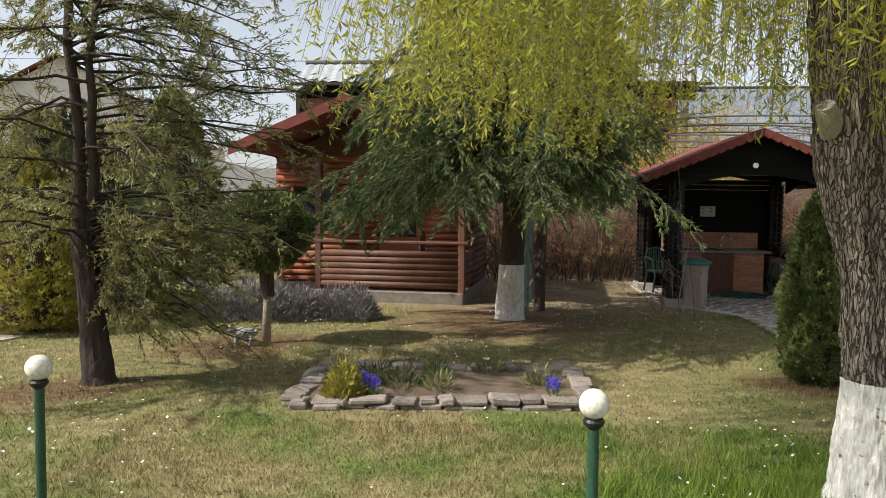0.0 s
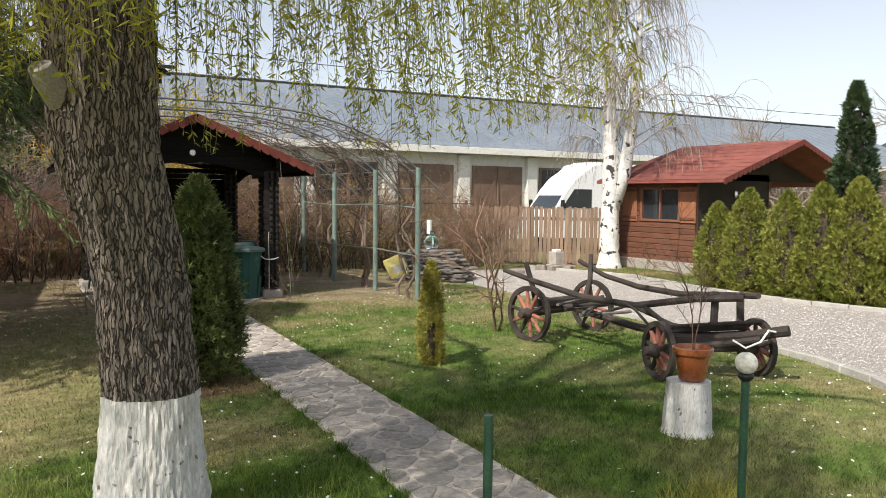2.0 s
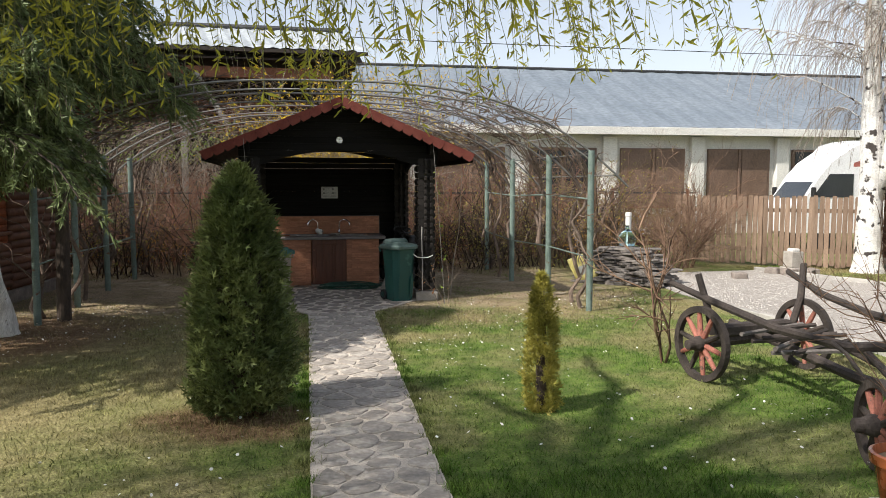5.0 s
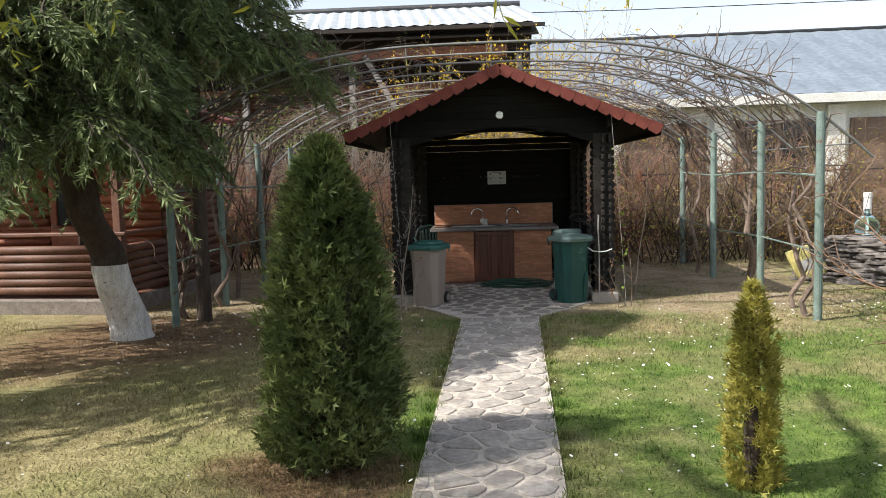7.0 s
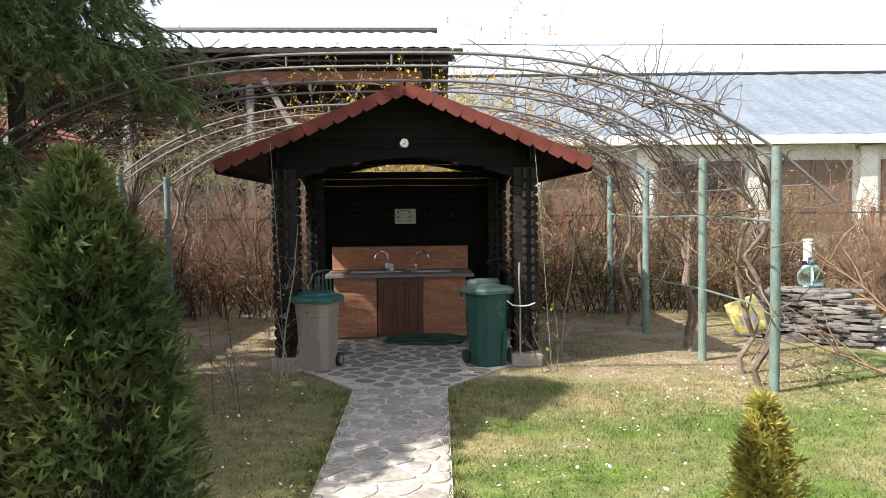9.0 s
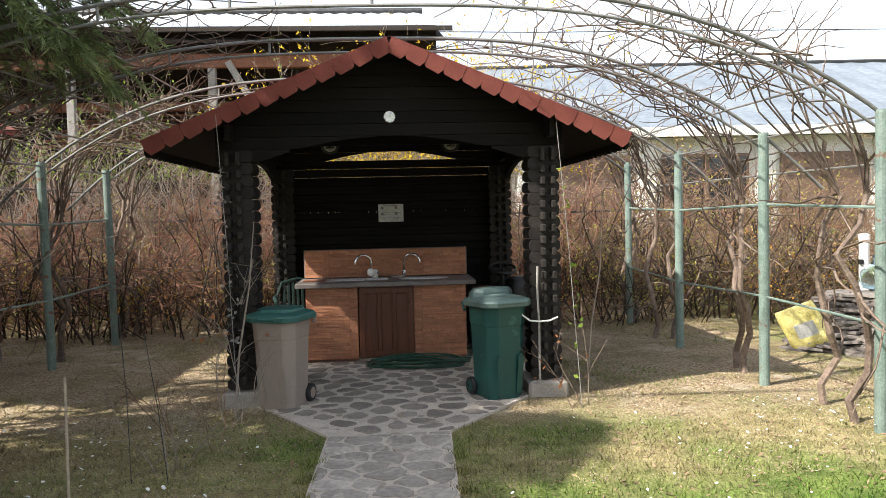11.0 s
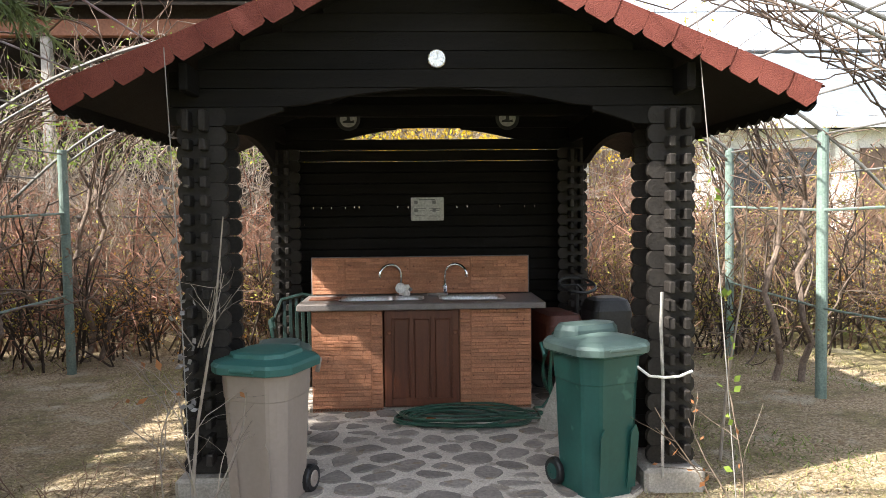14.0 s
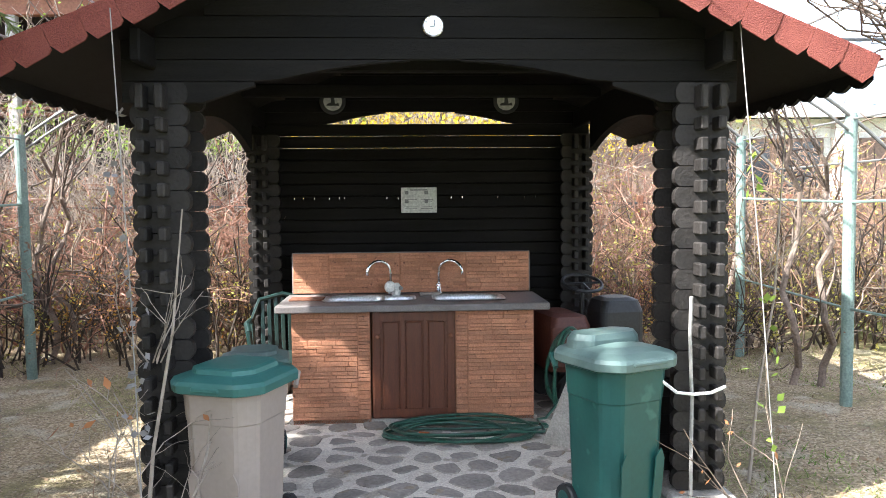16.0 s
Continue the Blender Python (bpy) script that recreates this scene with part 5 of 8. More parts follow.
# bare branching shrubs
def branching(rng, stems, height, spread, levels=3, kids=4, droop=0.0, base_r=0.012, start=0.0, wander=0.03, k=6, root=0.1):
    lines, rads, levels_of = [], [], []

    def grow(p, d, ln, r, lv):
        pts = [p]
        v = d
        for i in range(k - 1):
            v = unit(v + rng.normal(size=3) * wander * 4 + np.array([0, 0, -droop * (i / k)]))
            pts.append(pts[-1] + v * ln / (k - 1))
        pts = np.array(pts)
        lines.append(pts)
        levels_of.append(lv)
        rads.append(np.linspace(r, r * 0.5, k))
        if lv > 0:
            for j in range(kids):
                q = rng.uniform(0.25, 1.0)
                i = min(int(q * (k - 1)), k - 2)
                b = pts[i] + (pts[i + 1] - pts[i]) * (q * (k - 1) - i)
                nd = unit(unit(pts[i + 1] - pts[i]) + rng.normal(size=3) * 0.6)
                grow(b, nd, ln * rng.uniform(0.35, 0.65), r * 0.55, lv - 1)
    for s in range(stems):
        a = rng.uniform(0, 2 * math.pi)
        d = unit(np.array([math.cos(a) * spread, math.sin(a) * spread, 1.0]) + rng.normal(size=3) * 0.1)
        grow(np.array([math.cos(a) * root * rng.uniform(0, 1), math.sin(a) * root * rng.uniform(0, 1), start - 0.03]), d, height * rng.uniform(0.6, 1.0), base_r, levels)
    return np.array(lines), np.array(rads), np.array(levels_of) == levels


def bare_shrub(name, loc, height, spread, stems, mat, label, seed, kids=5, levels=2, base_r=0.01, leaves=None, leaf_count=0, leaf_size=0.03, group="", droop=0.0, root=0.12, wander=0.03, category="shrub", leaf_low=0.0):
    rng = np.random.default_rng(seed)
    t = thing(name, loc, 0, label, category, group)
    ln, rd, main = branching(rng, stems, height, spread, levels, kids, droop, base_r, wander=wander, root=root)
    tagged(part("stem_growth", twig_tubes("stem_growth", ln[main], rd[main], mat), None, t), kind="stuff")
    tagged(part("branchwork", twig_tubes("branchwork", ln[~main], rd[~main], mat), None, t), kind="stuff")
    if leaves is not None:
        pick = rng.integers(0, len(ln), leaf_count)
        j = rng.integers(1, ln.shape[1], leaf_count)
        pos = ln[pick, j] + rng.normal(size=(leaf_count, 3)) * 0.012
        pos = pos[pos[:, 2] > leaf_low]
        leaf_count = len(pos)
        d = unit(rand_dirs(rng, leaf_count) + np.array([0, 0, 0.4]))
        s = leaf_size * rng.uniform(0.6, 1.4, leaf_count)
        part("foliage", np_mesh("foliage", leaf_quads(pos, d, perp(d, rng), s, s * 0.5), 4, leaves), None, t)
    return t


# thickets behind the pergola
thick = [bare_shrub("bare_thicket", (2.4, 18.9, 0), 2.0, 0.7, 20, MAT["twig_pink"], "dense pinkish-brown leafless thicket behind the pergola", 51, 4, 3, 0.014, group="thicket", root=0.7, wander=0.07),
         bare_shrub("bare_thicket", (8.6, 18.6, 0), 2.2, 0.6, 18, MAT["twig_brown"], "dense brown leafless shrub along the boundary", 52, 4, 3, 0.016, MAT["leaf_gold"], 1300, 0.04, group="thicket", root=0.7, wander=0.07),
         bare_shrub("bare_thicket", (11.0, 18.3, 0), 2.0, 0.6, 18, MAT["twig_dim"], "grey-brown leafless shrub along the boundary", 53, 4, 3, 0.016, MAT["leaf_gold"], 700, 0.04, group="thicket", root=0.7, wander=0.07)]
spots = [(7.3, 17.6, 1, 0.85), (8.9, 17.4, 2, 0.9), (10.2, 17.0, 1, 0.8), (6.4, 17.9, 0, 0.85), (2.9, 17.7, 1, 0.8), (1.9, 17.9, 2, 0.85), (0.4, 17.8, 1, 0.85), (-4.5, 19.6, 1, 1.0), (-3.0, 19.4, 0, 1.1), (-1.6, 19.3, 1, 1.0), (-0.3, 19.0, 0, 1.05), (1.1, 19.2, 2, 1.0), (3.6, 19.3, 0, 1.0), (0.6, 20.4, 1, 1.2), (2.6, 20.6, 1, 1.25), (4.6, 20.5, 0, 1.2), (5.9, 19.4, 1, 0.95), (7.2, 19.3, 2, 0.95),
         (9.8, 18.6, 1, 1.0), (7.8, 20.3, 1, 1.1), (9.4, 20.2, 2, 1.1), (11.0, 19.6, 1, 1.05), (12.4, 18.6, 1, 0.95), (12.6, 17.6, 2, 0.8), (6.6, 20.6, 2, 1.15), (-6.0, 19.0, 1, 1.1), (-7.5, 18.0, 0, 1.2), (-9.0, 16.5, 1, 1.2)]
spots += [(7.5, 19.2, 0, 1.25), (8.7, 19.5, 1, 1.25), (10.1, 19.3, 0, 1.2), (11.4, 18.8, 1, 1.2), (6.9, 18.7, 0, 1.1), (3.2, 18.7, 0, 1.1), (1.6, 18.3, 0, 1.15), (-0.9, 18.4, 0, 1.1)]
for i, (x, y, k, s) in enumerate(spots):
    o = copy_thing(thick[k], pose(x, y, 0, 0, 0, 47 * i))
    o.scale = (s, s, s * (0.92 + 0.03 * (i % 4)))
for i, (x, y, s) in enumerate(((7.0, 20.6, 1.15), (4.5, 19.5, 1.0), (5.6, 19.4, 1.0), (1.2, 19.6, 0.9), (-0.6, 19.7, 0.9), (2.6, 19.7, 0.85))):
    bare_shrub("forsythia_bush", (x, y, 0), 3.4 * s, 0.35, 26, MAT["twig_grey"], "tall forsythia bush covered in yellow flowers", 60 + i, 6, 2, 0.010, MAT["forsythia"] if i < 3 else MAT["leaf_fresh"], 9500 if i < 3 else 4500, 0.05, "forsythias", root=0.4, leaf_low=2.15)
# undergrowth darkened as the thicket's inner shade, and straight dark stems, at its foot
under = [bare_shrub("undergrowth_shrub", (2.2, 17.2, 0), 0.95, 0.5, 20, MAT["bark_dark"], "low undergrowth darkened as thicket shade, with rust and yellow leaves", 55, 4, 2, 0.012, MAT["leaf_rust"], 700, 0.04, group="undergrowth", root=0.7),
         bare_shrub("undergrowth_shrub", (7.9, 17.0, 0), 1.1, 0.4, 20, MAT["bark_dark"], "low undergrowth darkened as thicket shade, with yellow-green leaves", 56, 4, 2, 0.012, MAT["leaf_gold"], 800, 0.04, group="undergrowth", root=0.7),
         bare_shrub("dark_sucker_clump", (9.6, 16.9, 0), 2.0, 0.22, 9, MAT["bark_dark"], "upright dark bare stems in the thicket", 57, 3, 1, 0.018, group="sucker clumps", root=0.6)]
for i, (x, y, k, s) in enumerate(((0.9, 17.3, 1, 1.0), (-0.4, 17.6, 0, 1.1), (3.3, 17.5, 1, 0.9), (-1.8, 17.9, 0, 1.1), (1.5, 17.0, 2, 0.9), (6.7, 17.2, 0, 1.0), (9.0, 17.0, 1, 1.0), (10.3, 16.6, 0, 1.1), (11.4, 16.9, 1, 1.0), (7.0, 17.5, 2, 1.0), (8.4, 17.1, 2, 0.9), (2.8, 17.2, 2, 0.95), (0.0, 17.5, 2, 1.05), (10.8, 17.2, 2, 0.95), (3.9, 18.2, 0, 1.1), (5.8, 18.2, 1, 1.1))):
    o = copy_thing(under[k], pose(x, y, 0, 0, 0, 61 * i))
    o.scale = (s, s, s)
# shrubs by the drive, saplings and rose stems
bare_shrub("bare_shrub", (11.6, 15.4, 0), 1.75, 0.42, 22, MAT["twig_brown"], "leafless brown shrub beside the gravel drive", 71, 6, 2, 0.009)
bare_shrub("bare_shrub", (12.3, 16.1, 0), 1.8, 0.42, 22, MAT["twig_brown"], "leafless brown shrub by the board fence", 72, 6, 2, 0.009)
bare_shrub("bare_sapling", (7.52, 8.60, 0), 1.5, 0.24, 3, MAT["twig_brown"], "young bare tree with pruned stems on the lawn", 73, 5, 2, 0.018, root=0.03, category="tree")
bare_shrub("bare_shrub", (13.85, 12.1, 0), 0.75, 0.5, 9, MAT["twig_brown"], "small leafless shrub on the grass verge", 74, 4, 2, 0.006)
bare_shrub("rose_bush", (6.36, 12.50, 0), 0.7, 0.4, 3, MAT["twig_dim"], "bare thorny rose bush by the pavilion post", 75, 3, 1, 0.006, MAT["leaf_dead"], 14, 0.04)
bare_shrub("rose_bush", (3.66, 12.60, 0), 0.95, 0.30, 3, MAT["twig_grey"], "bare thorny rose bush with a few withered leaves", 76, 4, 2, 0.006, MAT["leaf_dead"], 16, 0.055, leaf_low=0.5, wander=0.05)
bare_shrub("rose_bush", (3.68, 11.9, 0), 0.75, 0.16, 2, MAT["twig_brown"], "slender rose stem with orange withered leaves", 82, 3, 1, 0.004, MAT["leaf_dead"], 22, 0.06, leaf_low=0.52, root=0.04)
bare_shrub("rose_bush", (3.50, 11.5, 0), 0.6, 0.5, 5, MAT["twig_grey"], "small bare rose bush beside the path", 77, 3, 1, 0.005)
bare_shrub("rose_bush", (3.30, 12.4, 0), 0.55, 0.6, 4, MAT["twig_brown"], "low bare bush with dry twigs on bare earth", 78, 4, 2, 0.005)
for x, y, h in ((6.62, 13.4, 1.9), (3.66, 12.72, 1.5)):
    rng = np.random.default_rng(int(x * 10))
    pole = thing("climbing_stem", (x, y, 0), 0, "thin pale climbing stem growing beside the pavilion", "plant")
    part("stem", Build().tube([(0, 0, -0.03), (0.05, 0.01, 0.5), (0.14, 0.02, 1.0), (0.19, 0.03, h)], [0.011, 0.008, 0.006, 0.003], 8), MAT["twig_grey"], pole)
    ln, rd, main = branching(rng, 5, 0.5, 0.7, 1, 3, base_r=0.004, start=h * 0.6, root=0.05)
    tagged(part("side_growth", twig_tubes("side_growth", ln + np.array([0.05, 0.02, 0]), rd, MAT["twig_grey"]), None, pole), kind="stuff")


# left-hand juniper-like tree: one short bole, two slim stems, long drooping limbs with clumped sprays
rng = np.random.default_rng(81)
jun = thing("juniper_tree", (-3.05, 7.25, 0), 0, "old juniper tree with two dark stems and sparse drooping foliage", "tree")
part("trunk", bark_tube([(0.03, 0, -0.06), (0.02, 0, 0.08), (-0.03, 0, 0.7), (-0.10, 0, 1.4)], [0.17, 0.135, 0.105, 0.10], 24, 40, 0.014, 12.0), MAT["bark_dark"], jun)
fol, ends, subs = [], [], []
for k, (dx, tx, ty, rad) in enumerate(((-0.12, -0.30, 0.1, 0.066), (-0.05, 0.08, -0.05, 0.058))):
    line = bend((dx, 0.02 * k, 1.2), (tx, ty, 4.5 - 0.2 * k), 0, 10, rng, 0.025)
    part("stem", Build().tube([tuple(p) for p in line], [rad - 0.0045 * i for i in range(10)], 10), MAT["bark_dark"], jun, smooth=True)
    for j in range(76):
        low = j % 4 == 0
        q = rng.uniform(0.0, 1.0)
        i = min(int(q * 9), 8)
        b = line[i] + (line[i + 1] - line[i]) * (q * 9 - i)
        if low:
            b = np.array([-0.05, 0, rng.uniform(0.55, 1.5)])
        a = rng.uniform(0, 2 * math.pi) if j % 2 else rng.uniform(-0.7, 0.7)
        r = rng.uniform(0.7, 1.75) * (1.1 - 0.3 * q) * (1.4 if math.cos(a) > 0.3 and not low else 0.8 if low else 1.0)
        tip = b + np.array([math.cos(a) * r, math.sin(a) * r, rng.uniform(-0.5, 0.25)])
        ax = bend(b, tip, 0.14, 6, rng, 0.03)
        ends.append(ax)
        for w in range(17):
            g = rng.uniform(0.22, 1.0)
            gi = min(int(g * 5), 4)
            p = ax[gi] + (ax[gi + 1] - ax[gi]) * (g * 5 - gi)
            d = unit(np.array([math.cos(a), math.sin(a), -0.35]) + rng.normal(size=3) * 0.6)
            e = p + d * rng.uniform(0.14, 0.40)
            subs.append(np.array([p, (p + e) / 2 + np.array([0, 0, 0.02]), e]))
            m = 34
            h = rng.uniform(0.25, 1.05, m)[:, None]
            fol.append(np.concatenate([p + (e - p) * h + rng.normal(size=(m, 3)) * 0.014, unit(d + rng.normal(size=(m, 3)) * 0.55)], axis=1))
ends, subs = np.array(ends), np.array(subs)
part("limb", twig_tubes("limb", ends, np.linspace(0.018, 0.005, 6)[None].repeat(len(ends), 0), MAT["bark_dark"]), None, jun)
part("twig", twig_tubes("twig", subs, np.linspace(0.004, 0.002, 3)[None].repeat(len(subs), 0), MAT["bark_dark"]), None, jun)
fol = np.concatenate(fol)
s = rng.uniform(0.03, 0.065, len(fol))
part("crown", np_mesh("crown", leaf_quads(fol[:, :3], fol[:, 3:], perp(fol[:, 3:], rng), s, s * 0.24), 4, MAT["leaf_juniper"]), None, jun, "thin grey-olive sprays")

# clipped ball tree
ball = thing("ball_topiary", (-2.04, 9.30, 0), 0, "clipped thuja ball on a pale painted stem", "tree")
part("trunk", Build().tube([(0, 0, -0.03), (0.01, 0, 0.4), (0.03, 0, 1.0)], [0.055, 0.045, 0.05], 12), MAT["twig_grey"], ball, smooth=True)
part("upper_trunk", Build().tube([(0.02, 0, 0.55), (0.0, 0.02, 0.9), (0.03, 0, 1.2)], [0.075, 0.09, 0.08], 12), MAT["bark_dark"], ball)
n = 12000
dirs = rand_dirs(rng, n)
lump = np.array([noise.noise(Vector(v) * 2.2) for v in dirs])
p = dirs * (0.52 * (1 + 0.14 * lump) * (1 - 0.35 * rng.uniform(size=n) ** 2))[:, None] * np.array([1, 1, 0.9]) + np.array([0, 0, 1.33])
d = unit(dirs + rng.normal(size=(n, 3)) * 0.5)
s = rng.uniform(0.035, 0.075, n)
part("crown", np_mesh("crown", leaf_quads(p, d, perp(d, rng), s, s * 0.4), 4, MAT["leaf_thuja"]), None, ball)
# added dark filling that gives the ball its shaded inside
part("core", Build().lathe([(0.02, 0.97), (0.25, 1.06), (0.34, 1.3), (0.26, 1.54), (0.03, 1.68)], 14), MAT["bark_dark"], ball)


# soft mounds: lavender and bedding plants
def mound(name, loc, radius, height, count, leaf, size, label, seed, group="", thin=0.2, upright=0.8, category="plant"):
    rng = np.random.default_rng(seed)
    a, q = rng.uniform(0, 2 * math.pi, count), np.sqrt(rng.uniform(0, 1, count))
    zz = height * (1 - q ** 2.5) * rng.uniform(0.15, 1, count)
    p = np.stack([radius * q * np.cos(a), radius * q * np.sin(a), zz], 1)
    d = unit(np.stack([np.cos(a) * q, np.sin(a) * q, np.full(count, upright)], 1) + rng.normal(size=(count, 3)) * 0.35)
    s = size * rng.uniform(0.6, 1.4, count)
    me = np_mesh(name, leaf_quads(p, d, perp(d, rng), s, s * thin), 4, leaf)
    return solid(name, me, None, label, category, group, at=pose(*loc))


for i in range(9):
    mound("lavender_bush", (-4.3 + 0.38 * i + rnd(-0.05, 0.05), 11.0 + 0.03 * i + rnd(-0.1, 0.1), 0), rnd(0.34, 0.42), rnd(0.42, 0.56), 2600, MAT["leaf_lavender"], 0.10, "grey winter lavender bush in front of the log house", 100 + i, "lavender row", 0.14)
# ---- garden lamps ----
def garden_lamp(x, y, top, lean=0.0, globe=True):
    label = "white globe garden lamp on a green metal post" if globe else "green metal lamp post without its globe"
    t = thing("garden_lamp", (x, y, 0), 0, label, "lamp", "garden lamps")
    zt = top - (0.075 if globe else 0.0)
    part("post", Build().lathe([(0.021, -0.05), (0.021, zt - 0.01), (0.019, zt)], 16), MAT["lamp_green"], t)
    part("foot", Build().lathe([(0.05, -0.02), (0.05, 0.012), (0.035, 0.02), (0.024, 0.035)], 16), MAT["lamp_green"], t)
    if globe:
        part("collar", Build().lathe([(0.022, zt - 0.015), (0.036, zt), (0.040, zt + 0.012), (0.034, zt + 0.022)], 18), MAT["black_plastic"], t, "dark collar")
        r = 0.055
        part("globe", Build().lathe([(r * math.sin(math.pi * (k + 0.35) / 14.7), top - r * math.cos(math.pi * (k + 0.35) / 14.7)) for k in range(15)], 28), MAT["lamp_globe"], t, "matt white glass globe", smooth=True)
    return t


garden_lamp(0.82, 3.22, 0.96)
garden_lamp(-1.485, 3.67, 0.95)
garden_lamp(5.18, 3.29, 0.87)
garden_lamp(3.80, 3.55, 0.74, globe=False)

# ---- stone-edged flower bed ----
bed = thing("flower_bed", (0.1, 7.2, 0), 0, "rectangular flower bed edged with rough flat stones", "flower bed")
shift = Vector((0.1, 7.2))
part("earth", Build().prism([(x - shift.x, y - shift.y) for x, y in BED], -0.02, 0.05, 0.03), MAT["soil"], bed, "dry crumbly soil")


def rough_block(l, d, h, seed):
    b = Build().box((0, 0, h / 2), (l, d, h), min(0.016, h * 0.3))
    b.v = [(x * (1 + 0.22 * noise.noise(Vector((seed, z * 9, y * 6)))) , y * (1 + 0.16 * noise.noise(Vector((x * 6, seed, z * 9)))), z + 0.016 * noise.noise(Vector((x * 7, y * 7, seed))) * (z > 0.02)) for x, y, z in b.v]
    return b


rng_s = random.Random(8)
for (x0, y0), (x1, y1) in zip(BED, BED[1:] + BED[:1]):
    length = math.hypot(x1 - x0, y1 - y0)
    az = math.degrees(math.atan2(y1 - y0, x1 - x0))
    for layer in range(2):
        pos_ = 0.0
        while pos_ < length - 0.05:
            l = min(rng_s.uniform(0.11, 0.36), length - pos_)
            h = rng_s.uniform(0.035, 0.068)
            f = (pos_ + l / 2) / length
            part("stone", rough_block(l - 0.01, rng_s.uniform(0.15, 0.22), h, rng_s.uniform(0, 50)), MAT["bed_stone"], bed,
                 at=pose(x0 + (x1 - x0) * f - shift.x + rng_s.uniform(-0.03, 0.03), y0 + (y1 - y0) * f - shift.y + rng_s.uniform(-0.03, 0.03), layer * 0.045 - 0.008, rng_s.uniform(-4, 4), rng_s.uniform(-4, 4), az + rng_s.uniform(-12, 12)))
            pos_ += l
mound("heather_plant", (-0.68, 6.72, 0.04), 0.16, 0.30, 1300, MAT["leaf_gold"], 0.06, "bright yellow-green heather in the flower bed", 120, thin=0.3)
for i, (x, y) in enumerate(((-0.47, 6.78), (-0.42, 6.70), (-0.55, 6.9), (1.05, 6.85), (1.08, 6.75))):
    hy = thing("hyacinth", (x, y, 0.045), 0, "blue flowering hyacinth in the flower bed", "flower", "hyacinths")
    rng = np.random.default_rng(130 + i)
    n = 160
    p = np.stack([rng.normal(size=n) * 0.014, rng.normal(size=n) * 0.014, rng.uniform(0.07, 0.18, n)], 1)
    d = unit(np.stack([p[:, 0] * 40, p[:, 1] * 40, np.full(n, 0.2)], 1) + rng.normal(size=(n, 3)) * 0.3)
    part("bloom", np_mesh("bloom", leaf_quads(p, d, perp(d, rng), np.full(n, 0.024), np.full(n, 0.012)), 4, MAT["flower_blue"]), None, hy)
    n = 9
    p = np.zeros((n, 3))
    d = unit(rng.normal(size=(n, 3)) * 0.35 + np.array([0, 0, 1]))
    part("foliage", np_mesh("foliage", leaf_quads(p, d, perp(d, rng), np.full(n, 0.15), np.full(n, 0.018)), 4, MAT["leaf_fresh"]), None, hy)
for i, (x, y, r) in enumerate(((-0.25, 7.2, 0.15), (0.1, 7.05, 0.11), (0.55, 7.75, 0.12), (1.0, 7.2, 0.13), (-0.5, 7.3, 0.16), (-0.8, 7.4, 0.14), (0.05, 7.5, 0.1))):
    mound("bedding_plant", (x, y, 0.04), r, 0.14, 160, MAT["leaf_olive"] if i % 2 else MAT["leaf_thuja"], 0.10, "low dull green bedding plant in the soil", 140 + i, "bedding plants", 0.12)
for i, (x, y) in enumerate(((0.52, 7.72), (0.9, 7.62))):
    rng = np.random.default_rng(150 + i)
    n = 24
    a = np.arange(n) * 2.4
    p = np.tile(np.array([0, 0, 0.13]), (n, 1))
    d = unit(np.stack([np.cos(a), np.sin(a), np.full(n, 0.6)], 1))
    fl = thing("white_flower", (x, y, 0.045), 0, "small white spring flower in the bed", "flower")
    part("bloom", np_mesh("bloom", leaf_quads(p, d, perp(d, rng), np.full(n, 0.04), np.full(n, 0.02)), 4, MAT["flower_white"]), None, fl)
    part("stem", Build().tube([(0, 0, 0), (0, 0, 0.135)], 0.004, 6), MAT["leaf_fresh"], fl)

# ---- animal figure on the lawn: one plain shape ----
fig = Build()


def blob(b, c, r, n=14, m=None):
    b.lathe([(math.sin(math.pi * (k + 0.3) / 10.6), -math.cos(math.pi * (k + 0.3) / 10.6)) for k in range(11)], n, c, Matrix.Diagonal((*r, 1)) if m is None else m @ Matrix.Diagonal((*r, 1)))


blob(fig, (0.03, 0, 0.19), (0.16, 0.085, 0.09))
blob(fig, (-0.15, -0.02, 0.25), (0.065, 0.06, 0.065))
blob(fig, (-0.20, -0.03, 0.235), (0.035, 0.032, 0.03))
for x, y in ((-0.08, -0.045), (-0.08, 0.045), (0.12, -0.045), (0.12, 0.045)):
    fig.tube([(x, y, 0), (x, y, 0.06), (x, y, 0.17)], [0.034, 0.028, 0.035], 10)
for y in (-0.05, 0.03):
    fig.tube([(-0.13, y, 0.29), (-0.125, y * 1.3, 0.335)], [0.02, 0.006], 8)
fig.tube([(0.18, 0, 0.20), (0.22, 0, 0.24), (0.21, 0, 0.28)], [0.02, 0.014, 0.006], 8)
solid("animal_statue", fig, MAT["statue_grey"], "small grey and white animal garden figure under the ball tree", "statue", smooth=True, at=pose(-2.25, 9.05, 0, 0, 0, 12) @ Matrix.Diagonal((0.8, 0.8, 0.8, 1)))

# ---- stump, pot and its sapling ----
stump = thing("tree_stump", (6.30, 4.57, 0), 0, "whitewashed tree stump used as a plant stand", "stump")
part("wood", bark_tube([(0, 0, -0.04), (0, 0, 0.05), (0, 0, 0.38)], [0.20, 0.165, 0.15], 40, 24, 0.012, 7.0, long_scale=0.5), MAT["whitewash"], stump)
pot = thing("flower_pot", (6.32, 4.56, 0.385), 0, "glazed brown terracotta pot standing on the stump", "pot")
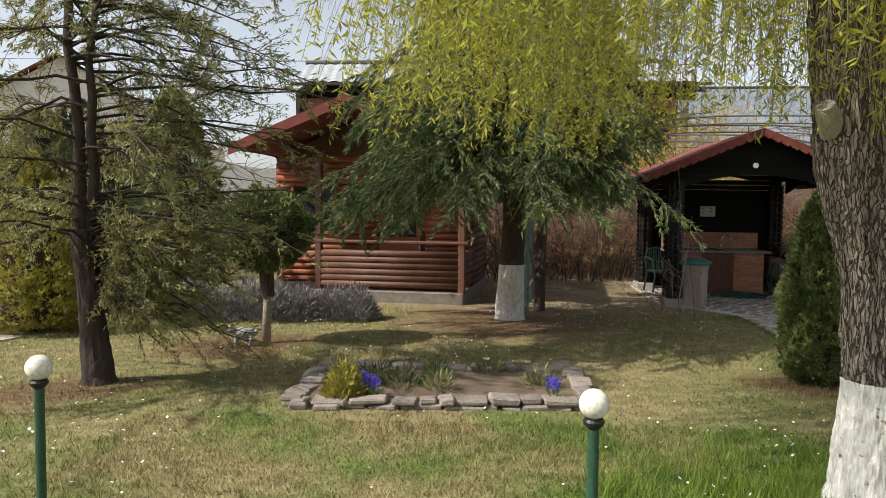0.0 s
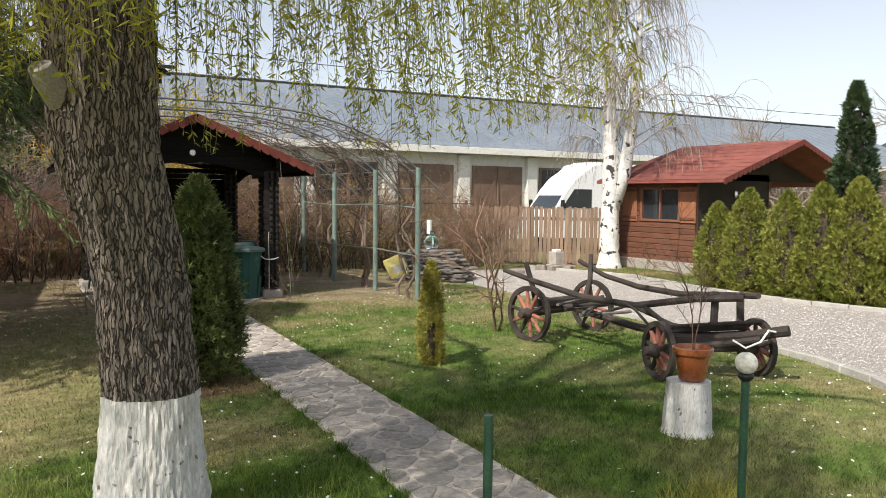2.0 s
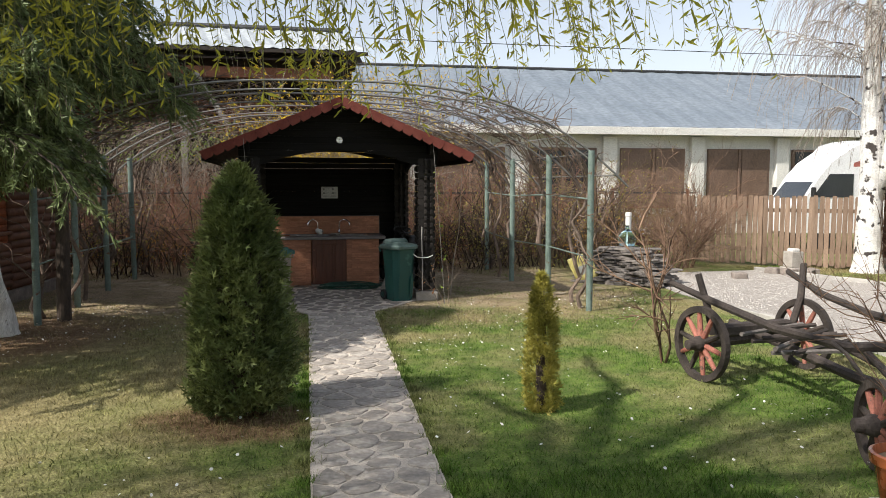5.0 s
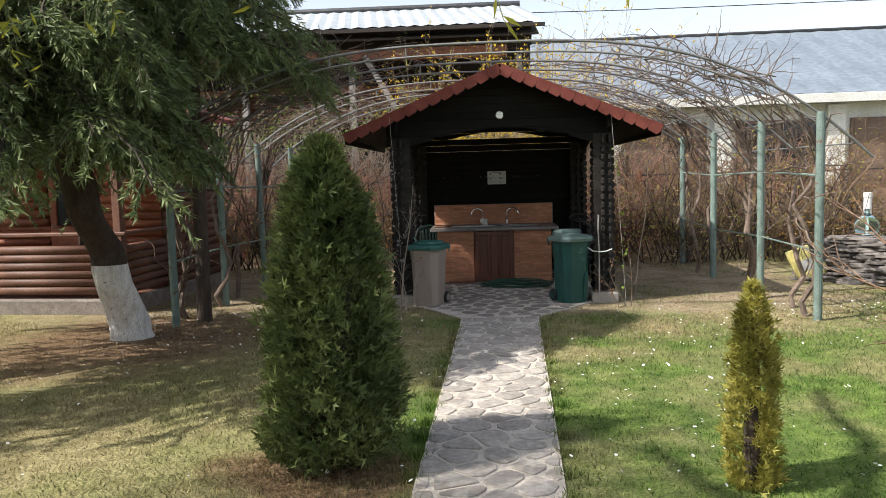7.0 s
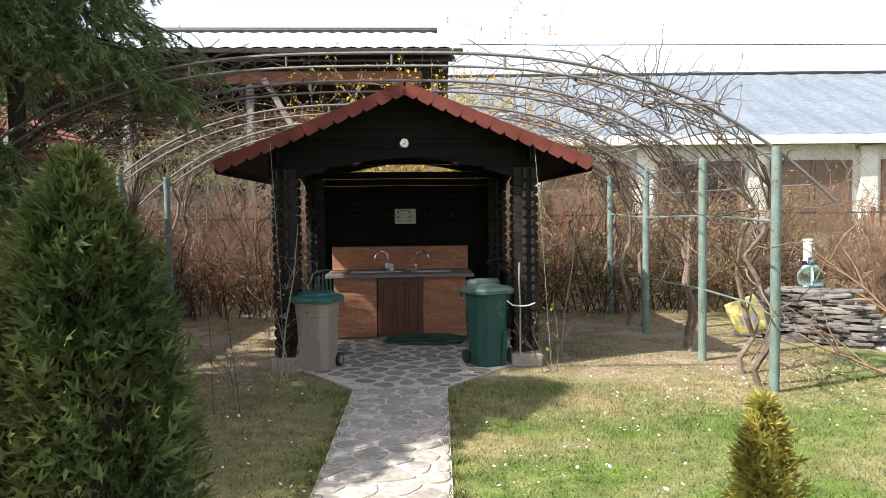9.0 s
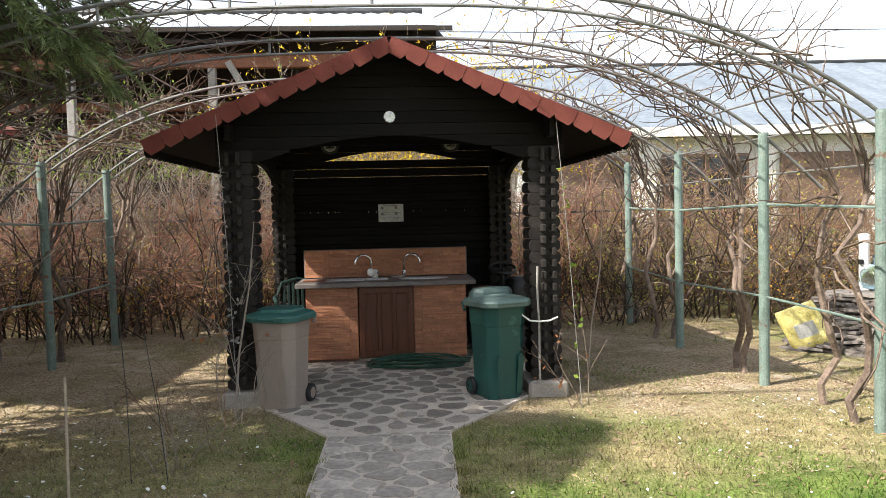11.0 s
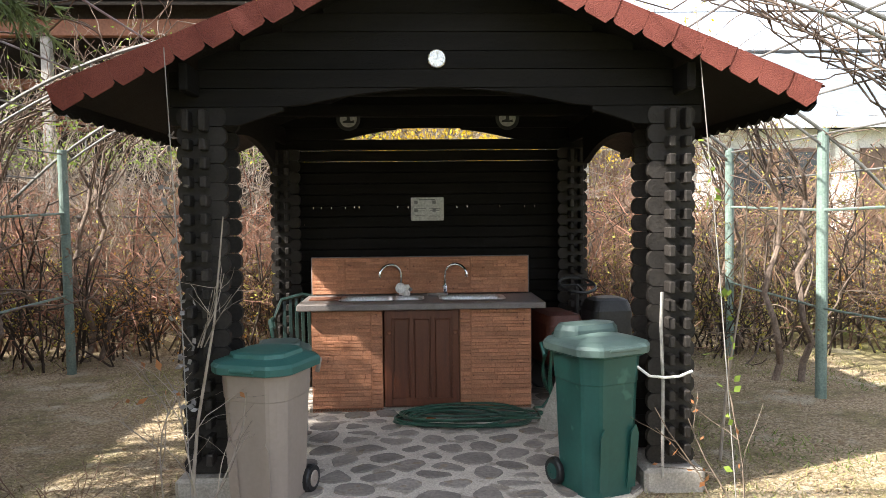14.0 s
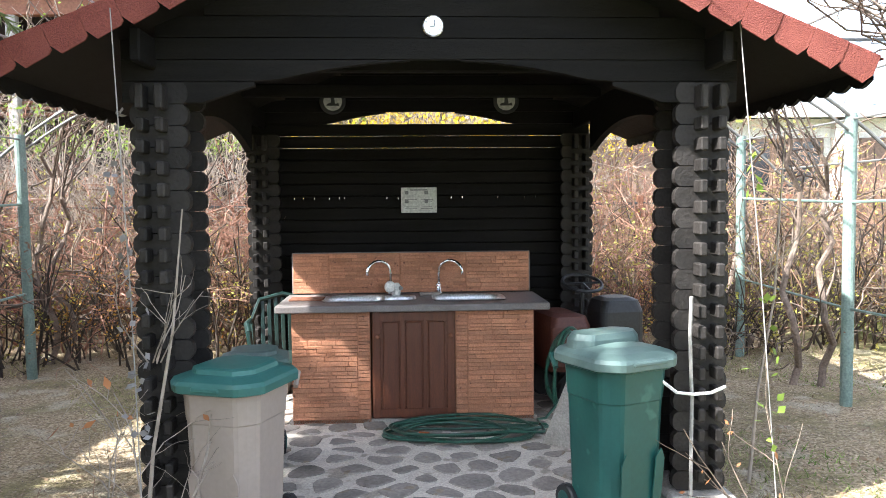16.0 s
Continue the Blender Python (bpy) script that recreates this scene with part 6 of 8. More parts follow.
part("bowl", Build().lathe([(0.085, 0), (0.095, 0.01), (0.125, 0.19), (0.142, 0.195), (0.145, 0.235), (0.132, 0.24), (0.125, 0.20), (0.02, 0.185)], 32), MAT["terracotta"], pot, smooth=False)
part("earth", Build().lathe([(0.118, 0.19), (0.118, 0.205), (0.02, 0.212)], 20), MAT["soil"], pot)
bare_shrub("potted_sapling", (6.32, 4.56, 0.59), 0.78, 0.10, 2, MAT["twig_brown"], "small leafless sapling growing in the terracotta pot", 79, 7, 2, 0.006, root=0.01, category="plant")

# ---- old farm cart without its bed ----
cart = thing("farm_cart", (8.0, 6.8, 0), 0, "weathered old wooden farm cart frame with red spoked wheels", "cart")
CO = Vector((8.0, 6.8, 0))


def cart_wheel(x, y, r, rz, tilt=0.0):
    """Hub, spokes, felloe and iron tyre; its axle lies along x."""
    rim = Build()
    n = 36
    prof = [(r - 0.062, -0.024), (r - 0.008, -0.026), (r - 0.008, 0.026), (r - 0.062, 0.024)]
    vs, fs = [], []
    for j in range(n):
        a = 2 * math.pi * j / n
        for q, w in prof:
            q2 = q + 0.004 * noise.noise(Vector((j * 0.7, q, x)))
            vs.append((w, q2 * math.cos(a), q2 * math.sin(a)))
    for j in range(n):
        k = (j + 1) % n
        for i in range(4):
            fs.append((j * 4 + i, j * 4 + (i + 1) % 4, k * 4 + (i + 1) % 4, k * 4 + i))
    m = Matrix.Translation(Vector((x, y, r - 0.012)) - CO) @ pose(0, 0, 0, 0, tilt, rz)
    wheel = part("wheel", rim.add(vs, fs), MAT["cart_wood"], cart, at=m)
    tyre = Build()
    vs, fs = [], []
    for j in range(n):
        a = 2 * math.pi * j / n
        for q, w in ((r - 0.008, -0.028), (r + 0.0, -0.028), (r + 0.0, 0.028), (r - 0.008, 0.028)):
            vs.append((w, q * math.cos(a), q * math.sin(a)))
    part("tyre", tyre.add(vs, fs), MAT["iron"], wheel, "rusty iron tyre")
    ry = Matrix.Rotation(math.radians(90), 4, "Y")
    part("hub", Build().lathe([(0.03, -0.15), (0.042, -0.145), (0.046, -0.09), (0.066, -0.05), (0.07, 0.0), (0.066, 0.05), (0.046, 0.09), (0.04, 0.12)], 18, m=ry), MAT["cart_wood"], wheel)
    for k in range(10):
        a = 2 * math.pi * (k + 0.3) / 10
        spoke = Build().tube([(0, 0.05 * math.cos(a), 0.05 * math.sin(a)), (0.0, (r * 0.55) * math.cos(a), r * 0.55 * math.sin(a)), (0, (r - 0.055) * math.cos(a), (r - 0.055) * math.sin(a))], [0.026, 0.023, 0.018], 8)
        part("spoke", spoke, MAT["spoke_paint"] if k % 4 else MAT["cart_wood"], wheel)
    return wheel


def cart_part(name, pts, r, mat="cart_wood", n=8, label=""):
    return part(name, Build().tube([tuple(Vector(p) - CO) for p in pts], r, n), MAT[mat], cart, label)


cart_wheel(7.50, 7.92, 0.335, 8)
cart_wheel(8.66, 8.10, 0.335, 8)
cart_wheel(7.35, 5.80, 0.285, -18)
cart_wheel(8.32, 5.46, 0.285, -18)
cart_part("rear_axle", [(7.42, 7.91, 0.325), (8.08, 8.01, 0.335), (8.74, 8.11, 0.325)], 0.05)
part("rear_bolster", Build().box(Vector((8.08, 8.01, 0.42)) - CO, (0.80, 0.12, 0.11), 0.02, pose(0, 0, 0, 0, 0, 8)), MAT["cart_wood"], cart)
cart_part("front_axle", [(7.27, 5.83, 0.28), (7.83, 5.63, 0.29), (8.40, 5.43, 0.28)], 0.048)
part("front_bolster", Build().box(Vector((7.83, 5.63, 0.37)) - CO, (0.78, 0.13, 0.12), 0.02, pose(0, 0, 0, 0, 0, -19)), MAT["cart_wood"], cart)
part("turn_beam", Build().box(Vector((7.86, 5.68, 0.47)) - CO, (0.86, 0.10, 0.07), 0.015, pose(0, 0, 0, 0, 0, -17)), MAT["cart_wood"], cart)
cart_part("reach_pole", [(7.83, 5.6, 0.36), (7.9, 6.6, 0.33), (8.05, 7.6, 0.36), (8.12, 8.4, 0.40)], [0.045, 0.042, 0.042, 0.04])
cart_part("draw_pole", [(7.75, 5.75, 0.36), (7.98, 5.38, 0.42), (8.13, 5.0, 0.52)], [0.042, 0.042, 0.05])
cart_part("draw_brace", [(7.5, 5.75, 0.30), (7.8, 5.42, 0.36), (8.0, 5.2, 0.42)], [0.03, 0.03, 0.03])
cart_part("draw_brace", [(8.2, 5.55, 0.30), (8.16, 5.35, 0.38), (8.08, 5.15, 0.46)], [0.03, 0.03, 0.03])
cart_part("rope", [(7.75, 5.3, 0.42), (7.80, 5.2, 0.36), (7.9, 5.12, 0.42), (7.98, 5.1, 0.52), (8.06, 5.08, 0.5)], 0.010, "white_plastic", 6, "pale knotted rope")
cart_part("side_pole", [(7.45, 8.35, 0.80), (7.55, 7.85, 0.70), (7.62, 7.1, 0.60), (7.66, 6.4, 0.60), (7.88, 5.85, 0.72), (8.08, 5.45, 0.76)], [0.028, 0.034, 0.036, 0.036, 0.034, 0.030])
cart_part("side_pole", [(8.75, 8.45, 0.86), (8.68, 7.9, 0.72), (8.55, 7.2, 0.66), (8.45, 6.5, 0.66), (8.36, 5.95, 0.72), (8.24, 5.4, 0.78)], [0.028, 0.032, 0.034, 0.034, 0.032, 0.030])
cart_part("stake", [(7.62, 7.93, 0.40), (7.55, 7.93, 0.66), (7.50, 8.0, 0.92)], [0.035, 0.032, 0.030])
cart_part("stake", [(8.52, 8.08, 0.40), (8.62, 8.1, 0.66), (8.72, 8.2, 0.96)], [0.035, 0.032, 0.030])
cart_part("stake", [(7.72, 6.35, 0.60), (7.58, 5.95, 0.50), (7.62, 5.75, 0.42)], [0.025, 0.025, 0.022])
for x, y in ((8.02, 5.72), (8.22, 5.58)):
    part("upright_board", Build().box(Vector((x, y, 0.62)) - CO, (0.075, 0.035, 0.36), 0.008, pose(0, 0, 0, rnd(-6, 6), rnd(-6, 6), -18)), MAT["cart_wood"], cart, "grey weathered board")
cart_part("brace", [(7.66, 6.4, 0.58), (7.75, 6.0, 0.46), (7.85, 5.75, 0.42)], [0.02, 0.02, 0.02])
cart_part("brace", [(7.45, 5.95, 0.42), (7.55, 6.3, 0.58), (7.6, 6.5, 0.62)], [0.014, 0.014, 0.014])
rng_c = random.Random(4)
for k in range(9):
    y = 7.35 + rng_c.uniform(-0.25, 0.35)
    cart_part("loose_stick", [(7.75 + rng_c.uniform(-0.1, 0.3), y, 0.38 + k * 0.012), (8.35 + rng_c.uniform(-0.2, 0.2), y + rng_c.uniform(-0.25, 0.35), 0.40 + k * 0.014)], 0.02, "cart_wood" if k % 3 else "slate", 6)
for k in range(5):
    cart_part("rail_stick", [(7.45 + 0.07 * k, 5.75 - 0.05 * k, 0.50 + 0.008 * k), (8.3, 5.5 - 0.03 * k, 0.51 + 0.006 * k)], 0.018, "cart_wood", 6)

# spare wheel leaning at the hedge
spare = thing("spare_wheel", (14.15, 5.55, 0), 0, "old grey wooden cart wheel leaning by the hedge", "wheel")
sp = Build()
r = 0.42
sp.tube([(0, r * math.cos(a), r + r * math.sin(a)) for a in [2 * math.pi * k / 32 for k in range(33)]], 0.03, 8, cap=False)
part("rim", sp, MAT["slate"], spare)
for k in range(12):
    a = 2 * math.pi * k / 12
    part("spoke", Build().tube([(0, 0.05 * math.cos(a), r + 0.05 * math.sin(a)), (0, (r - 0.02) * math.cos(a), r + (r - 0.02) * math.sin(a))], 0.016, 6), MAT["slate"], spare)
part("hub", Build().lathe([(0.06, -0.08), (0.075, 0), (0.06, 0.08)], 14, c=(0, 0, r), m=Matrix.Rotation(math.radians(90), 4, "Y")), MAT["slate"], spare)
mound("dry_tuft", (13.95, 6.15, 0), 0.3, 0.35, 700, MAT["leaf_gold"], 0.12, "tuft of yellow ornamental grass by the kerb", 160, thin=0.1)

# ---- pergola of steel posts and arches ----
P_R = [(8.08, 11.53), (8.05, 12.97), (8.08, 14.80), (8.17, 16.63)]
P_L = [(1.19, 12.02), (1.34, 13.38), (1.43, 15.03), (1.60, 16.50)]
pergola = thing("pergola", (4.7, 11.8, 0), 0, "long arched steel pergola with green posts over the pavilion", "pergola")
PO = Vector((4.7, 11.8, 0))


def arch_pt(i, s, drop=0.0):
    (x0, y0), (x1, y1) = P_L[i], P_R[i]
    q = 2 * s - 1
    return Vector((x0 + (x1 - x0) * s, y0 + (y1 - y0) * s, 2.11 + 0.86 * (1 - abs(q) ** 3) - drop))


for i in range(4):
    for (x, y), tilt in ((P_R[i], 0.6), (P_L[i], -0.8)):
        part("post", Build().lathe([(0.043, -0.1), (0.043, 2.12), (0.040, 2.14)], 14), MAT["pergola_paint"], pergola, at=pose(x - PO.x, y - PO.y, 0, rnd(-0.6, 0.6), rnd(-0.6, 0.6), 0))
    a1 = [arch_pt(i, s) - PO for s in np.linspace(-0.075, 1.075, 40)]
    a2 = [arch_pt(i, s, 0.11) - PO for s in np.linspace(0.0, 1.0, 36)]
    part("arch", Build().tube(a1, 0.014, 8), MAT["pergola_steel"], pergola)
    part("inner_arch", Build().tube(a2, 0.011, 8), MAT["pergola_steel"], pergola)
    for s in (0.03, 0.15, 0.27, 0.39, 0.52, 0.66, 0.78, 0.9):
        part("spacer", Build().tube([arch_pt(i, s) - PO, arch_pt(i, s, 0.11) - PO], 0.010, 6), MAT["pergola_steel"], pergola)
for s in (-0.04, 0.0, 0.06, 0.13, 0.22, 0.80, 0.88, 0.95, 1.0, 1.05):
    part("purlin", Build().tube([arch_pt(i, s, 0.012) - PO for i in range(4)], 0.008, 6), MAT["pergola_steel"], pergola)
for pts in (P_R, P_L):
    for z in (0.72, 1.50):
        part("side_rail", Build().tube([Vector((x, y, z + (0.04 if k % 2 else 0))) - PO for k, (x, y) in enumerate(pts)], 0.011, 6), MAT["pergola_paint"], pergola)


def vine(i, side, seed):
    """A gnarled vine up a post and out along the arch, with bare shoots."""
    rng = np.random.default_rng(seed)
    (x, y) = (P_R if side > 0 else P_L)[i]
    y += rng.uniform(-0.1, 0.75)
    x += rng.uniform(-0.05, 0.18) * side
    t = thing("grape_vine", (x, y, 0), 0, "gnarled leafless grape vine trained on the pergola", "vine", "grape vines")
    o = np.array([x, y, 0])
    pts = [np.array([0, 0, -0.05])]
    for z in np.linspace(0.15, 2.0, 10):
        pts.append(np.array([0.07 * math.sin(z * 5 + seed) + rng.normal() * 0.03, 0.07 * math.cos(z * 4 + seed) + rng.normal() * 0.04, z]))
    part("stem", Build().tube([tuple(p) for p in pts], [0.032 - 0.0016 * k for k in range(11)], 7), MAT["vine_wood"], t)
    lines, rads = [], []
    for k in range(7):
        s0 = 1.0 if side > 0 else 0.0
        s1 = s0 - side * rng.uniform(0.12, 0.42)
        start = pts[-1 - rng.integers(0, 3)]
        line = [start]
        for f in np.linspace(0.12, 1, 9):
            a = arch_pt(i, s0 + (s1 - s0) * f)
            line.append(np.array([a.x, a.y + (y - (P_R if side > 0 else P_L)[i][1]) * (1 - 0.5 * f), a.z]) - o + rng.normal(size=3) * 0.085)
        lines.append(np.array(line))
        rads.append(np.linspace(0.009, 0.004, 10))
    for k in range(8):
        q = rng.uniform(1.5, 9.9)
        b = pts[int(q)] * (1 - q % 1) + pts[int(q) + 1] * (q % 1)
        d = unit(rng.normal(size=3) * np.array([0.5, 1.1, 0.5]) + np.array([0, 0, 0.85]))
        line = [b]
        for f in range(9):
            d = unit(d + rng.normal(size=3) * 0.24)
            line.append(line[-1] + d * rng.uniform(0.06, 0.15))
        lines.append(np.array(line))
        rads.append(np.linspace(0.012, 0.004, 10))
    for k in range(30):
        src = lines[rng.integers(0, 7)]
        b = src[rng.integers(2, 9)]
        d = unit(rng.normal(size=3) * np.array([1, 1, 0.7]) + np.array([0, 0, 0.5]))
        line = [b]
        for f in range(9):
            d = unit(d + rng.normal(size=3) * 0.22)
            line.append(line[-1] + d * rng.uniform(0.03, 0.075))
        lines.append(np.array(line))
        rads.append(np.linspace(0.007, 0.0025, 10))
    tagged(part("shoot_growth", twig_tubes("shoot_growth", np.array(lines), np.array(rads), MAT["vine_wood"]), None, t), kind="stuff")


for i in range(4):
    for side in (-1, 1):
        vine(i, side, 200 + i * 7 + side)
        vine(i, side, 300 + i * 7 + side)

# ---- slate pile with bag and bottle ----
pile = thing("slate_pile", (9.95, 14.15, 0), -48, "dry-stacked heap of thin grey slate slabs", "stone pile")
rng_p = random.Random(12)
slabs = [Build().prism([(0.20 * math.cos(a) * rng_p.uniform(0.75, 1.15), 0.13 * math.sin(a) * rng_p.uniform(0.75, 1.15)) for a in [2 * math.pi * k / 8 for k in range(8)]], 0, 0.028, 0.004).mesh("slate", MAT["slate"]) for _ in range(6)]
for layer in range(21):
    z = 0.0 + layer * 0.029
    wid = 0.72 * (1 - (layer / 30) ** 2)
    for row in (-0.34, 0.0, 0.34):
        x = -wid + rng_p.uniform(0, 0.15)
        while x < wid:
            part("slate", rng_p.choice(slabs), None, pile, at=pose(x, row * (1 - layer / 45) + rng_p.uniform(-0.04, 0.04), z, rng_p.uniform(-3, 3), rng_p.uniform(-3, 3), rng_p.uniform(-25, 25)))
            x += rng_p.uniform(0.26, 0.36)
bag = loft([[(x * k * (1 + 0.05 * math.sin(5 * math.atan2(y, x) + z * 9)), y * k2 + 0.015 * math.sin(x * 23 + z * 17), z) for x, y in rounded(0.20, 0.075, 0.05)] for k, k2, z in ((0.80, 0.7, 0), (0.98, 1.1, 0.03), (1.03, 1.2, 0.12), (0.98, 1.15, 0.24), (1.02, 0.8, 0.36), (0.97, 0.35, 0.44), (0.94, 0.22, 0.47))])
sack = solid("sack", bag, MAT["yellow_bag"], "crumpled yellow and white plastic sack against the slate", "sack", smooth=True, at=pose(9.33, 14.32, 0.05, 12, -24, -35))
part("print_panel", Build().box((0.02, -0.094, 0.22), (0.20, 0.006, 0.16), 0.002), MAT["paper"], sack, "faded white printed panel")
solid("demijohn", Build().lathe([(0.02, 0), (0.13, 0.01), (0.165, 0.09), (0.15, 0.19), (0.07, 0.26), (0.035, 0.30), (0.035, 0.36)], 26), MAT["bottle_glass"], "large round blue-green glass bottle on the slate", "bottle", smooth=True, at=pose(10.05, 14.35, 0.622))
wp = thing("standpipe", (10.5, 15.2, 0), 0, "white plastic standpipe behind the slate heap", "pipe")
part("pipe", Build().lathe([(0.055, -0.03), (0.055, 1.1), (0.062, 1.11), (0.062, 1.17), (0.02, 1.18)], 18), MAT["white_plastic"], wp)
part("clip", Build().box((-0.06, -0.03, 0.85), (0.05, 0.05, 0.06), 0.008), MAT["black_plastic"], wp)
urn = thing("stone_urn", (13.7, 14.7, 0), 0, "small pale square stone pedestal by the fence", "pedestal")
part("block", Build().box((0, 0, 0.28), (0.26, 0.26, 0.30), 0.012).box((0, 0, 0.06), (0.34, 0.34, 0.14), 0.012), MAT["concrete"], urn)
part("cap", Build().box((0, 0, 0.455), (0.16, 0.16, 0.06), 0.01), MAT["white_plastic"], urn)
for i, (x, y) in enumerate(((13.5, 14.55), (13.75, 14.35), (13.95, 14.5), (13.3, 14.75), (12.2, 14.2))):
    solid("field_stone", rough_block(0.26, 0.2, 0.12, i * 3.3), MAT["bed_stone"], "rough pale stone at the drive's edge", "stone", "edge stones", at=pose(x, y, 0, 0, 0, 40 * i))

# ---- things round the counter ----
def hose_coil(rx, ry, turns, rng):
    """Loose loops thrown over one another, each with its own middle and size."""
    loops = [(rng.uniform(-0.09, 0.09), rng.uniform(-0.05, 0.05), rng.uniform(0.52, 1.06), rng.uniform(0.45, 1.12)) for _ in range(turns + 1)]
    pts, n = [], 36
    for k in range(turns * n):
        i, f = divmod(k, n)
        f = f / n
        cx, cy, ax, ay = (p * (1 - f) + q * f for p, q in zip(loops[i], loops[i + 1]))
        a = 2 * math.pi * f + 0.3
        pts.append((cx + rx * ax * math.cos(a), cy + ry * ay * math.sin(a) + 0.02 * math.sin(3 * a + i), 0.013 + 0.012 * i * (0.75 + 0.25 * math.sin(2 * a + i)) + 0.012 * max(0, math.sin(a * 2.0 + i * 1.9))))
    pts += [(pts[-1][0] - 0.02, pts[-1][1] + 0.16, 0.06), (pts[-1][0] + 0.05, pts[-1][1] + 0.26, 0.04), (pts[-1][0] + 0.16, pts[-1][1] + 0.30, 0.16)]
    return Build().tube(pts, 0.0095, 8)


hose = thing("garden_hose", tuple(pav(0.22, 1.36, 0.022)), PAV_R - 3, "coiled green garden hose lying on the flagstones", "hose")
part("coil", hose_coil(0.53, 0.22, 6, random.Random(4)), MAT["hose_rubber"], hose, smooth=True)
part("coupling", Build().tube([(-0.28, -0.13, 0.05), (-0.22, -0.15, 0.05)], 0.016, 8), MAT["terracotta"], hose, "brass coupling")
hang = thing("hanging_hose", tuple(pav(0.88, CY + 0.06, 0.0)), PAV_R, "green hose looped beside the counter", "hose")
lp = []
for k in range(150):
    a = 2 * math.pi * k / 30
    lp.append((0.075 + 0.03 * math.sin(k * 0.21), 0.05 + 0.05 * math.cos(k * 0.05) - 0.02 * (k % 7) / 7, 0.36 + 0.27 * math.sin(a) * (1 - 0.1 * math.sin(k * 0.07))))
lp = [(x + 0.085 * math.cos(2 * math.pi * k / 30) * (1 + 0.4 * math.sin(k * 0.13)), y - 0.06, z) for k, (x, y, z) in enumerate(lp)]
part("loop", Build().tube(lp, 0.0115, 7), MAT["hose_rubber"], hang, smooth=True)
panel = solid("leaning_board", Build().plate([(-0.16, 0), (0.16, 0), (0.14, 0.45), (-0.04, 0.47)], -0.008, 0.008), MAT["concrete"], "pale board leaning behind the green bin", "board", at=PAV @ pose(0.83, 1.05, 0.018, -14, 4, -28))

chair = thing("garden_chair", tuple(pav(-1.02, CY + 0.42, 0.0)), PAV_R + 12, "dark green plastic garden armchair beside the counter", "chair")
part("seat", Build().box((0, 0, 0.40), (0.44, 0.42, 0.03), 0.012), MAT["chair_plastic"], chair)
backp = part("backrest", Build().tube([(-0.22, 0.19, 0.40), (-0.23, 0.24, 0.65), (-0.17, 0.27, 0.80), (0, 0.28, 0.84), (0.17, 0.27, 0.80), (0.23, 0.24, 0.65), (0.22, 0.19, 0.40)], 0.018, 8), MAT["chair_plastic"], chair)
for k in range(7):
    x = -0.15 + 0.05 * k
    part("slat", Build().box((x, 0.235, 0.61), (0.03, 0.012, 0.42), 0.004, pose(0, 0, 0, -11)), MAT["chair_plastic"], backp)
for sx in (-1, 1):
    part("armrest", Build().tube([(sx * 0.24, 0.22, 0.66), (sx * 0.27, 0.0, 0.66), (sx * 0.26, -0.19, 0.63), (sx * 0.24, -0.22, 0.45)], [0.016, 0.022, 0.022, 0.018], 8), MAT["chair_plastic"], chair)
    for y in (-0.19, 0.19):
        part("leg", Build().tube([(sx * 0.20, y, 0.40), (sx * 0.25, y * 1.15, 0.017)], [0.024, 0.018], 8), MAT["chair_plastic"], chair)

mower = thing("ride_on_mower", tuple(pav(1.12, CY + 0.50, 0.0)), PAV_R + 10, "old dark red ride-on mower parked behind the counter", "mower")
part("bonnet", loft([[(x - 0.12, y, z) for x, y in rounded(0.16 * k, 0.28 * k, 0.05)] for k, z in ((0.95, 0.3), (1.0, 0.34), (0.97, 0.62), (0.85, 0.69), (0.5, 0.71))]), MAT["mower_red"], mower, "dull dark red bonnet")
part("chassis", Build().box((0.05, 0, 0.27), (0.5, 0.5, 0.10), 0.02), MAT["black_plastic"], mower)
part("seat", loft([[(x + 0.26, y - 0.16, z) for x, y in rounded(0.17 * k, 0.16 * k, 0.06)] for k, z in ((0.8, 0.36), (1.0, 0.42), (1.0, 0.72), (0.85, 0.80), (0.6, 0.82))]), MAT["black_plastic"], mower, "black moulded seat")
part("steering_wheel", Build().tube([(0.10 + 0.15 * math.cos(a), 0.06 + 0.145 * math.sin(a), 0.90 + 0.05 * math.sin(a)) for a in [2 * math.pi * k / 28 for k in range(29)]], 0.013, 8, cap=False)
     .tube([(-0.04, 0.06, 0.90), (0.24, 0.06, 0.90)], 0.009, 6).tube([(0.10, 0.06, 0.9), (0.10, -0.08, 0.86)], 0.009, 6), MAT["black_plastic"], mower)
part("column", Build().tube([(0.10, 0.06, 0.35), (0.10, 0.06, 0.90)], 0.018, 8), MAT["black_plastic"], mower)
for x, y, r in ((-0.12, -0.28, 0.15), (-0.12, 0.28, 0.15), (0.3, -0.28, 0.19), (0.3, 0.28, 0.19)):
    wl_ = part("wheel", Build().lathe([(0.05, -0.05), (r - 0.02, -0.055), (r, -0.03), (r, 0.03), (r - 0.02, 0.055), (0.05, 0.05)], 20, c=(x, y, r), m=Matrix.Rotation(math.radians(90), 4, "X")), MAT["black_plastic"], mower)

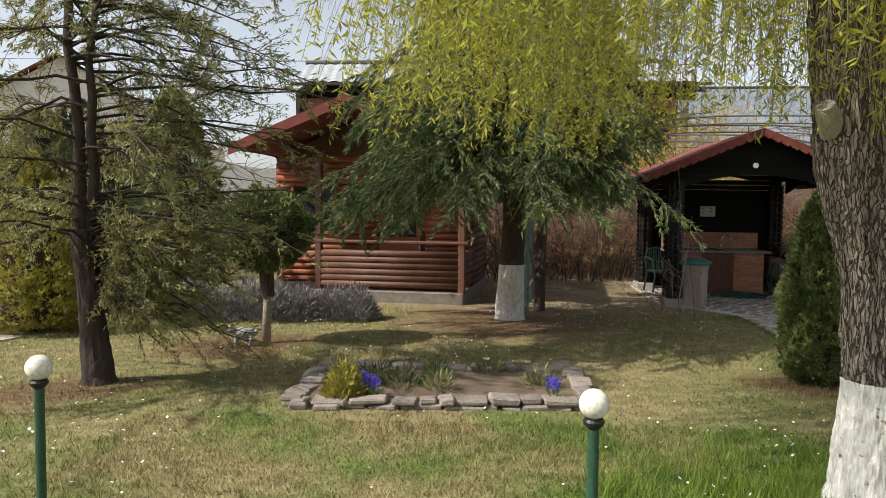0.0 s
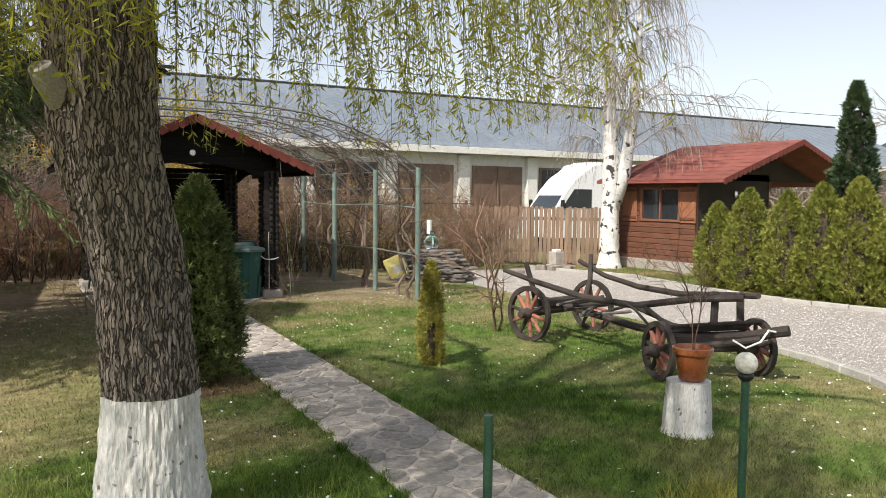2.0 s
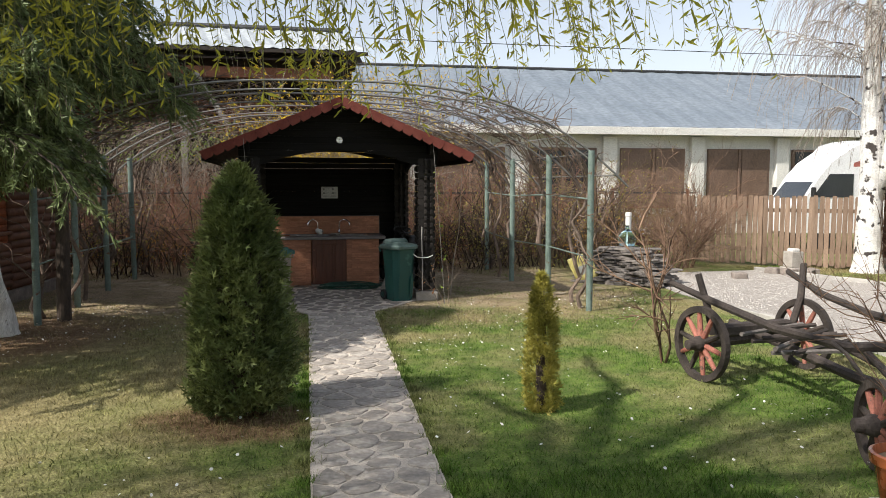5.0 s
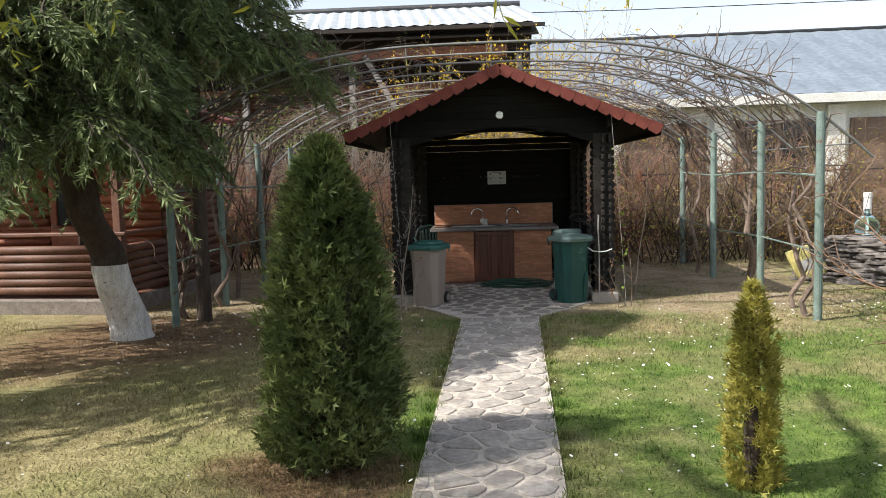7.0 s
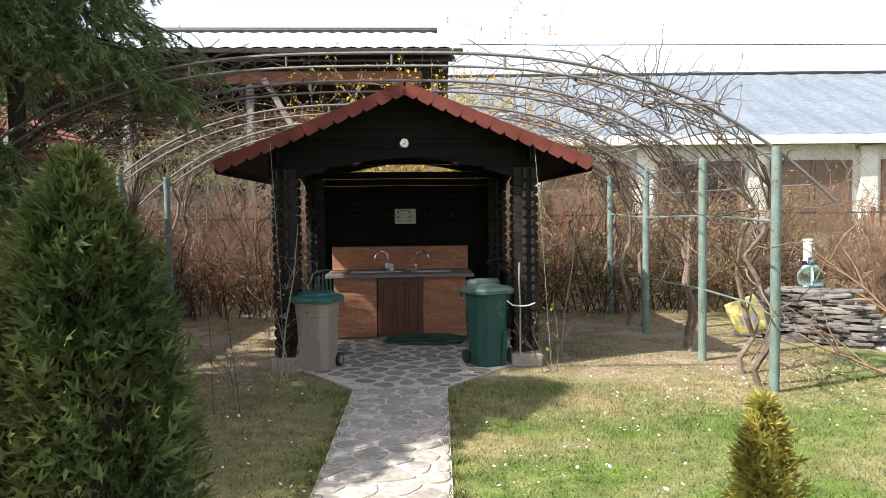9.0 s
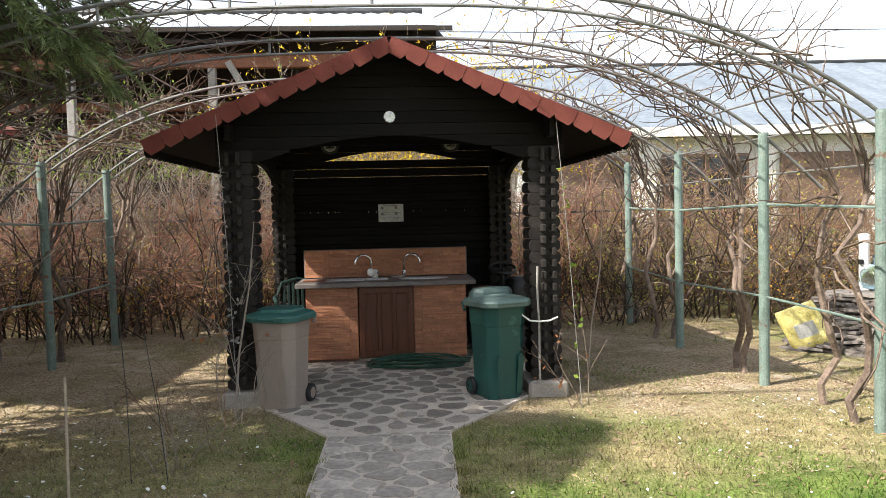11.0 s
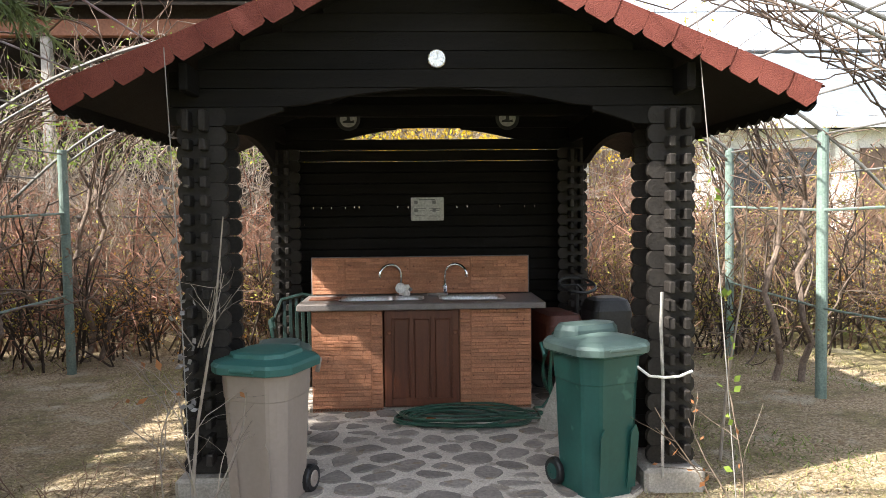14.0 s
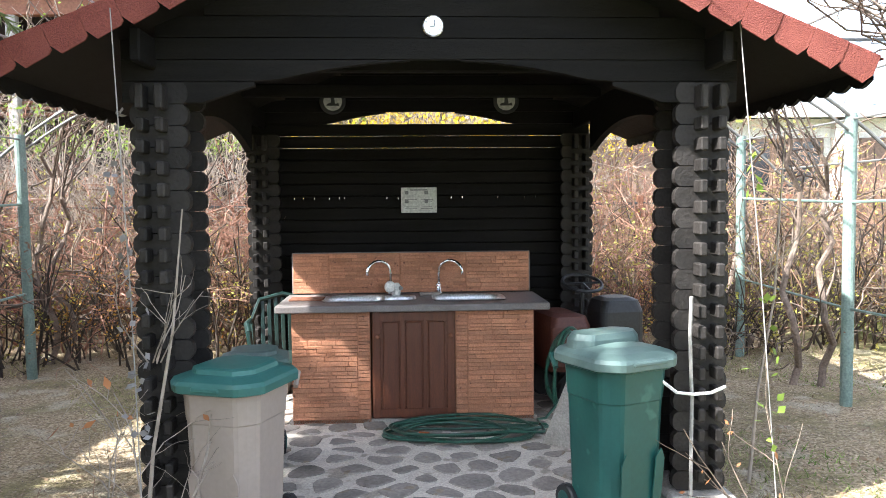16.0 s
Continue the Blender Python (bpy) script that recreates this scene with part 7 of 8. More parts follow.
# downpipe hose tied to the right post, clothes-line wires
pipe = thing("water_pipe", tuple(pav(1.16, -0.075, 0.1)), PAV_R, "white water pipe clamped to the pavilion post", "pipe")
part("pipe", Build().tube([(0, 0, 0), (0.0, -0.005, 0.5), (-0.01, 0, 0.8), (-0.005, 0, 0.98)], 0.009, 8), MAT["grey_fence"], pipe)
part("clamp", Build().tube([(-0.15, -0.015, 0.60), (-0.08, -0.03, 0.545), (0.0, -0.03, 0.535), (0.08, -0.03, 0.54), (0.15, -0.02, 0.565)], 0.008, 6), MAT["white_plastic"], pipe)
for (x0, y0, z0), (x1, y1, z1) in (((6.33, 12.55, 0.0), (6.18, 12.72, 2.50)), ((3.72, 12.55, 0.0), (3.60, 12.72, 2.30)), ((3.30, 11.35, 0.0), (3.27, 11.35, 0.99)), ((3.52, 11.30, 0.0), (3.42, 11.30, 0.88))):
    wire = Build().tube([(0, 0, 0), ((x1 - x0) * 0.5 + 0.01, (y1 - y0) * 0.5, (z1 - z0) * 0.5), (x1 - x0, y1 - y0, z1 - z0)], 0.0028, 6)
    solid("support_wire", wire, MAT["grey_fence"] if z1 > 1 else MAT["steel_dark"], "thin upright wire for climbing plants", "wire", "plant wires", at=pose(x0, y0, z0))
stake = solid("garden_stake", Build().lathe([(0.007, -0.05), (0.006, 0.85)], 8), MAT["twig_grey"], "thin pale garden cane stuck in the ground", "stake", at=pose(3.35, 10.3, 0, 1, 1, 0))
# leaves climbing the right wire
rng = np.random.default_rng(91)
n = 26
f = rng.uniform(0.05, 0.75, n)
p = np.stack([6.33 - 0.15 * f + rng.normal(size=n) * 0.03, 12.55 + 0.17 * f + rng.normal(size=n) * 0.03, 2.5 * f], 1)
d = rand_dirs(rng, n)
solid("climber_leaves", np_mesh("climber_leaves", leaf_quads(p, d, perp(d, rng), np.full(n, 0.05), np.full(n, 0.035)), 4, MAT["leaf_fresh"]), None, "fresh green leaves of a climber on the wire", "climber")
n = 60
f = rng.uniform(0.25, 0.85, n)
p = np.stack([3.72 - 0.12 * f + rng.normal(size=n) * 0.03, 12.55 + 0.17 * f + rng.normal(size=n) * 0.03, 2.3 * f], 1)
d = rand_dirs(rng, n)
solid("climber_leaves", np_mesh("climber_leaves", leaf_quads(p, d, perp(d, rng), np.full(n, 0.04), np.full(n, 0.03)), 4, MAT["leaf_lavender"]), None, "pale dry leaves of a climber on the wire", "climber")
# ---- log house with porch ----
LC = pose(0.20, 12.95, 0, 0, 0, -8)
house = new("log_house")
house.matrix_basis = LC
tagged(house, "red-brown half-log holiday house with a railed porch", "house")


def log_run(parent, p0, p1, z0, z1, mat, r=0.062, name="log"):
    p0, p1 = Vector(p0), Vector(p1)
    z = z0 + r
    mesh = Build().tube([(0, 0, 0), (p1.x - p0.x, p1.y - p0.y, 0)], r, 12).mesh(name, MAT[mat], True)
    while z < z1:
        part(name, mesh, None, parent, at=pose(p0.x, p0.y, z))
        z += r * 1.86


part("plinth", Build().box((-1.8, 1.35, 0.08), (3.7, 2.9, 0.22), 0.02), MAT["bed_stone"], house, "rough stone plinth")
fw = part("front_wall", Build().box((-2.95, 1.02, 1.25), (1.35, 0.05, 2.2)).box((-1.25, 1.02, 2.2), (2.1, 0.05, 0.35)).box((-0.55, 1.02, 1.1), (0.75, 0.05, 1.9)).box((-1.98, 1.02, 1.1), (0.6, 0.05, 1.9)), MAT["log_red"], house)
log_run(fw, (-3.6, 1.0, 0), (-1.68, 1.0, 0), 0.19, 1.05, "log_red")
log_run(fw, (-2.45, 1.0, 0), (-1.68, 1.0, 0), 1.05, 2.0, "log_red")
log_run(fw, (-3.6, 1.0, 0), (-3.3, 1.0, 0), 1.05, 2.0, "log_red")
log_run(fw, (-3.6, 1.0, 0), (-0.0, 1.0, 0), 2.02, 2.5, "log_red")
log_run(fw, (-0.86, 1.0, 0), (0.0, 1.0, 0), 0.19, 2.0, "log_red")
sw = part("side_wall", Build().box((-0.03, 1.9, 1.3), (0.05, 1.8, 2.25)), MAT["log_brown"], house)
log_run(sw, (0, 1.0, 0), (0, 2.8, 0), 0.19, 2.4, "log_brown")
lw = part("far_wall", Build().box((-3.57, 1.9, 1.3), (0.05, 1.8, 2.25)), MAT["log_red"], house)
rw = part("rear_wall", Build().box((-1.8, 2.8, 1.3), (3.6, 0.05, 2.25)), MAT["log_red"], house)
hd = part("door", Build().box((-1.27, 0.99, 0.62), (0.78, 0.05, 0.85), 0.01).box((-1.60, 0.99, 1.1), (0.10, 0.055, 1.85), 0.01).box((-0.93, 0.99, 1.1), (0.10, 0.055, 1.85), 0.01).box((-1.27, 0.99, 1.98), (0.78, 0.055, 0.10), 0.01), MAT["log_red"], house, "red-brown wooden door with a glazed upper half")
part("door_pane", Build().box((-1.27, 1.0, 1.50), (0.58, 0.012, 0.86)), MAT["dark_glass"], hd)
part("door_handle", Build().tube([(-1.58, 0.955, 1.05), (-1.58, 0.92, 1.05), (-1.49, 0.92, 1.05)], 0.01, 8), MAT["chrome"], hd)
win = part("window", Build().box((-2.88, 0.97, 1.09), (0.88, 0.07, 0.06), 0.01).box((-2.88, 0.97, 1.96), (0.88, 0.07, 0.06), 0.01).box((-3.29, 0.97, 1.52), (0.06, 0.07, 0.84), 0.01).box((-2.47, 0.97, 1.52), (0.06, 0.07, 0.84), 0.01), MAT["log_red"], house)
part("pane", Build().box((-2.88, 0.99, 1.52), (0.78, 0.012, 0.82)), MAT["dark_glass"], win)
rail = part("porch_rail", Build().box((-1.2, 0.0, 1.0), (2.62, 0.13, 0.05), 0.012), MAT["log_brown"], house)
log_run(rail, (-2.45, 0, 0), (0, 0, 0), 0.24, 0.9, "log_brown", 0.055, "rail_log")
log_run(rail, (0, 0, 0), (0, 1.0, 0), 0.24, 0.9, "log_brown", 0.055, "rail_log")
part("rail_cap", Build().box((0, 0.5, 1.0), (0.13, 1.06, 0.05), 0.012), MAT["log_brown"], rail)
for x in (-2.45, 0.0):
    part("porch_post", Build().box((x, 0, 1.25), (0.11, 0.11, 2.2), 0.012), MAT["log_brown"], house)
part("porch_floor", Build().box((-1.25, 0.5, 0.17), (2.5, 1.0, 0.06), 0.006), MAT["log_brown"], house)
for sx in (-1, 1):
    x0, x1 = -1.8, -1.8 + sx * 2.0
    zr, ze = 3.3, 2.50
    rb = Build().add([(x0, -0.55, zr), (x1, -0.55, ze), (x1, 3.1, ze), (x0, 3.1, zr), (x0, -0.55, zr + 0.07), (x1, -0.55, ze + 0.07), (x1, 3.1, ze + 0.07), (x0, 3.1, zr + 0.07)],
                     [(0, 1, 2, 3), (4, 7, 6, 5), (0, 4, 5, 1), (1, 5, 6, 2), (2, 6, 7, 3), (0, 3, 7, 4)])
    rf = part("roof", rb, MAT["roof_felt_red"], house, "red bitumen shingle roof")
    part("verge_board", Build().add([(x0, -0.58, zr + 0.08), (x1, -0.58, ze + 0.08), (x1, -0.58, ze - 0.09), (x0, -0.58, zr - 0.09), (x0, -0.555, zr + 0.08), (x1, -0.555, ze + 0.08), (x1, -0.555, ze - 0.09), (x0, -0.555, zr - 0.09)],
                                [(0, 1, 2, 3), (4, 7, 6, 5), (0, 4, 5, 1), (3, 2, 6, 7), (0, 3, 7, 4), (1, 5, 6, 2)]), MAT["red_shingle"], rf)
part("gable", Build().plate([(-3.6, 2.45), (0.0, 2.45), (-1.8, 3.24)], 0.97, 1.03), MAT["log_brown"], house)
stool = thing("porch_chair", tuple(LC @ Vector((-0.95, 0.5, 0.2))), -8, "dark wooden chair standing on the porch", "chair")
part("seat", Build().box((0, 0, 0.44), (0.40, 0.40, 0.04), 0.01), MAT["bark_dark"], stool)
for x in (-0.17, 0.17):
    for y in (-0.17, 0.17):
        part("leg", Build().box((x, y, 0.22), (0.04, 0.04, 0.44), 0.006), MAT["bark_dark"], stool)
part("backrest", Build().box((0.18, 0, 0.70), (0.035, 0.38, 0.45), 0.01), MAT["bark_dark"], stool)
terrace = solid("terrace_paving", Build().prism([(-9, 10.9), (-4.2, 11.5), (-2.4, 12.9), (-3.4, 14.2), (-9, 14.5)], -0.05, 0.02, 0.0), MAT["concrete"], "grey paved terrace beside the log house", "paving", kind="structure")
walk_l = solid("side_paving", Build().prism([(-9, 7.3), (-5.2, 8.7), (-5.0, 9.4), (-9, 9.6)], -0.05, 0.018, 0.0), MAT["concrete"], "grey paved walk at the lawn's edge", "paving", kind="structure")
# evergreen screen and sheet behind the juniper
column_tree("screen_conifer", (-4.6, 13.0, 0), 3.4, 0.9, 9000, 0.13, MAT["leaf_spruce"], "dark green conifer screening the terrace", 44, 0.45, "screen conifers")
column_tree("screen_conifer", (-6.4, 12.2, 0), 3.0, 1.0, 9000, 0.13, MAT["leaf_olive"], "olive green conifer beside the terrace", 45, 0.45, "screen conifers")
column_tree("screen_conifer", (-5.2, 9.9, 0), 2.2, 0.75, 8000, 0.10, MAT["leaf_gold"], "rounded olive conifer at the lawn's edge", 46, 0.5, "screen conifers")
column_tree("screen_conifer", (-7.6, 15.6, 0), 3.6, 1.1, 8000, 0.14, MAT["leaf_cypress"], "broad dark conifer behind the terrace", 47, 0.5, "screen conifers")

# ---- small cabin with open shutters ----
kiosk = thing("wooden_cabin", (15.9, 12.5, 0), 0, "small brown timber cabin with open shutters and red roof", "cabin")
wall_k = part("front_wall", Build().box((0.03, 0.22, 1.10), (0.06, 0.46, 2.2)).box((0.03, 2.0, 1.10), (0.06, 0.75, 2.2)).box((0.03, 1.04, 0.58), (0.06, 1.2, 1.16)).box((0.03, 1.04, 2.09), (0.06, 1.2, 0.22)), MAT["cabin_wood"], kiosk)
for i in range(15):
    for y0, y1 in ((0.0, 0.45), (1.62, 2.38)) if 1.16 < 0.30 + i * 0.13 < 1.95 else ((0.0, 2.38),):
        part("board", Build().box((-0.012, (y0 + y1) / 2, 0.30 + i * 0.13), (0.03, y1 - y0, 0.125), 0.012), MAT["cabin_wood"], wall_k)
part("plinth", Build().box((1.3, 1.2, 0.12), (2.7, 2.45, 0.26), 0.01), MAT["concrete"], kiosk, "pale plinth")
kw = part("window", Build().box((-0.01, 1.04, 1.19), (0.09, 1.22, 0.06), 0.01).box((-0.01, 1.04, 1.95), (0.09, 1.22, 0.06), 0.01).box((-0.01, 0.46, 1.57), (0.09, 0.06, 0.76), 0.01).box((-0.01, 1.62, 1.57), (0.09, 0.06, 0.76), 0.01).box((-0.01, 1.04, 1.57), (0.07, 0.05, 0.76), 0.01), MAT["beam_brown"], kiosk)
part("pane", Build().box((0.02, 1.04, 1.57), (0.012, 1.1, 0.7)), MAT["dark_glass"], kw)
for y in (0.20, 1.98):
    sh = part("shutter", Build().box((-0.045, y, 1.57), (0.03, 0.46, 0.84), 0.008), MAT["shutter_wood"], kiosk, "open orange-brown wooden shutter")
    for z in (1.25, 1.90):
        part("batten", Build().box((-0.07, y, z), (0.02, 0.42, 0.06), 0.006), MAT["cabin_wood"], sh)
part("end_wall", Build().box((1.3, 0.03, 1.15), (2.6, 0.06, 2.3)), MAT["barn_dark"], kiosk)
part("rear_wall", Build().box((2.6, 1.2, 1.10), (0.06, 2.4, 2.2)), MAT["cabin_wood"], kiosk)
part("far_wall", Build().box((1.3, 2.36, 1.15), (2.6, 0.06, 2.3)), MAT["cabin_wood"], kiosk)
part("gable", Build().plate([(0.0, 2.15), (4.6, 2.15), (2.3, 2.86)], -0.0, 0.05), MAT["barn_dark"], kiosk)
lampk = part("wall_lamp", Build().lathe([(0.03, 0), (0.06, 0.05), (0.05, 0.14), (0.02, 0.17)], 12, c=(1.25, -0.08, 1.75)), MAT["steel"], kiosk)
for sx in (-1, 1):
    x0, x1 = 2.3, 2.3 + sx * 2.75
    ya, yb = -1.05, 2.75
    hip = 0.35
    rb = Build().add([(x0, ya, 3.02), (x1, ya, 2.06), (x1, yb, 2.06), (x0, yb - hip, 3.02), (x0, ya, 3.09), (x1, ya, 2.13), (x1, yb, 2.13), (x0, yb - hip, 3.09)],
                     [(0, 1, 2, 3), (4, 7, 6, 5), (0, 4, 5, 1), (1, 5, 6, 2), (2, 6, 7, 3), (0, 3, 7, 4)])
    kr = part("roof", rb, MAT["roof_felt_red"], kiosk, "faded red shingle roof")
    w = 18
    for k in range(w):
        f0, f1 = k / w, (k + 0.93) / w
        xa, xb = x0 + (x1 - x0) * f0, x0 + (x1 - x0) * f1
        za, zb = 3.06 - 0.96 * f0, 3.06 - 0.96 * f1
        quad = [(xa, za + 0.04), (xb, zb + 0.04), (xb, zb - 0.07), ((xa + xb) / 2, (za + zb) / 2 - 0.11), (xa, za - 0.07)]
        part("verge_shingle", Build().plate(quad if sx > 0 else quad[::-1], ya - 0.022, ya - 0.004), MAT["red_shingle"], kr)
    courses = Build()
    for r in range(10):
        f0, f1 = r / 10, (r + 1) / 10
        xa, xb = x0 + (x1 - x0) * f0, x0 + (x1 - x0) * f1
        courses.add([(xa, ya, 3.094 - 0.96 * f0), (xb, ya, 3.099 - 0.96 * f1), (xb, yb - hip * (1 - f1), 3.099 - 0.96 * f1), (xa, yb - hip * (1 - f0), 3.094 - 0.96 * f0)], [(0, 1, 2, 3)])
    part("shingle_course", courses, MAT["roof_felt_red"], kr)

# ---- board fence with the van behind ----
def board_fence(name, p0, p1, h, mat, label, pitch=0.105):
    p0, p1 = Vector(p0), Vector(p1)
    length = (p1 - p0).length
    az = math.degrees(math.atan2(p1.y - p0.y, p1.x - p0.x))
    t = thing(name, (p0.x, p0.y, 0), az, label, "fence")
    mesh = Build().plate([(-0.044, 0.05), (0.044, 0.05), (0.044, h - 0.03), (0.03, h), (-0.03, h), (-0.044, h - 0.03)], -0.01, 0.01).mesh("board", MAT[mat])
    for k in range(int(length / pitch)):
        part("board", mesh, None, t, at=pose(pitch * (k + 0.5), rnd(-0.003, 0.003), rnd(-0.03, 0.02), 0, rnd(-0.7, 0.7), 0))
    for z in (0.35, h - 0.3):
        part("rail", Build().box((length / 2, 0.035, z), (length, 0.045, 0.08), 0.006), MAT[mat], t)
    k = 0.0
    while k <= length:
        part("post", Build().box((k, 0.08, h / 2), (0.09, 0.09, h), 0.008), MAT[mat], t)
        k += 1.8
    return t


board_fence("board_fence", (12.75, 17.35, 0), (15.55, 14.75, 0), 1.47, "fence_wood", "weathered brown vertical board fence")
board_fence("far_fence", (22, 8.0, 0), (22, -6.0, 0), 1.5, "grey_fence", "distant grey board fence beyond the lawn", 0.16)

van = thing("delivery_van", (18.6, 19.9, 0), -12, "white delivery van with a roof spoiler behind the fence", "van")
body = Build().plate([(-1.15, 0.45), (3.6, 0.45), (3.6, 2.75), (0.9, 2.80), (0.35, 2.72), (-0.25, 2.30), (-0.55, 1.95), (-0.95, 1.32), (-1.2, 1.15)], -0.95, 0.95)
part("body", body, MAT["van_white"], van)
part("spoiler", loft([[(x * k + dx, y * k, z) for x, y in rounded(0.55, 0.85, 0.2)] for k, dx, z in ((1.0, 0.45, 2.2), (0.98, 0.5, 2.5), (0.85, 0.62, 2.76), (0.6, 0.75, 2.86))]), MAT["van_white"], van, smooth=True)
part("windscreen", Build().add([(-0.97, -0.82, 1.36), (-0.97, 0.82, 1.36), (-0.42, 0.74, 2.10), (-0.42, -0.74, 2.10)], [(0, 1, 2, 3)]).box((-0.5, 0, 1.9), (0.02, 0.02, 0.02)), MAT["dark_glass"], van)
for sy in (-1, 1):
    part("side_window", Build().plate([(-0.75, 1.38), (0.30, 1.38), (0.30, 1.98), (-0.32, 1.98)], sy * 0.962 - 0.006, sy * 0.962 + 0.006), MAT["dark_glass"], van)
    part("mirror", Build().box((-0.8, sy * 1.1, 1.5), (0.08, 0.16, 0.28), 0.02), MAT["black_plastic"], van)
    for x in (-0.4, 2.7):
        part("wheel", Build().lathe([(0.1, -0.1), (0.33, -0.1), (0.35, -0.07), (0.35, 0.07), (0.33, 0.1), (0.1, 0.1)], 20, c=(x, sy * 0.82, 0.35), m=Matrix.Rotation(math.radians(90), 4, "X")), MAT["black_plastic"], van)

# ---- birch ----
rng = np.random.default_rng(61)
birch = thing("birch_tree", (15.25, 14.55, 0), 0, "white-barked forked birch with hanging bare twigs", "tree")
part("trunk", bark_tube([(0, 0, -0.05), (0, 0, 0.3), (0, 0, 1.7), (-0.06, 0.05, 4.2), (-0.1, 0.1, 7.5)], [0.32, 0.25, 0.21, 0.15, 0.05], 22, 50, 0.008, 3.0), MAT["bark_birch"], birch)
part("fork", Build().tube([(0.05, -0.05, 1.45), (0.22, -0.22, 2.3), (0.32, -0.35, 3.6), (0.4, -0.5, 7.0)], [0.17, 0.155, 0.13, 0.04], 16), MAT["bark_birch"], birch, smooth=True)
lines, rads, hang_l = [], [], []
for k in range(44):
    z = rng.uniform(2.6, 7.4)
    a = rng.uniform(0, 2 * math.pi)
    r = rng.uniform(1.2, 3.3) * (1.1 - 0.07 * z)
    b = np.array([0.1 * (k % 2) * 2, -0.1 * (k % 2) * 2, z])
    ax = bend(b, b + np.array([math.cos(a) * r, math.sin(a) * r, rng.uniform(0.5, 1.4)]), 0.25, 8, rng, 0.04)
    lines.append(ax)
    rads.append(np.linspace(0.025, 0.006, 8))
    for j in range(40):
        q = rng.uniform(0.2, 1.0)
        i = min(int(q * 7), 6)
        p = ax[i] + (ax[i + 1] - ax[i]) * (q * 7 - i)
        d = unit(np.array([math.cos(a), math.sin(a), 0.2]) + rng.normal(size=3) * 0.5)
        ln = rng.uniform(0.6, 1.6)
        pts = [p]
        for m in range(7):
            d = unit(d + np.array([0, 0, -0.42]) + rng.normal(size=3) * 0.1)
            pts.append(pts[-1] + d * ln / 7)
        hang_l.append(np.array(pts))
part("limb", twig_tubes("limb", np.array(lines), np.array(rads), MAT["bark_birch"]), None, birch)
hang_l = np.array(hang_l)
part("twig_curtain", twig_tubes("twig_curtain", hang_l, np.linspace(0.006, 0.003, 8)[None].repeat(len(hang_l), 0), MAT["twig_grey"]), None, birch, "fine drooping twigs")

# ---- open barn behind the pavilion ----
barn = thing("open_barn", (0.83, 20.5, 0.28), -2, "open timber barn with grey corrugated roof and brown beams", "barn")
barn.scale = (0.82, 0.82, 0.82)
BX0, BX1 = -6.2, 6.5
corr = Build()
nx = 72
vs, fs = [], []
for k in range(nx + 1):
    x = BX0 + (BX1 + 0.25 - BX0) * k / nx
    w = 0.035 * (k % 2)
    vs += [(x, -0.55, 5.42 + w), (x - 0.6, 3.2, 6.62 + w)]
for k in range(nx):
    fs.append((2 * k, 2 * k + 2, 2 * k + 3, 2 * k + 1))
part("roof", corr.add(vs, fs), MAT["tin_roof"], barn, "pale corrugated sheet roof")
part("roof_edge", Build().box(((BX0 + BX1) / 2, -0.52, 5.36), (BX1 - BX0 + 0.3, 0.06, 0.10), 0.01), MAT["barn_dark"], barn)
part("ridge", Build().tube([(BX0 - 0.6, 3.2, 6.68), (BX1 - 0.3, 3.2, 6.68)], 0.09, 8), MAT["steel_dark"], barn)
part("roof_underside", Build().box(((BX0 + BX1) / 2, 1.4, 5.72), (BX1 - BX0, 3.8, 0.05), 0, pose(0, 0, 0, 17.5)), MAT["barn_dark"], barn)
part("eaves_beam", Build().box(((BX0 + BX1) / 2 - 0.4, 0.0, 4.82), (BX1 - BX0 - 0.8, 0.18, 0.30), 0.015), MAT["beam_brown"], barn, "long reddish-brown beam")
part("lower_beam", Build().box(((BX0 + BX1) / 2 - 1.2, 1.5, 4.1), (BX1 - BX0 - 2.4, 0.14, 0.2), 0.015), MAT["beam_brown"], barn)
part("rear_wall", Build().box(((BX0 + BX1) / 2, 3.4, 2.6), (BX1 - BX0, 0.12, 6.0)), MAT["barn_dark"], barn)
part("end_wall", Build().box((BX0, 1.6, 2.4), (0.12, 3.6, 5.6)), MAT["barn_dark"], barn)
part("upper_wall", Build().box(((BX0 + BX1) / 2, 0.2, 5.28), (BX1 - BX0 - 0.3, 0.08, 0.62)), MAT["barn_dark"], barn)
for x in (-4.1, -1.3, 1.6, 6.0):
    part("post", Build().box((x, 0.0, 2.15), (0.16, 0.16, 5.1), 0.012), MAT["grey_fence"], barn)
part("brace", Build().box((2.35, -0.1, 4.1), (0.14, 0.1, 1.6), 0.01, pose(0, 0, 0, 0, -30, 0)), MAT["grey_fence"], barn, "pale diagonal timber brace")
for k in range(9):
    part("stack_board", Build().box((0.2 + 0.2 * k, 2.2 + 0.05 * k, 3.3 + 0.12 * k), (6.5, 0.3, 0.06), 0.005), MAT["beam_brown"], barn)

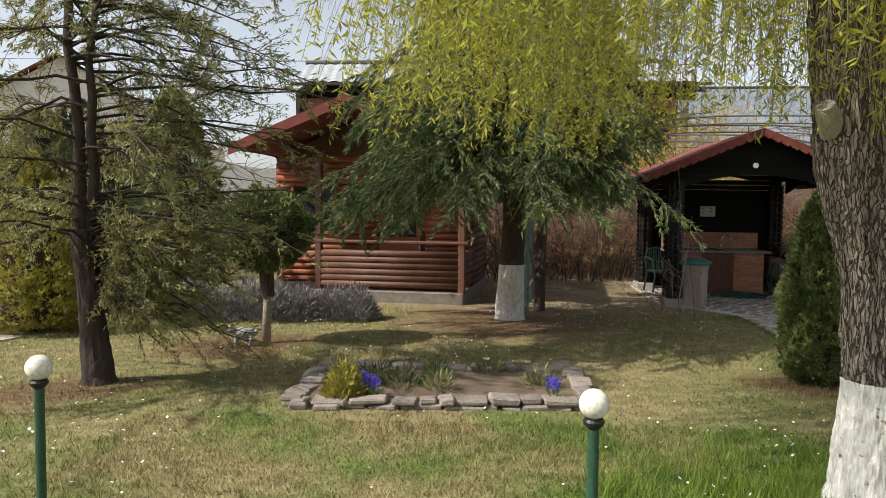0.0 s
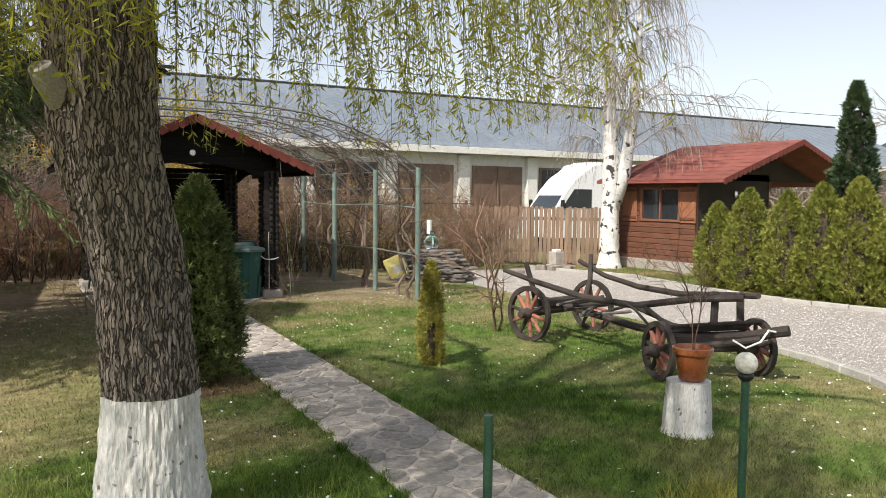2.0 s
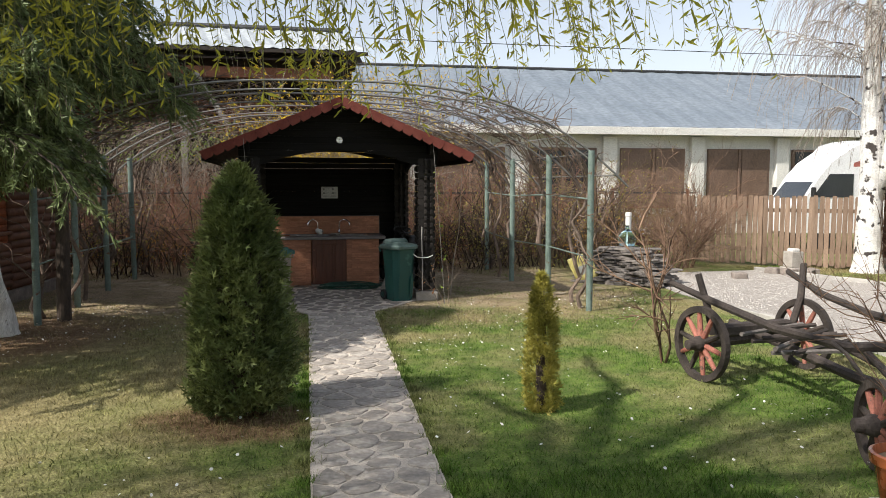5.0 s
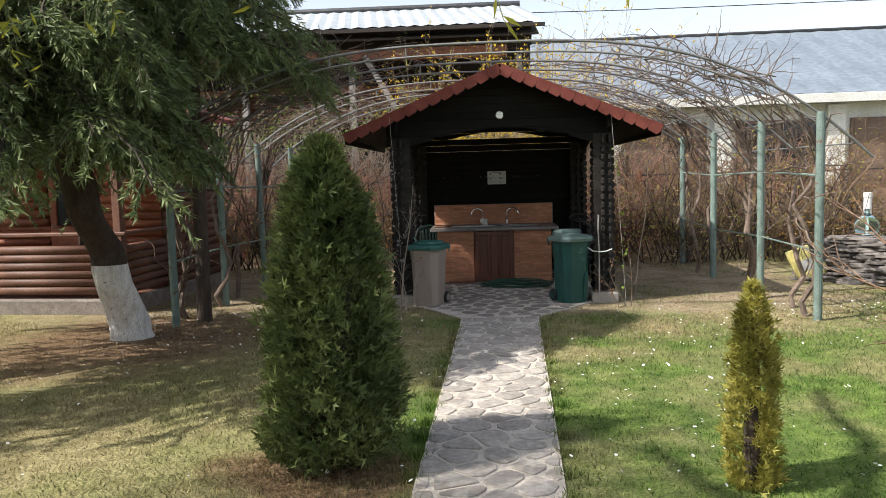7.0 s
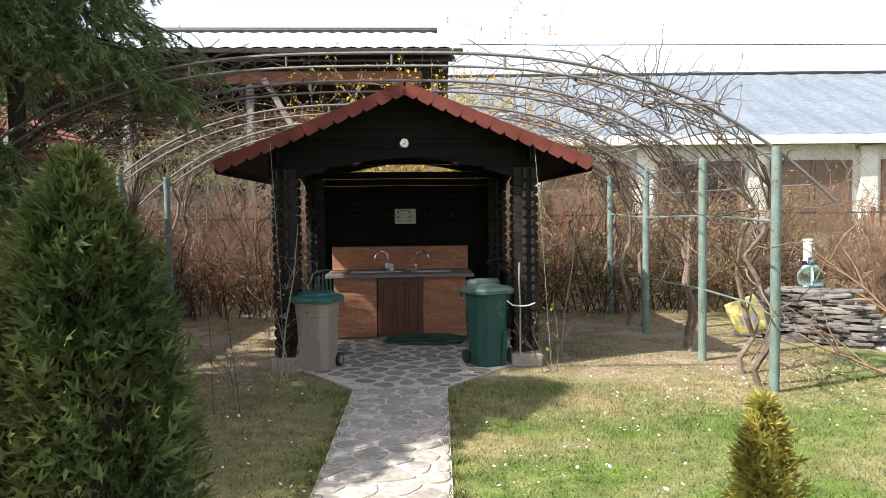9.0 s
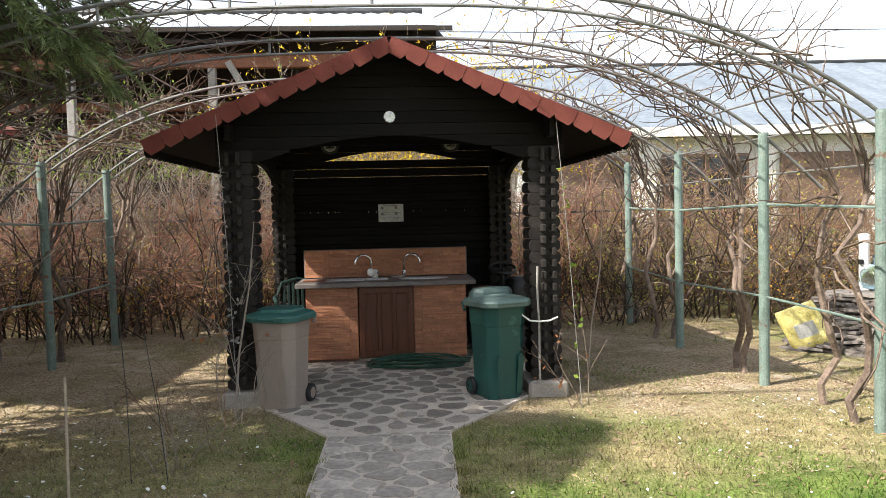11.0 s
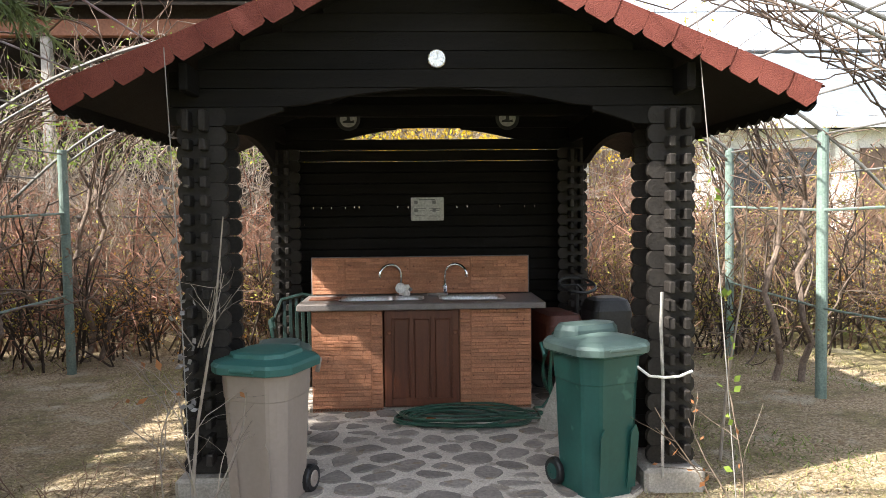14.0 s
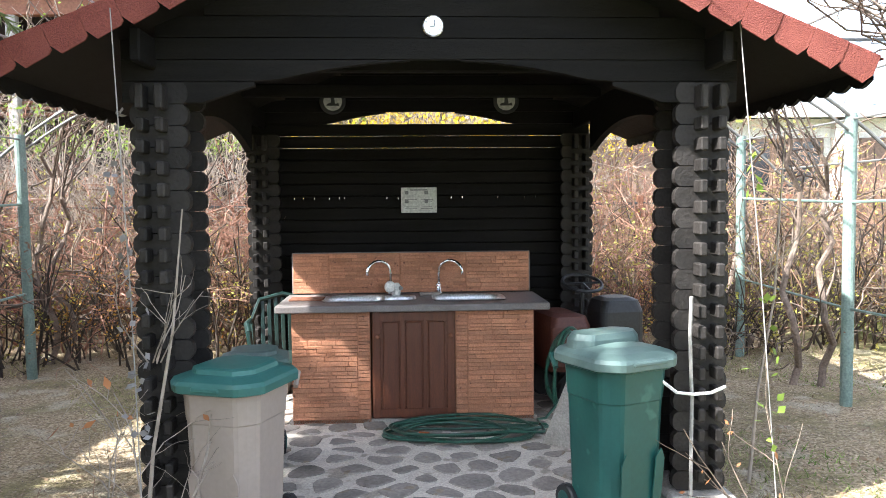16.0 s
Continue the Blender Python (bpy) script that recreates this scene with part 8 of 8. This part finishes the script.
# ---- long industrial hall ----
HR = pose(5.0, 27.0, 0, 0, 0, -4.5)
hall = new("industrial_hall")
hall.matrix_basis = HR
tagged(hall, "long low white hall with grey-blue metal roof", "hall")
part("wall", Build().box((19.0, 7.2, 1.7), (52.0, 14.0, 3.4)), MAT["render_white"], hall)
vs, fs = [], []
nx = 130
for k in range(nx + 1):
    x = -7.5 + 53.0 * k / nx
    w = 0.03 * (k % 2)
    vs += [(x, -0.35, 3.62 + w), (x, 7.0, 6.55 + w), (x, 14.6, 3.5 + w)]
for k in range(nx):
    fs += [(3 * k, 3 * k + 3, 3 * k + 4, 3 * k + 1), (3 * k + 1, 3 * k + 4, 3 * k + 5, 3 * k + 2)]
part("roof", Build().add(vs, fs), MAT["metal_roof"], hall, "grey-blue profiled metal roof")
part("fascia", Build().box((19.0, -0.36, 3.5), (53.0, 0.06, 0.26), 0.01), MAT["render_white"], hall)
part("ridge_cap", Build().tube([(-7.5, 7.0, 6.6), (45.5, 7.0, 6.6)], 0.07, 6), MAT["steel_dark"], hall)
part("gable_end", Build().add([(45, 0.2, 3.3), (45, 14.2, 3.3), (45, 7.0, 6.5)], [(0, 1, 2)]).add([(-7, 0.2, 3.3), (-7, 14.2, 3.3), (-7, 7.0, 6.5)], [(0, 1, 2)]), MAT["render_white"], hall)
for k in range(15):
    x = -4.0 + 3.2 * k
    w = part("window", Build().box((x, 0.17, 1.95), (2.35, 0.10, 2.0), 0.02), MAT["window_brown"], hall, "brown framed window")
    for j in (-0.58, 0.58):
        part("pane", Build().box((x + j, 0.11, 2.0), (0.98, 0.02, 1.72)), MAT["dark_glass"] if k % 3 == 1 else MAT["window_brown"], w)
    part("mullion", Build().box((x, 0.10, 2.0), (0.09, 0.06, 1.9), 0.01), MAT["window_brown"], w)
    part("sill", Build().box((x, 0.08, 0.93), (2.45, 0.16, 0.08), 0.01), MAT["beam_brown"], w)
    part("pilaster", Build().box((x + 1.6, 0.1, 1.7), (0.5, 0.2, 3.3), 0.02), MAT["render_white"], hall)
hall2 = new("metal_shed")
hall2.matrix_basis = HR @ pose(48.5, -1.5, 0, 0, 0, -8)
tagged(hall2, "white hall with pale shining metal roof beyond the garden", "hall")
part("wall", Build().box((18, 6.0, 1.8), (36, 11.0, 3.6)), MAT["render_white"], hall2)
vs, fs = [], []
for k in range(91):
    x = -0.6 + 37.2 * k / 90
    w = 0.05 * (k % 2)
    vs += [(x, -0.1, 3.7 + w), (x, 6.0, 6.1 + w), (x, 12.1, 3.7 + w)]
for k in range(90):
    fs += [(3 * k, 3 * k + 3, 3 * k + 4, 3 * k + 1), (3 * k + 1, 3 * k + 4, 3 * k + 5, 3 * k + 2)]
part("roof", Build().add(vs, fs), MAT["metal_roof_pale"], hall2, "pale silver metal roof")
for k in range(7):
    w = part("window", Build().box((2.5 + 5 * k, 0.45, 2.0), (1.9, 0.1, 1.6), 0.02), MAT["window_brown"], hall2)
    part("pane", Build().box((2.5 + 5 * k, 0.39, 2.0), (1.6, 0.02, 1.3)), MAT["dark_glass"], w)
# overhead cable
solid("overhead_cable", Build().tube([(-20, 30, 7.1), (10, 29, 6.75), (40, 27, 6.6), (70, 24, 6.9)], 0.014, 5), MAT["black_plastic"], "black overhead cable strung past the hall", "cable")

# low red rail fence and mesh at the boundary
rf = thing("boundary_fence", (-8, 19.0, 0), 0, "low reddish rail fence with wire mesh along the boundary", "fence")
for k in range(12):
    part("post", Build().box((2.0 * k, 0, 0.8), (0.07, 0.07, 1.6), 0.005), MAT["beam_brown"], rf)
for z in (0.28, 0.42, 1.5):
    part("rail", Build().box((11, 0, z), (22.5, 0.03, 0.09 if z < 1 else 0.03), 0.004), MAT["red_shingle"] if z < 1 else MAT["steel_dark"], rf)

# house and trees to the left and behind, hills
def plain_house(name, loc, rz, w, d, h, label):
    t = thing(name, loc, rz, label, "house")
    part("wall", Build().box((0, 0, h / 2), (w, d, h)), MAT["render_white"], t)
    for sx in (-1, 1):
        part("roof", Build().add([(0, -d / 2 - 0.4, h + w * 0.3), (sx * (w / 2 + 0.4), -d / 2 - 0.4, h - 0.1), (sx * (w / 2 + 0.4), d / 2 + 0.4, h - 0.1), (0, d / 2 + 0.4, h + w * 0.3)], [(0, 1, 2, 3)]), MAT["roof_felt_red"], t)
    part("gable", Build().plate([(-w / 2, h - 0.05), (w / 2, h - 0.05), (0, h + w * 0.29)], -d / 2, d / 2), MAT["render_white"], t)
    for x in (-w / 4, w / 4):
        wd = part("window", Build().box((x, -d / 2 - 0.02, 1.7), (1.1, 0.08, 1.3), 0.01), MAT["window_brown"], t)
        part("pane", Build().box((x, -d / 2 - 0.065, 1.7), (0.9, 0.02, 1.1)), MAT["dark_glass"], wd)
    return t


plain_house("neighbour_house", (-16, 34, 0), 12, 9, 12, 4.2, "pale rendered house behind the garden trees")
for i, (x, y, s) in enumerate(((34, 22, 1.0), (38, 16, 1.1), (42, 10, 1.0), (36, 3, 1.1), (-13, 26, 1.1), (30, 27, 0.9), (-11, 12, 0.9), (-12, 18, 1.0))):
    if i == 0:
        far_tree = bare_shrub("bare_tree", (x, y, 0), 5.5, 0.45, 4, MAT["twig_grey"], "distant leafless tree beyond the hedge", 90, 7, 3, 0.09, root=0.1, wander=0.05, category="tree", group="bare trees")
    else:
        o = copy_thing(far_tree, pose(x, y, 0, 0, 0, 73 * i))
        o.scale = (s, s, s)
hill = Build()
vs, fs = [], []
nh = 90
for k in range(nh + 1):
    a = math.radians(-30 + 200 * k / nh)
    d = 420
    z = 26 + 16 * noise.noise(Vector((k * 0.09, 1.3, 0))) + 5 * noise.noise(Vector((k * 0.5, 4, 0)))
    vs += [(d * math.cos(a), d * math.sin(a), -1), (d * 1.25 * math.cos(a), d * 1.25 * math.sin(a), z * 1.25), (d * 1.9 * math.cos(a), d * 1.9 * math.sin(a), -1)]
for k in range(nh):
    fs += [(3 * k, 3 * k + 3, 3 * k + 4, 3 * k + 1), (3 * k + 1, 3 * k + 4, 3 * k + 5, 3 * k + 2)]
solid("backdrop", hill.add(vs, fs), MAT["hill"], "distant hazy wooded hills", "hills", kind="structure", smooth=True)
# closing conifers behind the start of the walk
for i, (x, y) in enumerate(((-7, -3), (-3, -6), (1, -7), (-8, 3))):
    column_tree("rear_conifer", (x, y, 0), 4.0, 1.0, 2500, 0.2, MAT["leaf_cypress"], "dark conifer closing the garden behind", 400 + i, 0.45, "rear conifers")
# ---- grass, daisies and gravel ----
rng = np.random.default_rng(7)


def scatter(n, x0, x1, y0, y1):
    x, y = rng.uniform(x0, x1, n), rng.uniform(y0, y1, n)
    ok = ~((x > path_left(y) - 0.01) & (x < path_right(y) + 0.01) & (y < 12.1))
    ok &= ~inside(x, y, DRIVE) & ~inside(x, y, BED) & ~inside(x, y, [(p[0], p[1]) for p in SLAB_REGION])
    return x[ok], y[ok]


def blades(name, n, box, h0, h1, w, label, thin_bare=True):
    x, y = scatter(n, *box)
    if thin_bare:
        patch = np.sin(x * 2.1 + 1.3 * np.sin(y * 1.7)) + np.sin(y * 2.6 + 1.1 * np.sin(x * 1.9))
        bare = (y + 0.4 * patch > 12.2) & (x < 9.2)
        keep = ~bare | (rng.uniform(size=len(x)) < 0.12)
        under = np.hypot(x - 0.9, y - 11.3) < 1.6 + 0.3 * patch
        keep &= ~under | (rng.uniform(size=len(x)) < 0.15)
        x, y = x[keep], y[keep]
    n = len(x)
    patch = 0.75 + 0.25 * np.sin(x * 1.3 + np.sin(y * 2.2)) * np.sin(y * 1.1 + 2)
    h = rng.uniform(h0, h1, n) * patch
    a = rng.uniform(0, 2 * math.pi, n)
    lean = rng.normal(size=(n, 2)) * 0.55
    base = np.stack([x, y, np.full(n, -0.002)], 1)
    side = np.stack([np.cos(a), np.sin(a), np.zeros(n)], 1) * (w * rng.uniform(0.6, 1.3, n))[:, None]
    tip = base + np.stack([lean[:, 0] * h, lean[:, 1] * h, h], 1)
    verts = np.stack([base - side, base + side, tip], 1).reshape(-1, 3)
    return solid(name, np_mesh(name, verts, 3, MAT["grass_blade"]), None, label, "grass", kind="stuff")


blades("lawn_grass", 330000, (-7, 9.8, 1.2, 13.5), 0.022, 0.055, 0.0036, "short lawn of mixed straw and green blades")
blades("near_grass", 110000, (-2.2, 6.5, 1.2, 6.2), 0.03, 0.075, 0.0032, "longer green grass near the willow")
blades("verge_grass", 60000, (13.3, 17, 4, 16), 0.03, 0.07, 0.006, "grass verge beyond the drive")


def tufts(spots_, n, h):
    xs, ys = [], []
    for x, y, r in spots_:
        xs.append(x + rng.normal(size=n) * r)
        ys.append(y + rng.normal(size=n) * r)
    x, y = np.concatenate(xs), np.concatenate(ys)
    m = len(x)
    hh = rng.uniform(0.5, 1.0, m) * h
    a = rng.uniform(0, 2 * math.pi, m)
    lean = rng.normal(size=(m, 2)) * 0.4
    base = np.stack([x, y, np.zeros(m)], 1)
    side = np.stack([np.cos(a), np.sin(a), np.zeros(m)], 1) * 0.0035
    tip = base + np.stack([lean[:, 0] * hh, lean[:, 1] * hh, hh], 1)
    return np.stack([base - side, base + side, tip], 1).reshape(-1, 3)


ys = np.linspace(1.5, 11.5, 34)
edge = [(path_left(y) - 0.03, y, 0.035) for y in ys] + [(path_right(y) + 0.03, y, 0.035) for y in ys]
solid("edge_grass", np_mesh("edge_grass", tufts(edge, 90, 0.075), 3, MAT["grass_blade"]), None, "ragged grass along the path's edges", "grass", kind="stuff")
green = [(2.65 + 0.4 * math.cos(a), 4.72 + 0.4 * math.sin(a), 0.09) for a in np.linspace(0, 6, 16)] + [(rnd(1.2, 3.7), rnd(3.2, 5.6), 0.12) for _ in range(40)]
solid("tall_grass", np_mesh("tall_grass", tufts(green, 160, 0.14), 3, MAT["leaf_fresh"]), None, "taller fresh green grass round the willow", "grass", kind="stuff")
dry = [(3.9, 3.6, 0.07), (3.75, 3.5, 0.07), (5.25, 3.35, 0.09), (5.4, 3.6, 0.09), (5.15, 3.6, 0.08), (5.3, 3.1, 0.08)]
solid("dry_grass", np_mesh("dry_grass", tufts(dry, 130, 0.20), 3, MAT["leaf_gold"]), None, "dry yellow grass tufts at the lamp posts", "grass", kind="stuff")
# daisies
x, y = scatter(4300, -5, 9.6, 2.0, 12.6)
dens = np.sin(x * 1.1 + 2) * np.sin(y * 0.9) + rng.normal(size=len(x)) * 0.5
x, y = x[dens > 0.1], y[dens > 0.1]
n = len(x)
r = rng.uniform(0.007, 0.013, n)
z = rng.uniform(0.035, 0.06, n)
k = np.arange(6) * math.pi / 3
tx, ty = rng.normal(size=n) * 0.35, rng.normal(size=n) * 0.35
hexa = np.stack([x[:, None] + r[:, None] * np.cos(k), y[:, None] + r[:, None] * np.sin(k), z[:, None] + r[:, None] * (tx[:, None] * np.cos(k) + ty[:, None] * np.sin(k))], 2)
solid("daisies", np_mesh("daisies", hexa.reshape(-1, 3), 6, MAT["flower_white"]), None, "tiny white daisies dotted over the lawn", "flowers", kind="stuff")
# gravel stones on the drive and crumbs on the bare earth
x, y = rng.uniform(6, 14.5, 60000), rng.uniform(1.5, 15.3, 60000)
ok = inside(x, y, DRIVE)
x, y = x[ok][:26000], y[ok][:26000]


def pebbles(name, x, y, z0, r0, r1, mat, label):
    n = len(x)
    r = rng.uniform(r0, r1, n)
    a = rng.uniform(0, 2 * math.pi, n)
    c, s = np.cos(a), np.sin(a)
    sh = np.array([[1, 0, 0], [0, 0.8, 0], [-0.9, 0.1, 0], [0, -0.75, 0], [0.1, 0, 0.6]])
    px = x[:, None] + r[:, None] * (sh[:, 0] * c[:, None] - sh[:, 1] * s[:, None])
    py = y[:, None] + r[:, None] * (sh[:, 0] * s[:, None] + sh[:, 1] * c[:, None])
    pz = z0 + r[:, None] * sh[:, 2]
    v = np.stack([px, py, pz], 2)
    tri = v[:, [0, 1, 4, 1, 2, 4, 2, 3, 4, 3, 0, 4]].reshape(-1, 3)
    return solid(name, np_mesh(name, tri, 3, mat), None, label, "gravel", kind="stuff")


pebbles("gravel_stones", x, y, 0.010, 0.008, 0.022, MAT["pebble"], "loose pale gravel on the drive")
x, y = rng.uniform(0.5, 9.0, 42000), rng.uniform(10.9, 17.5, 42000)
ok = ~inside(x, y, SLAB_REGION)
pebbles("earth_crumbs", x[ok], y[ok], -0.002, 0.004, 0.015, MAT["crumb"], "small stones and crumbs on bare earth")

# withered leaves and straw on the bare earth
x, y = rng.uniform(0.3, 9.2, 14000), rng.uniform(10.6, 18.0, 14000)
ok = ~inside(x, y, SLAB_REGION)
x, y = x[ok], y[ok]
n = len(x)
d = unit(np.stack([rng.normal(size=n), rng.normal(size=n), rng.normal(size=n) * 0.25], 1))
p = np.stack([x, y, np.full(n, 0.006)], 1)
side = unit(np.cross(d, np.array([0, 0, 1.0])) + rng.normal(size=(n, 3)) * 0.25)
s = rng.uniform(0.02, 0.06, n)
solid("leaf_litter", np_mesh("leaf_litter", leaf_quads(p, d, side, s, s * rng.uniform(0.15, 0.5, n)), 4, MAT["litter"]), None, "withered leaves and straw strewn on the earth", "litter", kind="stuff")
x, y = rng.uniform(0.3, 9.2, 26000), rng.uniform(11.6, 17.5, 26000)
ok = ~inside(x, y, SLAB_REGION) & (np.sin(x * 2.3 + 1.1 * np.sin(y * 1.3)) + np.sin(y * 1.9 + x) > 0.35)
x, y = x[ok], y[ok]
n = len(x)
h = rng.uniform(0.015, 0.045, n)
a = rng.uniform(0, 2 * math.pi, n)
base = np.stack([x, y, np.zeros(n)], 1)
side = np.stack([np.cos(a), np.sin(a), np.zeros(n)], 1) * 0.004
tip = base + np.stack([rng.normal(size=n) * h, rng.normal(size=n) * h, h], 1)
solid("sparse_grass", np_mesh("sparse_grass", np.stack([base - side, base + side, tip], 1).reshape(-1, 3), 3, MAT["grass_blade"]), None, "sparse grass on the trodden earth", "grass", kind="stuff")
# ---- flagstones of the path and of the pavilion floor ----
for region, pitch, gap, seed, stone_mat in ((PATH_REGION, 0.205, 0.03, 5, "path_stone"), (SLAB_REGION, 0.215, 0.065, 9, "flagstone")):
    for cell in stones_in(region, pitch, gap, seed):
        cx, cy = sum(p[0] for p in cell) / len(cell), sum(p[1] for p in cell) / len(cell)
        stone = Build().prism([(x - cx, y - cy) for x, y in cell], -0.02, 0.006, 0.004)
        part("flagstone", stone, MAT[stone_mat], pavement, at=pose(cx, cy, 0.017 + rnd(0, 0.003), rnd(-0.3, 0.3), rnd(-0.3, 0.3), 0))
